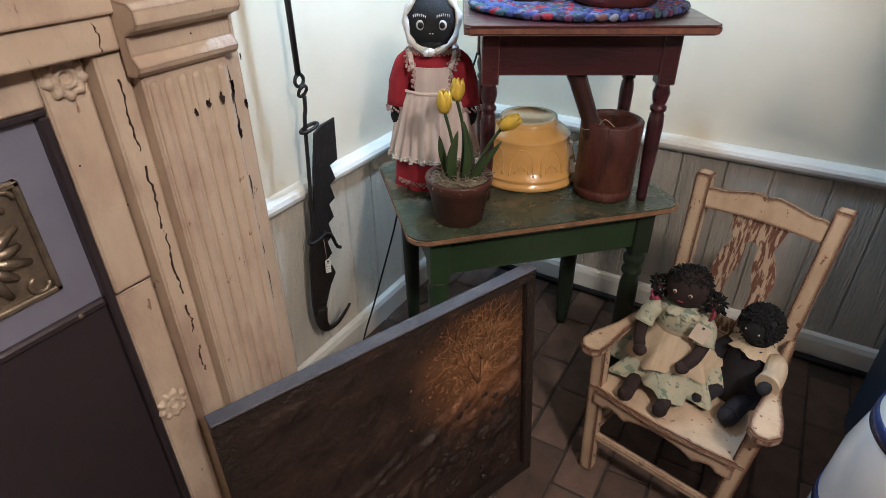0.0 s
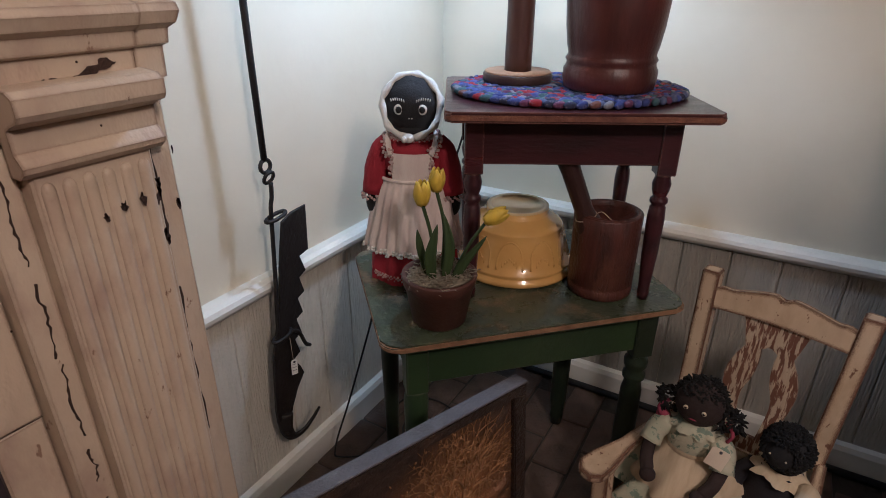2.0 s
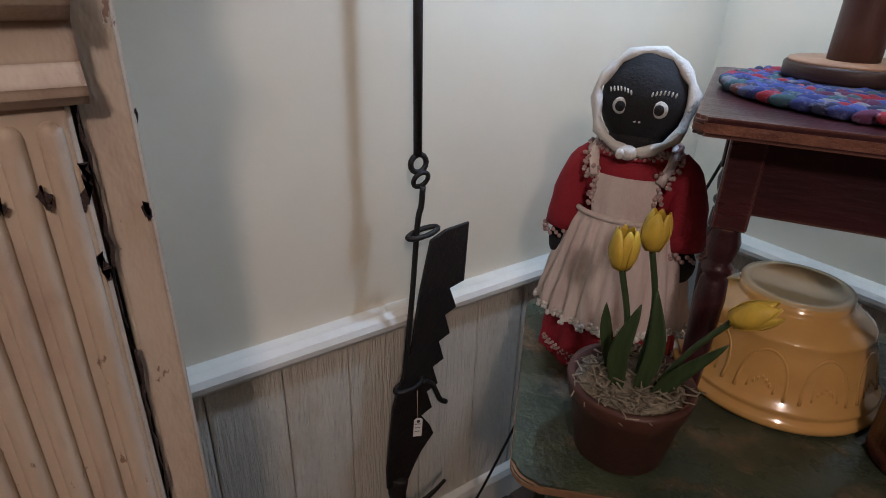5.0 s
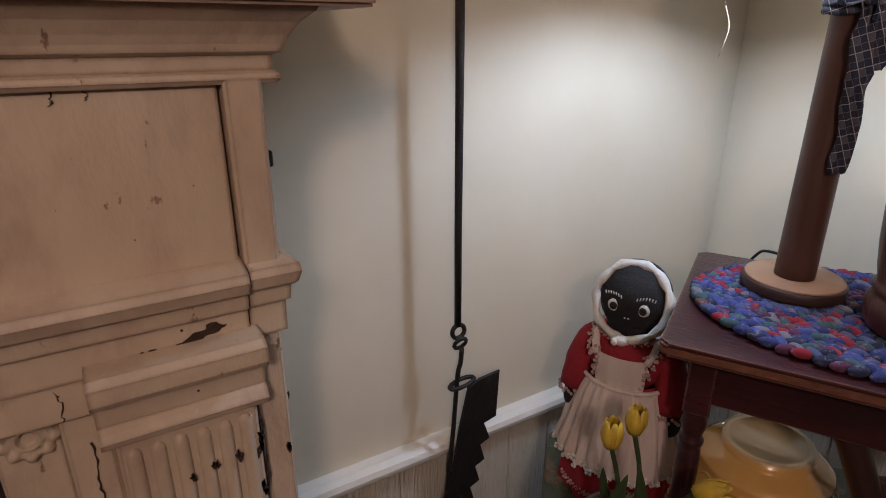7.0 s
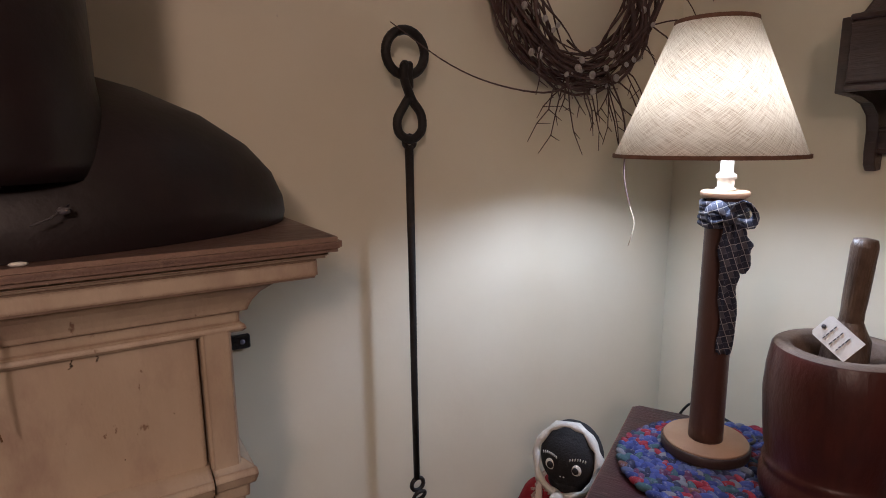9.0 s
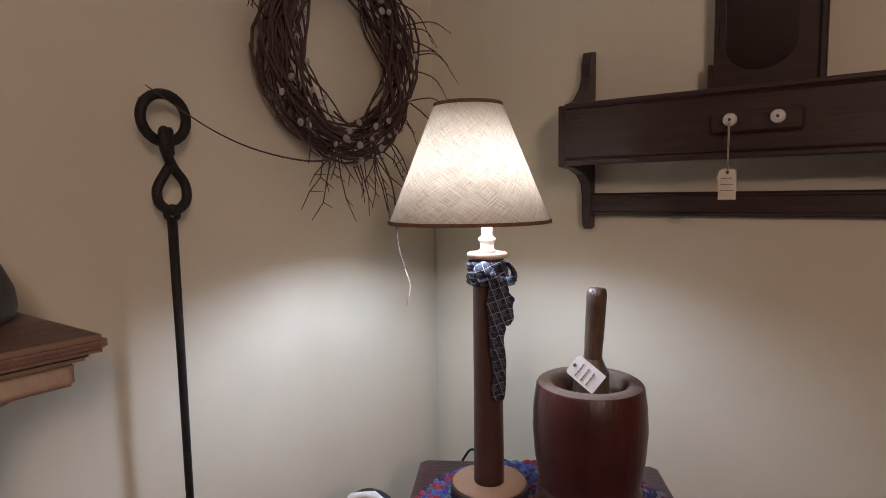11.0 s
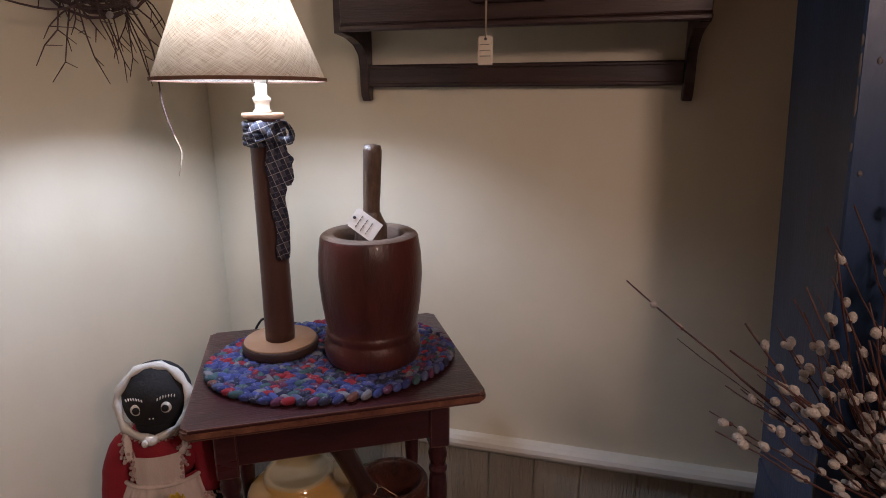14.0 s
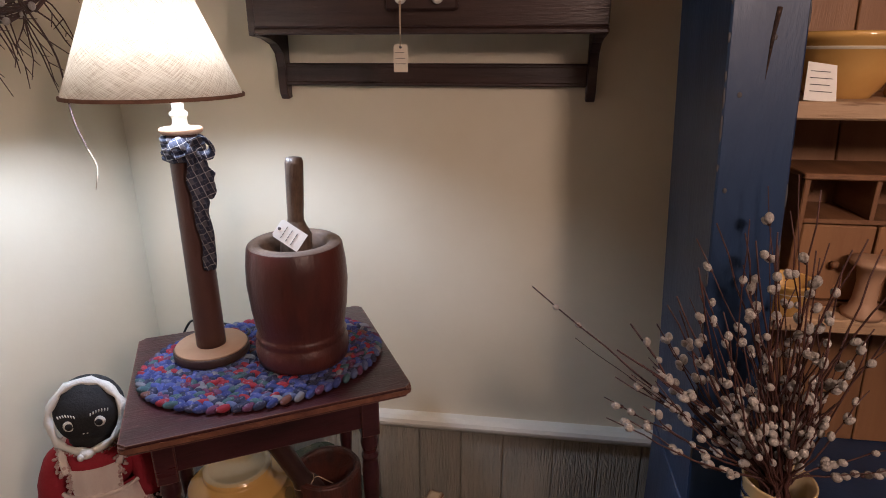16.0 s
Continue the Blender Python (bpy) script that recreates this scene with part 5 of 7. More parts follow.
for s in (-1, 1):
    strap = curve([(s * 0.042, -0.052, 0.300), (s * 0.050, -0.036, 0.322), (s * 0.050, -0.010, 0.336), (s * 0.046, 0.02, 0.334)], 9)
    add_tube(bm, strap, 0.008, 8, 2, 0.5)
    for p in strap[:6]:
        for q in range(4):
            add_ball(bm, p + Vector((s * 0.010 + pleat.uniform(-0.004, 0.004), -0.003, pleat.uniform(-0.005, 0.005))), (0.003, 0.003, 0.003), 4, None, 6, 4)
add_ball(bm, (0, 0, 0.285), (0.070, 0.055, 0.065), 1)
add_lathe(bm, [(0.058, 0.325), (0.052, 0.338), (0.036, 0.345)], 32, None, 1, (1, 0.85))
lace(bm, 0.056, 0.338, 4, (1, 0.85), 60, 0.0028)
band = [(0.0735 * math.cos(t), 0.0735 * 0.83 * math.sin(t), 0.243) for t in [2 * math.pi * i / 40 for i in range(40)]]
add_tube(bm, band, 0.0042, 8, 2, 1.0, True)
add_tube(bm, [(0, 0, 0.33), (0, 0, 0.365)], 0.042, 16, 0)
for s in (-1, 1):
    add_tube(bm, curve([(s * 0.050, 0, 0.322), (s * 0.074, -0.008, 0.282), (s * 0.086, -0.014, 0.205)], 10), [0.019, 0.022, 0.025, 0.026, 0.025, 0.026, 0.028, 0.027, 0.028, 0.027], 14, 1)
    add_ball(bm, (s * 0.088, -0.015, 0.180), (0.018, 0.016, 0.028), 0)
    for i in range(34):
        t = 2 * math.pi * i / 34
        add_ball(bm, (s * 0.086 + 0.028 * math.cos(t), -0.014 + 0.028 * math.sin(t), 0.204 - 0.004 * (i % 3)), (0.0034, 0.0034, 0.0034), 4, None, 6, 4)
add_ball(bm, (0, 0, 0.393), (0.058, 0.052, 0.062), 0, None, 24, 16)
line = []
for i in range(28):
    t = 2 * math.pi * i / 28
    line.append(((0.060 + 0.002 * math.sin(7 * t)) * math.cos(t), -0.027 + 0.022 * math.sin(t), 0.398 + 0.061 * math.sin(t)))
add_tube(bm, line, [0.0082 + 0.0026 * math.sin(2.3 * i) for i in range(28)], 10, 3, 0.8, True)
add_ball(bm, (0, 0.006, 0.397), (0.060, 0.052, 0.064), 0, None, 24, 16)
add_ball(bm, (-0.004, -0.058, 0.338), (0.013, 0.010, 0.010), 3)
add_ball(bm, (-0.012, -0.066, 0.337), (0.006, 0.005, 0.007), 3)
for s in (-1, 1):
    add_ball(bm, (s * 0.024, -0.0455, 0.394), (0.0105, 0.005, 0.011), 3, None, 14, 8)
    add_ball(bm, (s * 0.024, -0.0490, 0.394), (0.0065, 0.0035, 0.007), 0, None, 12, 8)
    for i in range(7):
        add_ball(bm, (s * (0.013 + 0.0045 * i), -0.0485 + 0.0012 * i, 0.412 + 0.003 * math.sin(i / 2)), (0.0013, 0.0013, 0.0035), 3, pose(0, 0, 0, 0, s * 12, 0), 6, 4)
for x in (-0.003, 0.003):
    add_ball(bm, (x, -0.0515, 0.377), (0.0018, 0.001, 0.0014), 3, None, 6, 4)
doll_mesh("rag_doll", bm, [D_BLACK, D_RED, D_APRON, D_WHITE, D_LACE], (-0.714, 1.293, GZ), 28, "black cloth doll in a red dress and white apron")

# ---- child's chair ----
chair = thing("childs_armchair", (0.012, 1.285, 0), "small cream painted wooden armchair with flaking paint", "chair", -12)


def leg_bar(a, b, w0, w1, name, mat=CHAIRPAINT, m=None):
    """A square bar from a to b."""
    a, b = Vector(a), Vector(b)
    bm = bmesh.new()
    ra = [bm.verts.new(a + Vector((sx * w0, sy * w0, 0))) for sx, sy in ((-1, -1), (1, -1), (1, 1), (-1, 1))]
    rb = [bm.verts.new(b + Vector((sx * w1, sy * w1, 0))) for sx, sy in ((-1, -1), (1, -1), (1, 1), (-1, 1))]
    for i in range(4):
        bm.faces.new((ra[i], ra[(i + 1) % 4], rb[(i + 1) % 4], rb[i]))
    bm.faces.new(ra[::-1])
    bm.faces.new(rb)
    bmesh.ops.bevel(bm, geom=list(bm.edges), offset=0.003, segments=2, affect="EDGES")
    return part(name, bm, mat, chair)


for s in (-1, 1):
    leg_bar((s * 0.150, -0.165, 0), (s * 0.178, -0.140, 0.385), 0.016, 0.017, "front_leg")
    leg_bar((s * 0.125, 0.175, 0), (s * 0.130, 0.140, 0.27), 0.013, 0.015, "back_leg")
    leg_bar((s * 0.130, 0.140, 0.27), (s * 0.147, 0.203, 0.720), 0.018, 0.018, "back_post")
    bm = bmesh.new()
    out = [(s * 0.160, -0.185), (s * 0.180, -0.200), (s * 0.205, -0.195), (s * 0.220, -0.170), (s * 0.212, -0.13), (s * 0.186, -0.06), (s * 0.168, 0.03), (s * 0.158, 0.150), (s * 0.138, 0.150), (s * 0.142, 0.03), (s * 0.155, -0.08), (s * 0.155, -0.15)]
    lo = [bm.verts.new((x, y, 0.384)) for x, y in out]
    hi = [bm.verts.new((x, y, 0.404)) for x, y in out]
    bm.faces.new(lo)
    bm.faces.new(hi)
    for i in range(len(out)):
        bm.faces.new((lo[i], lo[(i + 1) % len(out)], hi[(i + 1) % len(out)], hi[i]))
    bmesh.ops.recalc_face_normals(bm, faces=bm.faces)
    bmesh.ops.bevel(bm, geom=list(bm.edges), offset=0.004, segments=2, affect="EDGES")
    part("armrest", bm, CHAIRPAINT, chair)
    part("side_stretcher", box((-0.009, -0.155, 0.13), (0.009, 0.16, 0.15), 0.003, pose(s * 0.142, 0, 0, 0, 0, s * 4)), CHAIRPAINT, chair)
    part("side_rail", box((-0.010, -0.14, 0.225), (0.010, 0.145, 0.262), 0.003, pose(s * 0.148, 0, 0, 0, 0, s * 5)), CHAIRPAINT, chair)
bm = bmesh.new()
out = [(-0.185, -0.165), (-0.10, -0.178), (0, -0.182), (0.10, -0.178), (0.185, -0.165), (0.145, 0.155), (-0.145, 0.155)]
lo = [bm.verts.new((x, y, 0.262)) for x, y in out]
hi = [bm.verts.new((x, y, 0.278)) for x, y in out]
bm.faces.new(lo)
bm.faces.new(hi)
for i in range(len(out)):
    bm.faces.new((lo[i], lo[(i + 1) % len(out)], hi[(i + 1) % len(out)], hi[i]))
bmesh.ops.recalc_face_normals(bm, faces=bm.faces)
bmesh.ops.bevel(bm, geom=list(bm.edges), offset=0.004, segments=2, affect="EDGES")
part("seat", bm, CHAIRPAINT, chair)
n = 40
top = [(-0.165 + 0.33 * i / n, 0.263) for i in range(n + 1)]
low = [(-0.165 + 0.33 * i / n, 0.222 + 0.022 * abs(math.cos(math.pi * i / n * 2.0)) ** 0.6 * (1 if 0.12 < i / n < 0.88 else 0.3)) for i in range(n, -1, -1)]
part("front_apron", plate(top + low, 0.014, pose(0, -0.172, 0), 0.0015), CHAIRPAINT, chair)
part("front_stretcher", box((-0.150, -0.168, 0.105), (0.150, -0.150, 0.125), 0.003), CHAIRPAINT, chair)
part("back_stretcher", box((-0.125, 0.155, 0.13), (0.125, 0.172, 0.15), 0.003), CHAIRPAINT, chair)
LEAN = pose(0, 0.195, 0.683, -8, 0, 0)
top = []
for i in range(n + 1):
    u = i / n
    x = -0.138 + 0.276 * u
    d = abs(u - 0.5) * 2
    z = 0.012 + 0.014 * math.cos(math.pi * d * 0.9) - (0.010 * math.exp(-((d) / 0.06) ** 2)) + 0.006 * math.exp(-((d - 0.85) / 0.1) ** 2)
    top.append((x, z))
low = [(0.138 - 0.276 * i / n, -0.045 + 0.008 * math.sin(math.pi * i / n)) for i in range(n + 1)]
part("crest_rail", plate(top + low, 0.016, LEAN @ pose(0, -0.010, 0), 0.002), CHAIRPAINT, chair)
bm = bmesh.new()
for s in (-1, 1):
    edge = [(0.018, -0.04), (0.022, -0.075), (0.014, -0.11), (0.016, -0.16), (0.030, -0.21), (0.026, -0.27), (0.016, -0.33)]
    outer = [(0.062, -0.04), (0.050, -0.075), (0.046, -0.10), (0.060, -0.13), (0.070, -0.17), (0.064, -0.22), (0.050, -0.27), (0.044, -0.33)]
    oc = [(p.x, p.z) for p in curve([(x, 0, z) for x, z in edge], 18)]
    ic = [(p.x, p.z) for p in curve([(x, 0, z) for x, z in outer], 18)]
    pts = [(s * x, z) for x, z in oc + ic[::-1]]
    add_plate(bm, pts if s > 0 else pts[::-1], 0.009, LEAN @ pose(0, -0.004, 0), 0)
add_plate(bm, [(-0.062, -0.036), (0.062, -0.036), (0.054, -0.068), (0.047, -0.096), (0.018, -0.100), (0.004, -0.090), (-0.004, -0.090), (-0.018, -0.100), (-0.047, -0.096), (-0.054, -0.068)], 0.0096, LEAN @ pose(0, -0.0043, 0))
add_plate(bm, [(-0.050, -0.30), (0.050, -0.30), (0.045, -0.34), (-0.045, -0.34)], 0.0096, LEAN @ pose(0, -0.0043, 0))
part("splat", bm, CHAIRWORN, chair, "pierced splat with most of its paint gone")
part("lower_back_rail", box((-0.128, -0.008, -0.385), (0.128, 0.010, -0.335), 0.003, LEAN), CHAIRPAINT, chair)


SEATZ = 0.279
D_PINK = surface("doll_pink_ribbon", (0.34, 0.05, 0.09), (0.25, 0.035, 0.07), 0.8, 18.0, 200.0, 0.2)
D_BROWN = surface("doll_brown_cloth", (0.032, 0.017, 0.015), (0.020, 0.011, 0.010), 0.85, 18.0, 250.0, 0.4)


def tufts(bm, centre, r, count, mi, seed, length, face=0.5):
    """Short bent yarn ends all over a head, but for a bare patch in front."""
    rs = random.Random(seed)
    for k in range(count):
        d = Vector((rs.gauss(0, 1), rs.gauss(0, 1), rs.gauss(0, 1))).normalized()
        if d.y < -face and d.z < 0.5 or d.z < -0.75:
            continue
        p = Vector(centre) + d * r * 0.94
        side = Vector((rs.uniform(-1, 1), rs.uniform(-1, 1), rs.uniform(-1, 0.6))) * length * 0.5
        add_tube(bm, [p, p + d * length * 0.5 + side * 0.6, p + d * length * 0.75 + side * 1.3], [0.0024, 0.0026, 0.0012], 4, mi)


bm = bmesh.new()
pleated(bm, [(0.128, 0.026), (0.127, 0.030), (0.112, 0.050), (0.090, 0.074), (0.066, 0.104), (0.042, 0.140)], 1, 8, 0.13, 96, (1.0, 0.92), 0.010)
pleated(bm, [(0.100, 0.072), (0.098, 0.076), (0.082, 0.096), (0.060, 0.124), (0.046, 0.144)], 2, 7, 0.10, 96, (1.0, 0.95), 0.008)
add_lathe(bm, [(0.045, 0.139), (0.047, 0.143), (0.045, 0.150)], 28, None, 2, (1, 0.86))
add_lathe(bm, [(0.043, 0.142), (0.046, 0.160), (0.044, 0.182), (0.034, 0.202), (0.020, 0.208)], 28, None, 1, (1, 0.84))
pleated(bm, [(0.046, 0.192), (0.040, 0.200), (0.022, 0.210)], 1, 9, 0.12, 54, (1, 0.9), 0.003)
add_ball(bm, (0, 0, 0.246), (0.044, 0.041, 0.046), 0, None, 22, 16)
tufts(bm, (0, 0.004, 0.250), 0.044, 1100, 4, 1, 0.0075, 0.30)
for s in (-1, 1):
    line = curve([(s * 0.040, -0.004, 0.186), (s * 0.060, -0.016, 0.166), (s * 0.066, -0.036, 0.140)], 8)
    add_tube(bm, line, [0.015, 0.020, 0.022, 0.022, 0.021, 0.020, 0.021, 0.022], 12, 1)
    add_tube(bm, curve([(s * 0.066, -0.034, 0.142), (s * 0.060, -0.062, 0.122), (s * 0.048, -0.084, 0.108)], 8), [0.013] * 7 + [0.010], 10, 0)
    add_ball(bm, (s * 0.046, -0.088, 0.106), (0.015, 0.016, 0.013), 0)
    add_ball(bm, (s * 0.016, -0.0385, 0.252), (0.0045, 0.003, 0.0045), 2, None, 10, 6)
    add_ball(bm, (s * 0.016, -0.0408, 0.252), (0.0024, 0.0015, 0.0024), 4, None, 8, 6)
    tufts(bm, (s * 0.054, 0.006, 0.226), 0.019, 160, 4, 5 + s, 0.011, 2.0)
    add_tube(bm, curve([(s * 0.050, -0.006, 0.232), (s * 0.066, -0.016, 0.216), (s * 0.060, -0.016, 0.196)], 8), 0.0034, 6, 3)
add_ball(bm, (-0.058, -0.006, 0.188), (0.014, 0.012, 0.020), 3)
add_ball(bm, (0, -0.0405, 0.232), (0.007, 0.0016, 0.0016), 3, None, 8, 4)
for x, r in ((-0.040, 0.0155), (0.036, 0.015)):
    add_tube(bm, curve([(x, -0.06, 0.026), (x, -0.105, 0.026), (x, -0.138, 0.020)], 8), r, 12, 0)
    add_ball(bm, (x, -0.146, 0.021), (r * 1.08, 0.016, r * 1.1), 0)
bmesh.ops.scale(bm, vec=(1.06, 1.04, 1.04), verts=bm.verts)
doll_mesh("seated_rag_doll", bm, [D_BROWN, D_DRESS, D_CREAM, D_PINK, D_HAIR], (-0.050, 1.290, SEATZ), -8, "dark cloth doll in a printed dress on the small chair")
hang_tag("doll_tag", (0.006, 1.232, SEATZ + 0.208), 0.034, 0.042, 14, -2, "plain tan paper tag hanging on the seated doll", -10, PAPER, 0)

bm = bmesh.new()
add_lathe(bm, [(0.0, 0.0), (0.060, 0.004), (0.064, 0.03), (0.058, 0.08), (0.050, 0.13), (0.038, 0.160), (0.0, 0.168)], 28, None, 1, (1, 0.86), True, 0.05)
add_ball(bm, (0, 0, 0.206), (0.044, 0.042, 0.047), 0, None, 20, 14)
tufts(bm, (0, -0.002, 0.212), 0.045, 1500, 2, 7, 0.0055, 0.78)
pleated(bm, [(0.052, 0.150), (0.046, 0.156), (0.028, 0.166)], 3, 8, 0.12, 54, (1, 0.92), 0.004)
add_tube(bm, curve([(0.046, -0.004, 0.146), (0.062, -0.020, 0.146), (0.074, -0.048, 0.138), (0.078, -0.080, 0.136)], 10), [0.015, 0.019, 0.021, 0.022, 0.023, 0.023, 0.023, 0.024, 0.025, 0.025], 14, 3)
add_ball(bm, (0.079, -0.090, 0.134), (0.014, 0.018, 0.014), 0)
add_tube(bm, curve([(-0.046, 0, 0.135), (-0.066, -0.02, 0.10), (-0.062, -0.05, 0.06)], 8), 0.019, 10, 1)
add_ball(bm, (-0.060, -0.056, 0.050), (0.015, 0.016, 0.015), 0)
for s in (-1, 1):
    add_tube(bm, curve([(s * 0.03, -0.02, 0.027), (s * 0.034, -0.07, 0.028), (s * 0.036, -0.105, 0.026)], 8), 0.0225, 12, 1)
    add_ball(bm, (s * 0.036, -0.108, 0.024), (0.0225, 0.018, 0.0225), 1)
    add_ball(bm, (s * 0.015, -0.0395, 0.208), (0.0022, 0.002, 0.0022), 3, None, 8, 6)
bmesh.ops.scale(bm, vec=(0.98, 1.0, 1.0), verts=bm.verts)
doll_mesh("dark_seated_doll", bm, [D_BLACK, D_DARK, D_HAIR, D_CREAM], (0.112, 1.300, SEATZ), -24, "black yarn-haired cloth doll in a dark suit, cream collar")

# ---- trammel hook on the west wall ----
TX = -0.950
tram = thing("iron_trammel_hook", (TX, 1.080, -0.008), "black wrought iron sawtooth trammel hook hanging on the wall", "trammel hook")


def ring_pts(cy, cz, r, n=24, x=0.0, tilt=0.0):
    return [(x + tilt * math.sin(2 * math.pi * k / n), cy + r * math.cos(2 * math.pi * k / n), cz + r * math.sin(2 * math.pi * k / n)) for k in range(n)]


part("ring", tube(ring_pts(-0.003, 1.800, 0.040), 0.0088, 10, 1.0, True), IRON, tram)
bm = bmesh.new()
s_line = [(0.0, -0.004, 1.780), (0.010, -0.012, 1.772), (0.010, -0.012, 1.755), (0.004, -0.002, 1.735), (0.0, 0.010, 1.715), (0.0, 0.028, 1.690), (0.002, 0.027, 1.660), (0.004, 0.004, 1.644),
          (0.004, -0.020, 1.655), (0.003, -0.024, 1.68), (0.003, -0.010, 1.705), (0.004, 0.000, 1.720)]
add_tube(bm, curve(s_line, 40), 0.0085, 9)
add_box(bm, (0.0, -0.012, 1.735), (0.009, 0.010, 1.785), 0.004)
part("s_link", bm, IRON, tram)
bm = bmesh.new()
add_tube(bm, ring_pts(0.002, 1.640, 0.011, 16), 0.005, 8, 0, 1, True)
add_tube(bm, [(0, 0.001, 1.632), (0.001, 0.002, 1.4), (0, 0.003, 1.15), (0.001, 0.004, 0.945)], [0.0085, 0.0075, 0.007, 0.0068], 10)
add_tube(bm, ring_pts(0.006, 0.930, 0.014, 16), 0.0045, 8, 0, 1, True)
part("rod", bm, IRON, tram)
bm = bmesh.new()
add_tube(bm, ring_pts(0.008, 0.905, 0.013, 16, 0.004, 0.006), 0.004, 8, 0, 1, True)
add_tube(bm, curve([(0.004, 0.012, 0.893), (0.003, 0.010, 0.86), (0.002, 0.004, 0.83), (0.0, -0.004, 0.70), (0.0, -0.020, 0.53)], 20), 0.0048, 8)
part("link_rod", bm, IRON, tram)
teeth = [(0.030, 0.795), (0.060, 0.808), (0.108, 0.812), (0.103, 0.700), (0.070, 0.695)]
z = 0.672
for k in range(5):
    off = -0.012 * k
    teeth += [(0.088 + off, z - 0.022), (0.062 + off, z - 0.030)]
    z -= 0.052
teeth += [(0.036, 0.400), (0.045, 0.375), (0.016, 0.345), (-0.006, 0.305), (-0.012, 0.285), (-0.060, 0.285), (-0.060, 0.330), (-0.045, 0.48), (-0.005, 0.60), (0.010, 0.70)]
part("saw_plate", plate([(y, z) for y, z in teeth], 0.006, pose(0.004, 0, 0, 0, 0, 90), 0.001), IRON, tram)
bm = bmesh.new()
hook = curve([(0.004, -0.036, 0.300), (0.006, -0.040, 0.255), (0.012, -0.028, 0.225), (0.022, 0.0, 0.226), (0.030, 0.030, 0.248), (0.034, 0.055, 0.270)], 24)
add_tube(bm, hook, [0.020 - 0.0135 * (i / 23) for i in range(24)], 10, 0, 0.45)
part("hook", bm, IRON, tram)
for zz, yy in ((0.815, 0.012), (0.52, -0.014)):
    bm = bmesh.new()
    add_tube(bm, [(0.006 + 0.012 * math.cos(t), yy + 0.028 * math.sin(t), zz + 0.004 * math.sin(t)) for t in [2 * math.pi * k / 18 for k in range(18)]], 0.0045, 8, 0, 1, True)
    part("collar", bm, IRON, tram)
part("collar_tongue", tube(curve([(0.012, 0.01, 0.522), (0.016, 0.03, 0.51), (0.014, 0.05, 0.465), (0.012, 0.066, 0.45)], 12), 0.005, 8), IRON, tram)
hang_tag("small_price_tag", (TX + 0.026, 1.075, 0.445), 0.016, 0.04, 4, 70, "small white price tag hanging on the iron hook", -4)
part("tag_thread", tube([(0.022, -0.006, 0.515), (0.025, -0.006, 0.445)], 0.0008, 5), STRING, tram)
nail_h = part("hook_nail", tube([(-0.075, -0.004, 1.838), (0.012, -0.004, 1.836)], 0.0045, 8), IRON, tram)

# ---- wreath ----
wr = thing("twig_wreath", (-0.955, 1.513, 1.970), "round twig wreath with grey pussy willow catkins on the wall", "wreath")
rw = random.Random(21)
bm = bmesh.new()
for k in range(120):
    a0 = rw.uniform(0, 6.283)
    span = rw.uniform(1.6, 3.6)
    base_r = rw.uniform(0.155, 0.225)
    depth = rw.uniform(-0.035, 0.045)
    ph, amp = rw.uniform(0, 6.28), rw.uniform(0.004, 0.018)
    pts = []
    for i in range(16):
        a = a0 + span * i / 15
        flare = (0.05 * rw.random() if i > 13 and k % 6 == 0 else 0)
        r = base_r + amp * math.sin(3 * a + ph) + flare
        pts.append((depth + 0.014 * math.sin(4 * a + ph), r * math.cos(a), r * math.sin(a)))
    add_tube(bm, pts, [rw.uniform(0.0018, 0.0036)] * 12 + [0.0018, 0.0016, 0.0013, 0.0009], 5)
tagged(part("twig_ring", bm, WREATHTWIG, wr), "", "", "", "stuff")
for k in range(28):
    a = rw.uniform(0, 6.283) if k < 10 else rw.uniform(-2.0, -0.7)
    r0 = rw.uniform(0.17, 0.23)
    p = Vector((rw.uniform(-0.01, 0.04), r0 * math.cos(a), r0 * math.sin(a)))
    d = Vector((rw.uniform(-0.1, 0.5), rw.uniform(-0.5, 0.5) + 0.4 * math.cos(a), rw.uniform(-1.0, -0.2) if k >= 10 else math.sin(a))).normalized()
    L = rw.uniform(0.06, 0.13) if k < 10 else rw.uniform(0.09, 0.22)
    pts = [p]
    for i in range(4):
        d = (d + Vector((rw.uniform(-0.25, 0.25), rw.uniform(-0.4, 0.4), rw.uniform(-0.4, 0.2)))).normalized()
        pts.append(pts[-1] + d * L / 4)
    bm = bmesh.new()
    add_tube(bm, pts, [0.0019, 0.0017, 0.0015, 0.0012, 0.0008], 5)
    for i in (2, 3):
        q = pts[i] + Vector((rw.uniform(-0.02, 0.03), rw.uniform(-0.03, 0.03), rw.uniform(-0.03, 0.0)))
        add_tube(bm, [pts[i], q], [0.0012, 0.0007], 4)
    part("twig", bm, WREATHTWIG, wr)
for k in range(9):
    a = rw.uniform(0.0, 1.1) if k < 6 else rw.uniform(-0.5, 0.1)
    p = Vector((0.03, 0.20 * math.cos(a), 0.20 * math.sin(a)))
    e = p + Vector((0.05, rw.uniform(0.06, 0.17), rw.uniform(-0.16, 0.02)))
    part("twig", tube(curve([p, (p + e) / 2 + Vector((0.01, 0.01, 0.02)), e], 8), [0.002, 0.0019, 0.0018, 0.0016, 0.0014, 0.0012, 0.001, 0.0008], 5), WREATHTWIG, wr)
part("long_twig", tube(curve([(0.03, -0.03, -0.215), (0.03, -0.12, -0.240), (0.03, -0.25, -0.228), (0.03, -0.36, -0.195), (0.03, -0.478, -0.132)], 20), [0.0026 - 0.0016 * i / 19 for i in range(20)], 6), WREATHTWIG, wr)
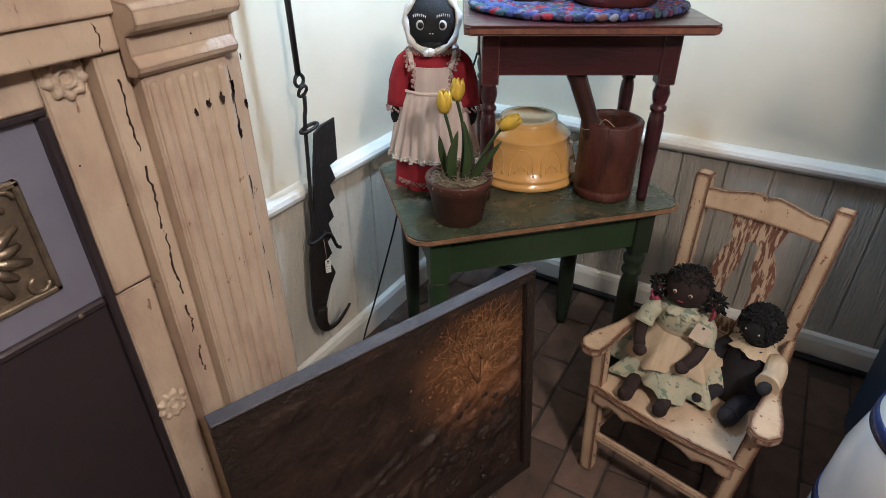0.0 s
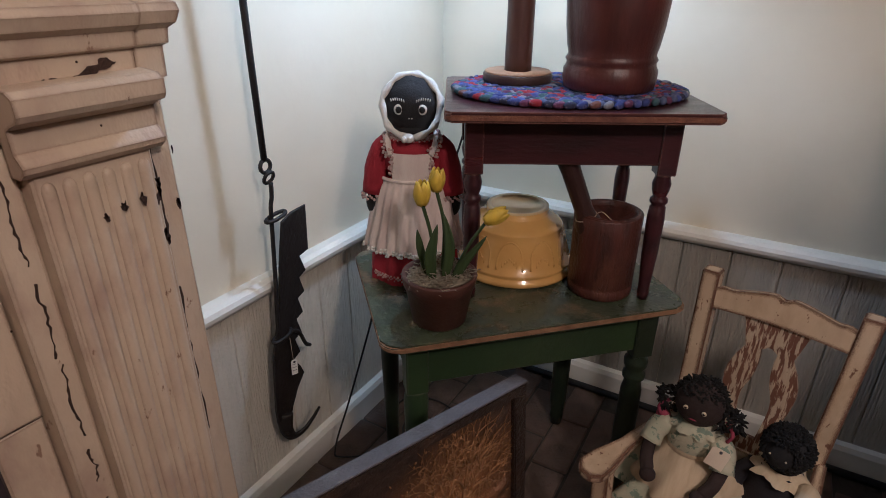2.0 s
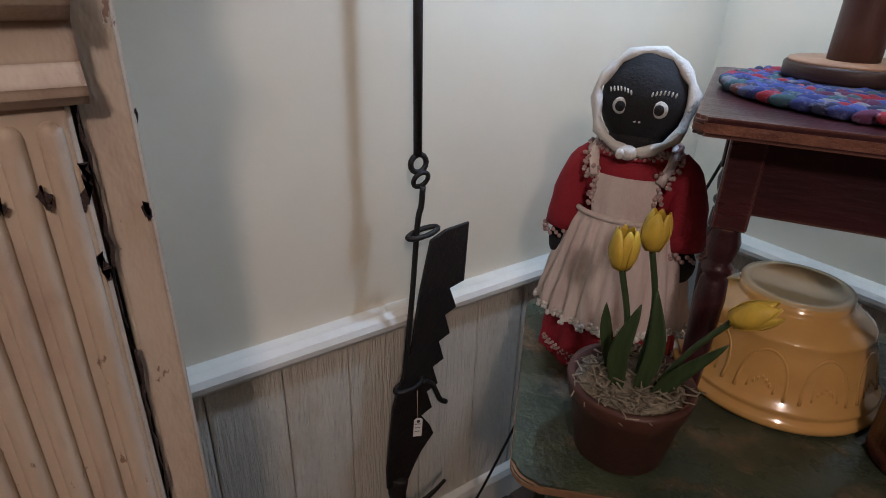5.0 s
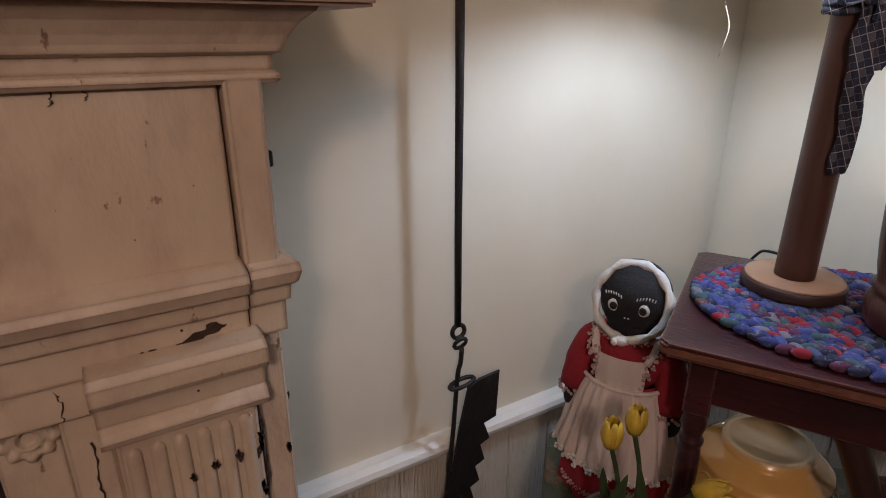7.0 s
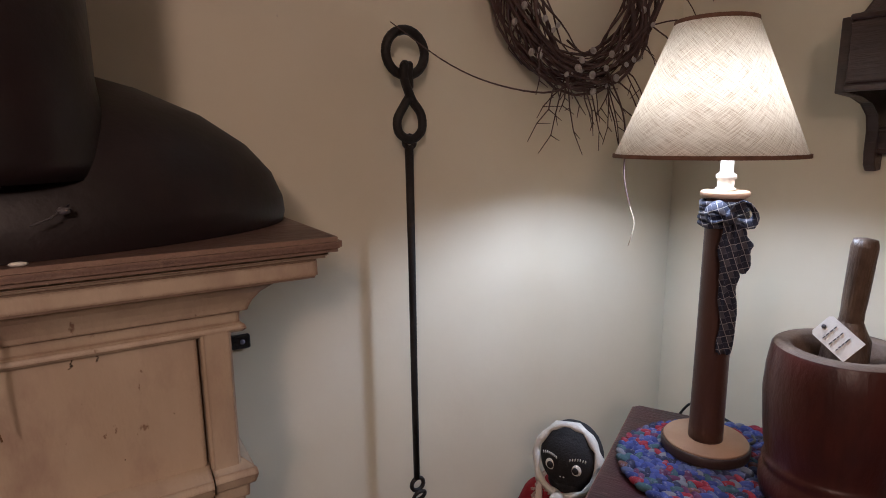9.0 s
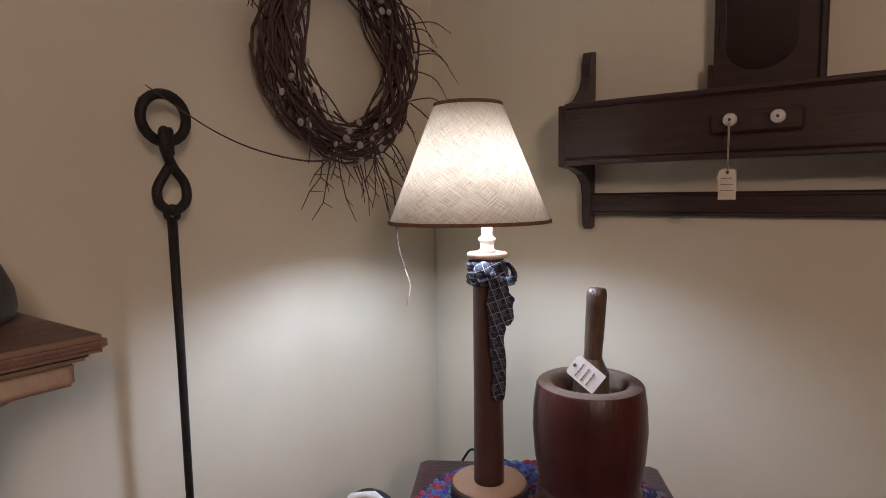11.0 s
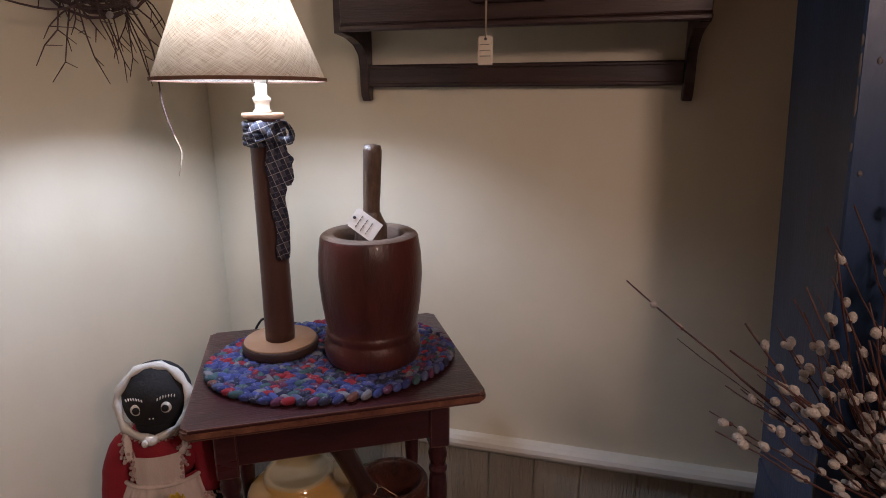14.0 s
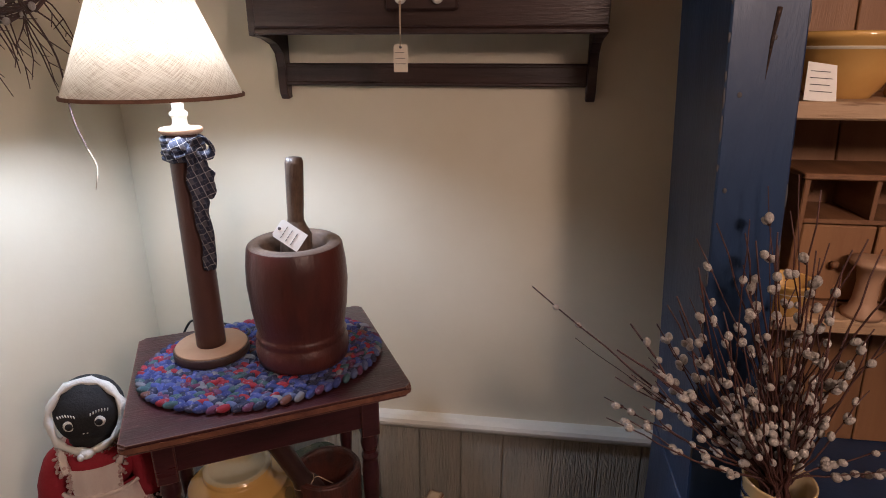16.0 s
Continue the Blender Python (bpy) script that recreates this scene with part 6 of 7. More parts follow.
part("hanging_twig", tube(curve([(0.04, 0.05, -0.19), (0.13, 0.007, -0.295), (0.19, -0.053, -0.405), (0.215, -0.061, -0.465)], 18), [0.0022 - 0.0012 * i / 17 for i in range(18)], 6), WREATHTWIG, wr)
part("bare_twig_end", tube(curve([(0.215, -0.061, -0.465), (0.225, -0.058, -0.495), (0.226, -0.065, -0.520), (0.217, -0.063, -0.543)], 10), [0.0011] * 9 + [0.0006], 6), STRING, wr, "pale stripped end of a hanging twig")
for k in range(46):
    a = rw.uniform(0, 6.283) if k % 3 else rw.uniform(-2.8, -0.6)
    r = rw.uniform(0.15, 0.24)
    bm = bmesh.new()
    s = rw.uniform(0.0045, 0.0075)
    add_ball(bm, (rw.uniform(0.025, 0.055), r * math.cos(a), r * math.sin(a)), (s, s, s * 1.25), 0, pose(0, 0, 0, rw.uniform(-50, 50), 0, 0), 10, 7)
    part("catkin", bm, CATKIN, wr)

# ---- towel shelf on the north wall ----
sh = thing("dark_towel_shelf", (0.003, 0, 0.005), "dark stained wooden wall shelf with towel rail", "shelf")
BX0, BX1 = -0.521, 0.236
part("front_board", box((BX0, 1.745, 1.722), (BX1, 1.765, 1.836), 0.002), SHELFDARK, sh)
for z0, z1, d in ((1.710, 1.722, 0.006), (1.722, 1.728, 0.003), (1.832, 1.843, 0.006), (1.826, 1.832, 0.003)):
    part("bead", box((BX0 - 0.001, 1.745 - d, z0), (BX1 + 0.001, 1.765, z1), 0.003), SHELFDARK, sh)
part("shelf_board", box((BX0 + 0.005, 1.765, 1.730), (BX1 - 0.005, NY - 0.002, 1.745), 0.002), SHELFDARK, sh)
for x0, tall in ((-0.548, 0.0), (0.217, 0.14)):
    pts = [(1.9435, 1.562), (1.924, 1.560), (1.914, 1.572), (1.910, 1.60), (1.914, 1.640), (1.905, 1.672), (1.875, 1.694), (1.83, 1.704), (1.768, 1.709), (1.768, 1.843), (1.80, 1.848),
           (1.85, 1.862), (1.890, 1.895), (1.905, 1.925), (1.900, 1.955), (1.912, 1.985 + tall), (1.9435, 1.992 + tall)]
    part("bracket", plate([(y - 1.9, z) for y, z in pts], 0.022, pose(x0 + 0.022, 1.9, 0, 0, 0, 90), 0.002), SHELFDARK, sh)
part("towel_rail", box((-0.530, 1.918, 1.594), (0.217, 1.938, 1.648), 0.003), SHELFDARK, sh)
for z in (1.600, 1.642):
    part("rail_bead", box((-0.529, 1.914, z - 0.004), (0.216, 1.92, z + 0.004), 0.002), SHELFDARK, sh)
part("knob_plaque", box((-0.226, 1.733, 1.756), (-0.072, 1.7445, 1.797), 0.005), SHELFDARK, sh)
for x in (-0.190, -0.113):
    kn = part("knob", lathe([(0.0, 0.0), (0.0045, 0.0), (0.0045, 0.004), (0.011, 0.006), (0.0125, 0.010), (0.010, 0.014), (0.003, 0.0155), (0.0, 0.015)], 24, pose(x, 1.733, 1.780, 90, 0, 0)), PORCELAIN, sh, "white porcelain knob")
    part("knob_screw", lathe([(0.0, 0.0), (0.0028, 0.0), (0.0026, 0.0022), (0.0, 0.0026)], 10, pose(x, 1.7185, 1.780, 90, 0, 0)), INK, kn)
# arched mirror panel above the board
bm = bmesh.new()
ya, yb = 1.895, 1.915
hole = []
XC, HW, ZB, ZT = -0.165, 0.066, 1.895, 2.30
for k in range(41):
    a = math.pi + math.pi * k / 40
    hole.append((XC + HW * math.cos(a), ZB + 0.055 + 0.055 * math.sin(a)))
outl = [(XC - HW, ZT)] + hole + [(XC + HW, ZT), (-0.062, ZT), (-0.062, 1.843), (-0.252, 1.843), (-0.252, ZT)]
add_plate(bm, outl, yb - ya, pose(0, ya, 0))
part("mirror_frame", bm, SHELFDARK, sh)
part("frame_foot", box((-0.262, 1.890, 1.843), (-0.252, 1.918, 1.915), 0.002), SHELFDARK, sh)
part("frame_edge", box((-0.0625, 1.885, 1.843), (-0.050, 1.92, ZT), 0.003), SHELFDARK, sh)
part("frame_edge", box((-0.246, 1.888, 1.95), (-0.240, 1.896, ZT), 0.002), SHELFDARK, sh)
MIRROR, mn, ml, mb = node_material("old_dark_mirror")
mb.inputs["Base Color"].default_value, mb.inputs["Metallic"].default_value, mb.inputs["Roughness"].default_value = (0.10, 0.08, 0.09, 1), 1.0, 0.08
part("mirror_glass", box((XC - HW - 0.006, 1.905, 1.885), (XC + HW + 0.006, 1.909, ZT), 0), MIRROR, sh, "dark old mirror glass")
hang_tag("shelf_tag", (-0.187, 1.716, 1.695), 0.030, 0.056, 0, 0, "tan paper tag hanging from a porcelain knob", -2, PAPER)
tg = thing("string_loop", (0.003, 0, 0.005), "thin tan string looped over a porcelain knob", "string")
bm = bmesh.new()
add_tube(bm, [(-0.1912, 1.7175, 1.774), (-0.1908, 1.716, 1.73), (-0.1905, 1.7155, 1.684)], 0.0009, 5)
add_tube(bm, [(-0.1888, 1.7175, 1.774), (-0.1893, 1.716, 1.73), (-0.1895, 1.7155, 1.684)], 0.0009, 5)
part("cord_loop", bm, STRING, tg)

# ---- blue open cupboard ----
cb = thing("blue_cupboard", (0, 0, 0), "dark blue painted open cupboard with pine shelves inside", "cupboard")
CX0, CX1, CY0, CY1, CBK, CZ, CTOP = 0.414, 1.50, 1.385, 1.115, 1.685, 0.850, 2.20
part("side_panel", box((CX0, CY0 + 0.022, CZ), (CX0 + 0.022, CBK, CTOP), 0.002), BLUE, cb)
part("side_panel", box((CX1 - 0.022, CY0 + 0.022, CZ), (CX1, CBK, CTOP), 0.002), BLUE, cb)
part("stile", box((CX0 - 0.002, CY0, CZ), (CX0 + 0.104, CY0 + 0.021, CTOP), 0.003), BLUE, cb)
part("stile", box((CX1 - 0.104, CY0, CZ), (CX1 + 0.002, CY0 + 0.021, CTOP), 0.003), BLUE, cb)
part("top_board", box((CX0 - 0.01, CY0 - 0.01, CTOP), (CX1 + 0.01, CBK, CTOP + 0.022), 0.003), BLUE, cb)
part("counter", box((CX0 - 0.002, CY1 - 0.012, CZ - 0.024), (CX1 + 0.002, CBK, CZ - 0.0005), 0.003), BLUE, cb)
part("base_side", box((CX0, CY1 + 0.02, 0), (CX0 + 0.022, CBK, CZ - 0.024), 0.002), BLUE, cb)
part("base_side", box((CX1 - 0.022, CY1 + 0.02, 0), (CX1, CBK, CZ - 0.024), 0.002), BLUE, cb)
part("base_front", box((CX0, CY1, 0), (CX1, CY1 + 0.02, CZ - 0.024), 0.002), BLUE, cb)
for k in range(2):
    x0 = CX0 + 0.07 + k * 0.51
    d = part("door", box((x0, CY1 - 0.012, 0.10), (x0 + 0.48, CY1 - 0.0005, 0.78), 0.003), BLUE, cb)
    part("door_knob", lathe([(0.0, 0.0), (0.008, 0.0), (0.008, 0.010), (0.016, 0.018), (0.014, 0.028), (0.0, 0.031)], 20, pose(x0 + (0.44 if k == 0 else 0.04), CY1 - 0.012, 0.46, 90, 0, 0)), BOXWOOD, d)
x = CX0 + 0.022
rc = random.Random(6)
while x < CX1 - 0.03:
    w = min(rc.uniform(0.10, 0.15), CX1 - 0.023 - x)
    part("back_plank", box((x + 0.0015, CBK - 0.014, CZ), (x + w - 0.0015, CBK - 0.002, CTOP), 0.002), PINE, cb)
    x += w
for z0, z1 in ((1.583, 1.610), (1.232, 1.257), (1.93, 1.955)):
    part("shelf", box((CX0 + 0.0225, CY0 + 0.024, z0), (CX1 - 0.0225, CBK - 0.0145, z1), 0.003), PINESHELF, cb)
crk = tube(curve([(0.476, CY0 + 0.0005, 1.74), (0.471, CY0 + 0.0005, 1.70), (0.4685, CY0 + 0.0005, 1.665), (0.467, CY0 + 0.0005, 1.64)], 12), [0.004, 0.0038, 0.0035, 0.003, 0.003, 0.0026, 0.002, 0.0018, 0.0015, 0.001, 0.0008, 0.0005], 6)
part("crack", crk, CHIP, cb, "dark split in the painted wood")
EDGEWEAR = surface("rubbed_edge_blue", (0.10, 0.09, 0.085), (0.06, 0.06, 0.075), 0.6, 60.0, 200.0, 0.3)
rc2 = random.Random(12)
for k in range(26):
    z = rc2.uniform(0.9, 2.1)
    xx = CX0 - 0.0015 if k % 2 else CX0 + 0.1025
    bm = bmesh.new()
    add_ball(bm, (xx, CY0 + 0.0015, z), (0.0022, 0.0022, rc2.uniform(0.004, 0.03)), 0, None, 6, 6)
    part("rubbed_spot", bm, EDGEWEAR, cb, "paint rubbed off the edge")
for dx, z in ((0.012, 1.476), (0.06, 1.70), (0.02, 1.62)):
    bm = bmesh.new()
    add_ball(bm, (CX0 + dx, CY0, z), (0.0035, 0.001, 0.0045), 0, None, 8, 6)
    part("paint_spot", bm, EDGEWEAR, cb)

# the old frame has racked: its upper part leans to the west
for ob in cb.children:
    for v in ob.data.vertices:
        if v.co.z > CZ:
            v.co.x -= 0.058 * (v.co.z - CZ)

# things in the cupboard


def banded_bowl(name, place, r, h, label, bands, material=YELLOWWARE):
    t = thing(name, place, label, "bowl")
    part("body", lathe([(0.0, 0.0), (r * 0.48, 0.0), (r * 0.5, h * 0.06), (r * 0.56, h * 0.12), (r * 0.76, h * 0.45), (r * 0.94, h * 0.86), (r * 1.02, h * 0.90), (r * 1.03, h * 0.97), (r, h), (r * 0.93, h * 0.97), (r * 0.68, h * 0.4), (r * 0.4, h * 0.12), (0.0, h * 0.1)], 44), material, t)
    for zz in bands:
        rr = r * (0.56 + (0.38) * (zz - 0.12) / 0.74) * 1.012
        part("glaze_band", lathe([(rr, h * zz), (rr + r * 0.018, h * (zz + 0.03)), (rr + r * 0.02, h * (zz + 0.05)), (rr, h * (zz + 0.055))], 44), BANDWHITE, t, "white glaze band")
    return t


banded_bowl("banded_mixing_bowl", (0.585, 1.520, 1.610), 0.100, 0.100, "yellow pottery mixing bowl with white bands", (0.5, 0.62, 0.74))
bw2 = thing("yellow_pottery_bowl", (0.735, 1.505, 1.610), "plain yellow pottery bowl turned over on the shelf", "bowl")
part("body", lathe([(0.075, 0.0), (0.078, 0.006), (0.076, 0.03), (0.062, 0.048), (0.04, 0.054), (0.0, 0.055)], 40), YELLOWWARE, bw2)
note = new("note_card")
tagged(note, "white handwritten note card leaning on the shelf edge", "card")
note.matrix_world = pose(0.512, 1.4125, 1.6105, 0, 0, 0) @ pose(0, 0, 0, -18, 4, 8)
part("card", plate([(-0.024, 0), (0.026, 0), (0.024, 0.055), (-0.020, 0.058)], 0.0012), WHITEPAPER, note)
bm = bmesh.new()
for k in range(4):
    flat_line(bm, -0.016, 0.014 + 0.004 * (k % 2), 0.044 - k * 0.010, -0.0003, 0.0009)
part("writing", bm, INK, note)
sb = thing("spice_box", (0, 0, 1.257), "small brown wooden spice box with open pigeonholes", "box")
part("side", box((0.540, 1.465, 0), (0.550, 1.6, 0.225), 0.002), BOXWOOD, sb)
part("side", box((0.790, 1.465, 0), (0.800, 1.6, 0.225), 0.002), BOXWOOD, sb)
part("top", box((0.536, 1.460, 0.225), (0.804, 1.6, 0.235), 0.002), BOXWOOD, sb)
part("bottom", box((0.550, 1.465, 0), (0.790, 1.6, 0.010), 0.002), BOXWOOD, sb)
part("back", box((0.550, 1.592, 0.010), (0.790, 1.6, 0.225), 0.001), BOXWOOD, sb)
part("divider", box((0.550, 1.466, 0.150), (0.790, 1.592, 0.158), 0.001), BOXWOOD, sb)
part("divider", box((0.650, 1.466, 0.158), (0.658, 1.592, 0.225), 0.001), BOXWOOD, sb)
for k in range(2):
    dr = part("drawer", box((0.552 + k * 0.12, 1.468, 0.013), (0.668 + k * 0.12, 1.590, 0.147), 0.002), PINE, sb)
    part("drawer_knob", lathe([(0.0, 0.0), (0.004, 0.0), (0.004, 0.005), (0.008, 0.010), (0.0, 0.014)], 14, pose(0.61 + k * 0.12, 1.468, 0.08, 90, 0, 0)), BOXWOOD, dr)
banded_bowl("small_banded_bowl", (0.528, 1.432, 1.257), 0.044, 0.062, "small yellow pottery bowl with white bands", (0.55, 0.7))
cs = thing("wooden_spool", (0.655, 1.435, 1.257), "pale turned wooden spool stand", "spool")
part("turning", lathe([(0.0, 0.0), (0.030, 0.0), (0.031, 0.008), (0.022, 0.014), (0.018, 0.03), (0.017, 0.06), (0.021, 0.085), (0.034, 0.092), (0.035, 0.10), (0.020, 0.104), (0.0, 0.102)], 28), SPOOLPALE, cs)
jar = thing("dark_jar", (0.735, 1.44, 1.257), "small dark glazed jar", "jar")
part("body", lathe([(0.0, 0.0), (0.028, 0.0), (0.033, 0.02), (0.034, 0.07), (0.026, 0.085), (0.028, 0.095), (0.022, 0.096), (0.0, 0.09)], 28), BANDBLUE, jar)

dish = thing("yellow_pottery_dish", (0.690, 1.255, CZ), "wide shallow yellow pottery dish full of dark objects", "dish")
part("body", lathe([(0.0, 0.0), (0.085, 0.0), (0.09, 0.004), (0.125, 0.034), (0.132, 0.044), (0.130, 0.050), (0.122, 0.046), (0.088, 0.012), (0.0, 0.010)], 56), YELLOWWARE, dish)
GOURD = surface("dark_gourd_skin", (0.055, 0.035, 0.022), (0.03, 0.02, 0.014), 0.5, 10.0, 90.0, 0.2)
for k, (dx, dy, dz, r) in enumerate(((-0.058, 0.0, 0.064, 0.048), (0.0, 0.062, 0.062, 0.046), (0.062, 0.018, 0.060, 0.044))):
    b = thing("dark_ball", (0.690 + dx, 1.255 + dy, CZ + dz), "dark brown round wooden ball in the dish", "ball", group="balls in the dish")
    bm = bmesh.new()
    add_ball(bm, (0, 0, 0), (r, r, r * 0.97), 0, None, 24, 16)
    part("body", bm, GOURD, b)
mesh_t = thing("iron_sieve", (0.710, 1.175, CZ + 0.05), "dark iron wire sieve lying in the dish", "sieve")
bm = bmesh.new()
for k in range(9):
    add_tube(bm, [(-0.035 + 0.009 * k, -0.02, 0), (-0.035 + 0.009 * k, 0.03, 0.012)], 0.0013, 5)
    if k < 6:
        add_tube(bm, [(-0.038, -0.02 + 0.01 * k, 0.0024 * k), (0.040, -0.02 + 0.01 * k, 0.0024 * k)], 0.0013, 5)
add_tube(bm, [(-0.038, -0.022, 0), (0.04, -0.022, 0), (0.04, 0.032, 0.013), (-0.038, 0.032, 0.013)], 0.003, 6, 0, 1, True)
part("wires", bm, IRON, mesh_t)
brush = thing("small_brush", (0.645, 1.165, CZ + 0.048), "small pale wooden brush lying in the dish", "brush", 70)
bm = bmesh.new()
add_ball(bm, (0, 0, 0), (0.022, 0.014, 0.012), 0, None, 16, 10)
part("handle", bm, SPOOLPALE, brush)
for k in range(8):
    part("bristle", tube([(0.012, -0.010 + 0.003 * k, 0.0), (0.032, -0.012 + 0.0035 * k, 0.001)], 0.0012, 5), PAPER, brush)

# ---- jug of pussy willow ----
JX, JY = 0.502, 1.270
jug = thing("banded_jug", (JX, JY, CZ), "cream yellow pottery jug with dark blue bands", "jug", 0)
jug.scale = (0.96, 0.96, 1.20)
jp = [(0.0, 0.0), (0.049, 0.0), (0.052, 0.004), (0.0525, 0.02), (0.051, 0.06), (0.050, 0.11), (0.053, 0.145), (0.056, 0.156), (0.0555, 0.160), (0.052, 0.159), (0.047, 0.145), (0.045, 0.10), (0.046, 0.02), (0.0, 0.012)]
part("body", lathe(jp, 48), JUGGLAZE, jug)
for zz, rr in ((0.018, 0.0527), (0.030, 0.0525), (0.122, 0.0513), (0.135, 0.0525)):
    part("glaze_band", lathe([(rr - 0.002, zz - 0.003), (rr + 0.0008, zz - 0.003), (rr + 0.0008, zz + 0.003), (rr - 0.002, zz + 0.003)], 48), BANDBLUE, jug, "dark blue glaze band")
ha = math.radians(-150)
hp = [(0.047, 0.128), (0.070, 0.138), (0.083, 0.118), (0.082, 0.080), (0.070, 0.045), (0.050, 0.028)]
part("handle", tube(curve([(r * math.cos(ha), r * math.sin(ha), z) for r, z in hp], 20), 0.0085, 10, 0.75), JUGGLAZE, jug)

wl = thing("pussy_willow_branches", (JX, JY, CZ + 0.13), "bunch of brown pussy willow branches with grey catkins", "branches")
rp = random.Random(17)


def willow(end, r0, seed, catkins, start=None):
    rs = random.Random(seed)
    a = rs.uniform(0, 6.283)
    p0 = Vector(start or (0.028 * math.cos(a), 0.028 * math.sin(a), 0.0))
    e = Vector(end)
    mid = p0 * 0.5 + e * 0.5 + Vector((rs.uniform(-0.02, 0.02), rs.uniform(-0.02, 0.02), rs.uniform(0.0, 0.03)))
    neck = Vector((p0.x * 0.4 + e.x * 0.08, p0.y * 0.4 + e.y * 0.08, 0.06))
    neck.x, neck.y = max(min(neck.x, 0.034), -0.034), max(min(neck.y, 0.034), -0.034)
    line = curve([p0, neck, mid, e], 16)
    line = [p + Vector((rs.uniform(-1, 1), rs.uniform(-1, 1), 0)) * (0.0030 if 3 < i < 15 else 0) for i, p in enumerate(line)]
    bm = bmesh.new()
    add_tube(bm, line, [r0 * (1 - 0.62 * i / 15) for i in range(16)], 5, 0)
    for k in range(catkins):
        i = rs.randint(8, 14)
        d = (line[min(i + 1, 15)] - line[i - 1]).normalized()
        o = Vector((rs.uniform(-1, 1), rs.uniform(-1, 1), rs.uniform(-0.3, 0.6))).normalized()
        s = rs.uniform(0.0052, 0.0078)
        q = line[i] + o * (s * 0.9)
        rot = (d + o * 0.6).to_track_quat("Z", "Y").to_matrix().to_4x4()
        add_ball(bm, q, (s * 0.9, s * 0.9, s * rs.uniform(1.0, 1.35)), 1, rot, 8, 6)
        add_ball(bm, line[i] + o * r0 * 0.6 - d * s * 0.6, (s * 0.45, s * 0.45, s * 0.6), 0, rot, 6, 4)
    part("branch", bm, [TWIG, CATKIN], wl)


for k in range(62):
    t = rp.random()
    dx = -0.220 + 0.30 * t + rp.uniform(-0.02, 0.02)
    h = rp.uniform(0.16, 0.45) * (1 - 0.45 * abs(dx + 0.055) / 0.25) + 0.10
    dy = rp.uniform(-0.10, 0.09)
    willow((dx, dy, h), rp.uniform(0.0019, 0.0031), 100 + k, rp.randint(3, 6))
for k in range(30):
    willow((rp.uniform(-0.12, 0.07), rp.uniform(-0.06, 0.05), rp.uniform(0.20, 0.33)), rp.uniform(0.0019, 0.0029), 400 + k, rp.randint(0, 2))
willow((-0.400, 0.085, 0.332), 0.0030, 301, 2)
willow((-0.33, 0.03, 0.27), 0.0016, 302, 3)
willow((-0.275, -0.03, 0.285), 0.0036, 303, 9)
willow((-0.25, 0.02, 0.305), 0.0036, 307, 8)
willow((-0.225, -0.05, 0.26), 0.0034, 308, 8)
for k in range(9):
    willow((rp.uniform(-0.285, -0.20), rp.uniform(-0.05, 0.05), rp.uniform(0.15, 0.31)), rp.uniform(0.0018, 0.0027), 500 + k, rp.randint(4, 7))
willow((0.20, -0.05, 0.20), 0.0022, 304, 9)
willow((0.26, -0.06, 0.17), 0.0020, 305, 8)
willow((0.22, -0.02, 0.14), 0.0018, 306, 6)

# ---- enamel crock by the cupboard ----
cr = thing("enamel_churn", (0.392, 1.000, 0.0), "white enamel churn with dark blue bands on the floor", "churn")
cr.scale = (1.15, 1.15, 1.48)
part("body", lathe([(0.0, 0.0), (0.085, 0.0), (0.092, 0.01), (0.112, 0.10), (0.120, 0.22), (0.114, 0.33), (0.095, 0.41), (0.075, 0.44), (0.072, 0.46), (0.076, 0.465), (0.070, 0.466), (0.0, 0.45)], 56), ENAMEL, cr)
for zz, rr in ((0.255, 0.1185), (0.395, 0.0995)):
    part("band", lathe([(rr - 0.004, zz - 0.009), (rr + 0.0022, zz - 0.009), (rr + 0.0005, zz + 0.009), (rr - 0.006, zz + 0.009)], 56), NAVY, cr, "dark blue band")

# ---- cords ----
cd = new("lamp_cord")
tagged(cd, "thin black electric lamp cord hanging behind the tables", "cord")
pts = [(-0.520, 1.512, 1.084), (-0.515, 1.56, 1.083), (-0.57, 1.61, 1.068), (-0.675, 1.625, 1.070), (-0.71, 1.625, 1.05), (-0.735, 1.60, 0.97), (-0.75, 1.50, 0.80), (-0.775, 1.37, 0.69), (-0.805, 1.29, 0.62), (-0.845, 1.27, 0.45), (-0.90, 1.235, 0.22), (-0.935, 1.20, 0.06), (-0.93, 1.22, 0.006), (-0.80, 1.32, 0.006), (-0.66, 1.40, 0.006)]
part("cable", tube(curve(pts, 70), 0.0028, 7), CORD, cd)
for k in range(3):
    c2 = new("floor_cable")
    tagged(c2, "black cable lying in loops on the brick floor", "cable", "cables under the table")
    rk = random.Random(40 + k)
    pts, a = [], rk.uniform(0, 6)
    for i in range(12):
        a += rk.uniform(0.4, 0.9)
        pts.append((-0.74 + 0.12 * math.cos(a) + 0.025 * i * (1 if k else -0.3), 1.40 + 0.11 * math.sin(a) + 0.01 * i, 0.004 + 0.006 * k))
    part("cable", tube(curve(pts, 80), 0.0032, 7), CORD, c2)
strip_t = thing("power_strip", (-0.735, 1.44, 0.0), "white plastic power strip on the floor under the table", "power strip", 40)
part("housing", box((-0.10, -0.025, 0.0), (0.10, 0.025, 0.034), 0.006, None, 2), PLASTICWHITE, strip_t)
for k in range(4):
    part("outlet", lathe([(0.0, 0.034), (0.016, 0.034), (0.016, 0.0355), (0.0, 0.0355)], 20, pose(-0.072 + 0.048 * k, 0, 0)), INK, strip_t)

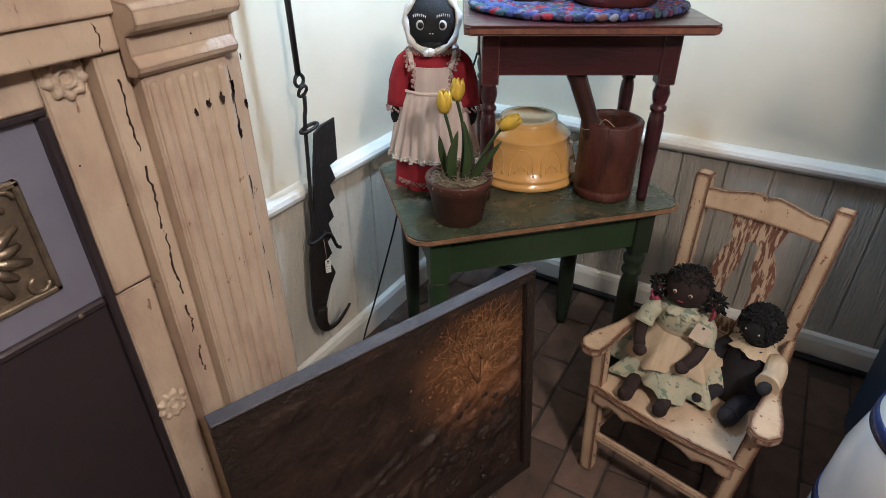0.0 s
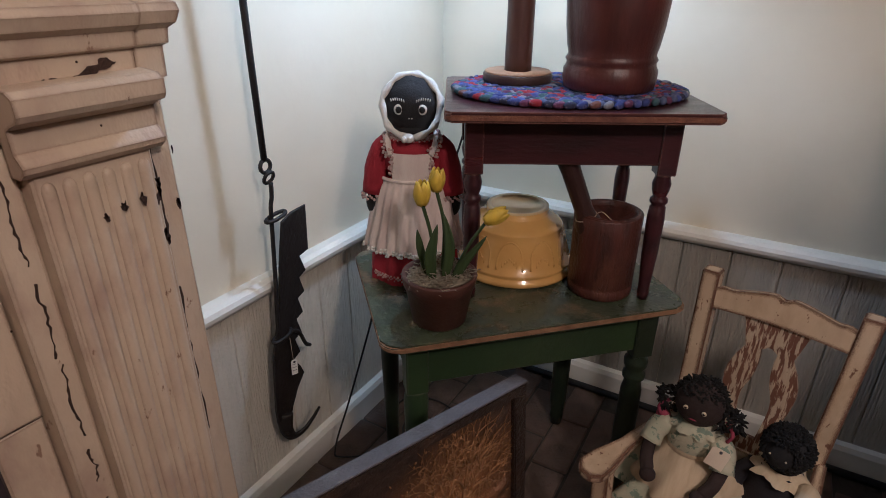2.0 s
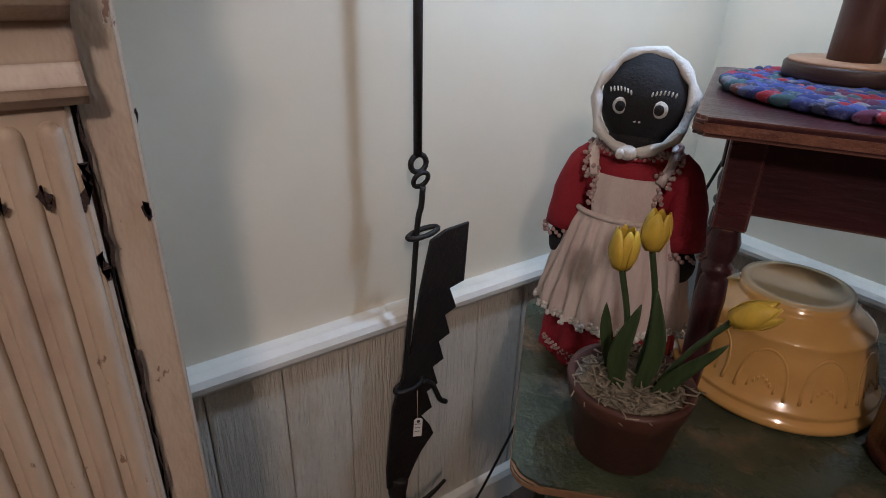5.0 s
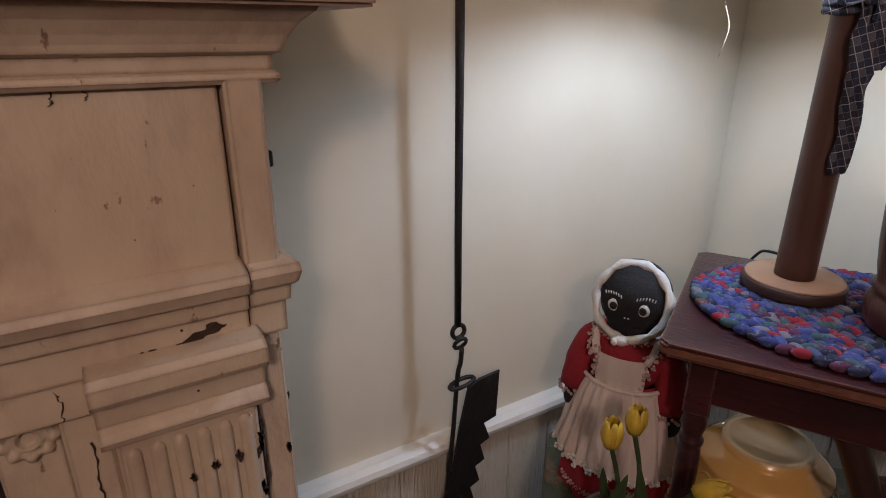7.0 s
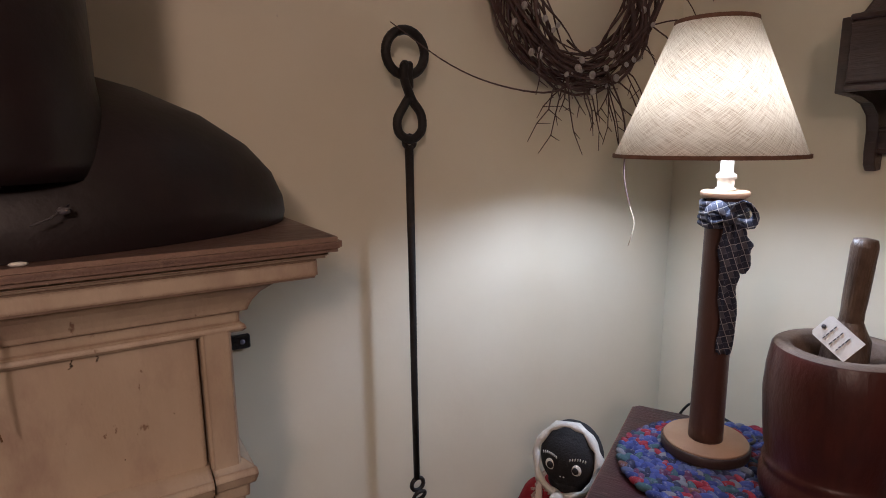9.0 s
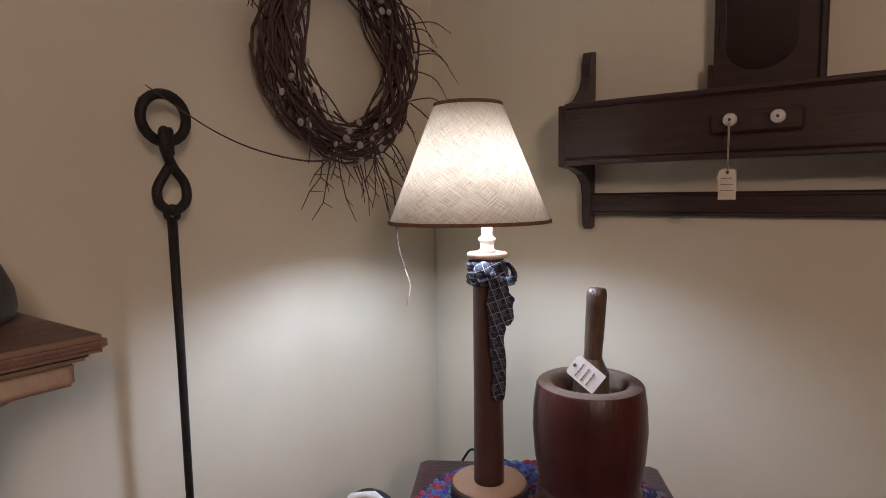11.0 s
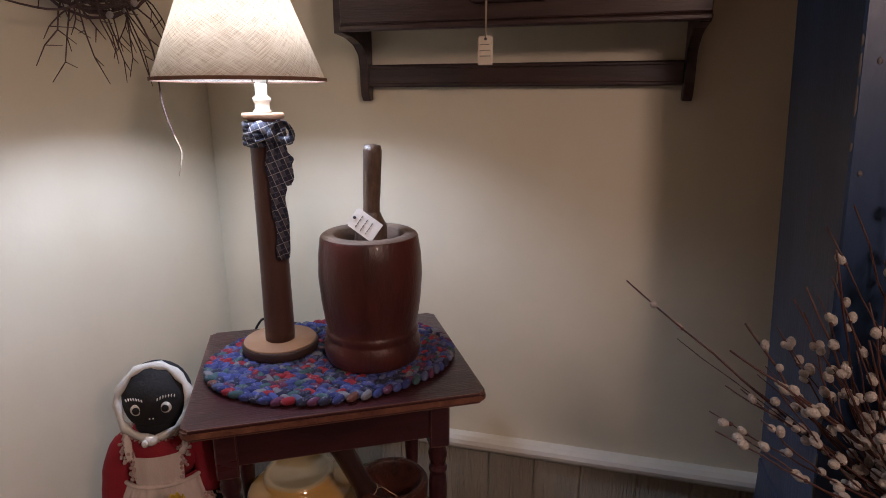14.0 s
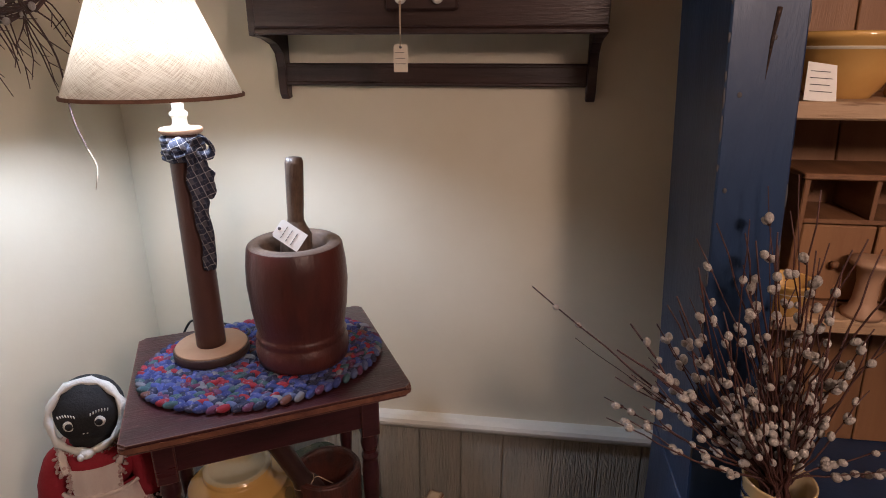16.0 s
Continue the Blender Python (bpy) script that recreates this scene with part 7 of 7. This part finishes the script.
# black tube standing in for the dark line of shade by the baseboard
pipe = new("floor_pipe")
tagged(pipe, "thin black strip standing in for shade along the baseboard", "pipe")
part("tube", tube([(-0.80, 1.893, 0.012), (0.0, 1.895, 0.012), (0.9, 1.894, 0.012)], 0.011, 10), CORD, pipe)

# ---- ceiling lamp that lights the room ----
cl = thing("ceiling_lamp", (0.85, 0.05, TOP - 0.10), "round frosted glass ceiling lamp, lit", "lamp")
part("glass_bowl", lathe([(0.0, -0.012), (0.10, 0.0), (0.16, 0.03), (0.18, 0.06)], 40), CEILGLOW, cl)
part("rim", lathe([(0.176, 0.058), (0.19, 0.06), (0.19, 0.0995), (0.176, 0.0995)], 40), BRONZE, cl)

# ---- boards of the wainscot ----
rk = random.Random(9)


def boards(wall, along, start, stop, fixed):
    at = start
    while at < stop - 0.02:
        w = min(rk.uniform(0.12, 0.155), stop - at)
        lo, hi = at + 0.001, at + w - 0.001
        d = rk.uniform(0.0, 0.0015)
        if along == "y":
            bm = box((fixed, lo, 0.0), (fixed + 0.011 + d, hi, RAILZ + 0.004), 0.0025)
        else:
            bm = box((lo, fixed - 0.011 - d, 0.0), (hi, fixed, RAILZ + 0.004), 0.0025)
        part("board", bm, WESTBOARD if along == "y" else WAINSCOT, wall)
        at += w


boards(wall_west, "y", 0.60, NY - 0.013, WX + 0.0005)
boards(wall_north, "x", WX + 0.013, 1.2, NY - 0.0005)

# ---- floor bricks ----
BW, BL_, GAP = 0.104, 0.212, 0.006
shapes = []
for k in range(6):
    bm = box((-BW / 2, -BL_ / 2, -0.02), (BW / 2, BL_ / 2, 0.0), 0.004)
    for v in bm.verts:
        v.co += Vector((rk.uniform(-1, 1), rk.uniform(-1, 1), rk.uniform(-0.6, 0.4))) * 0.0018
    me = bpy.data.meshes.new("brick")
    bmesh.ops.recalc_face_normals(bm, faces=bm.faces)
    bm.to_mesh(me)
    bm.free()
    me.materials.append(BRICK)
    shapes.append(me)
near, far = [], []
col = 0
x = WX + BW / 2 + 0.02
while x < 1.5:
    y = -0.9 + (BL_ + GAP) * (0.5 if col % 2 else 0.0)
    while y < NY:
        (near if (y > 0.75 and x < 0.75) else far).append((x, y))
        y += BL_ + GAP
    x += BW + GAP
    col += 1
for x, y in near:
    if y + BL_ / 2 > NY:
        continue
    ob = new("brick", rk.choice(shapes))
    ob.parent = floor
    ob.matrix_world = pose(x + rk.uniform(-0.0015, 0.0015), y + rk.uniform(-0.002, 0.002), rk.uniform(-0.0015, 0.0005), rk.uniform(-0.4, 0.4), rk.uniform(-0.4, 0.4), rk.uniform(-0.7, 0.7))
bm = bmesh.new()
for x, y in far:
    m = pose(x, y, rk.uniform(-0.0015, 0.0005))
    vs = [bm.verts.new(m @ Vector((sx * BW / 2, sy * BL_ / 2, zz))) for zz in (-0.015, 0.0) for sx, sy in ((-1, -1), (1, -1), (1, 1), (-1, 1))]
    bm.faces.new(vs[4:])
    for i in range(4):
        bm.faces.new((vs[i], vs[(i + 1) % 4], vs[4 + (i + 1) % 4], vs[4 + i]))
tagged(part("far_bricks", bm, BRICK, floor), "red-brown floor bricks", "", "", "stuff")
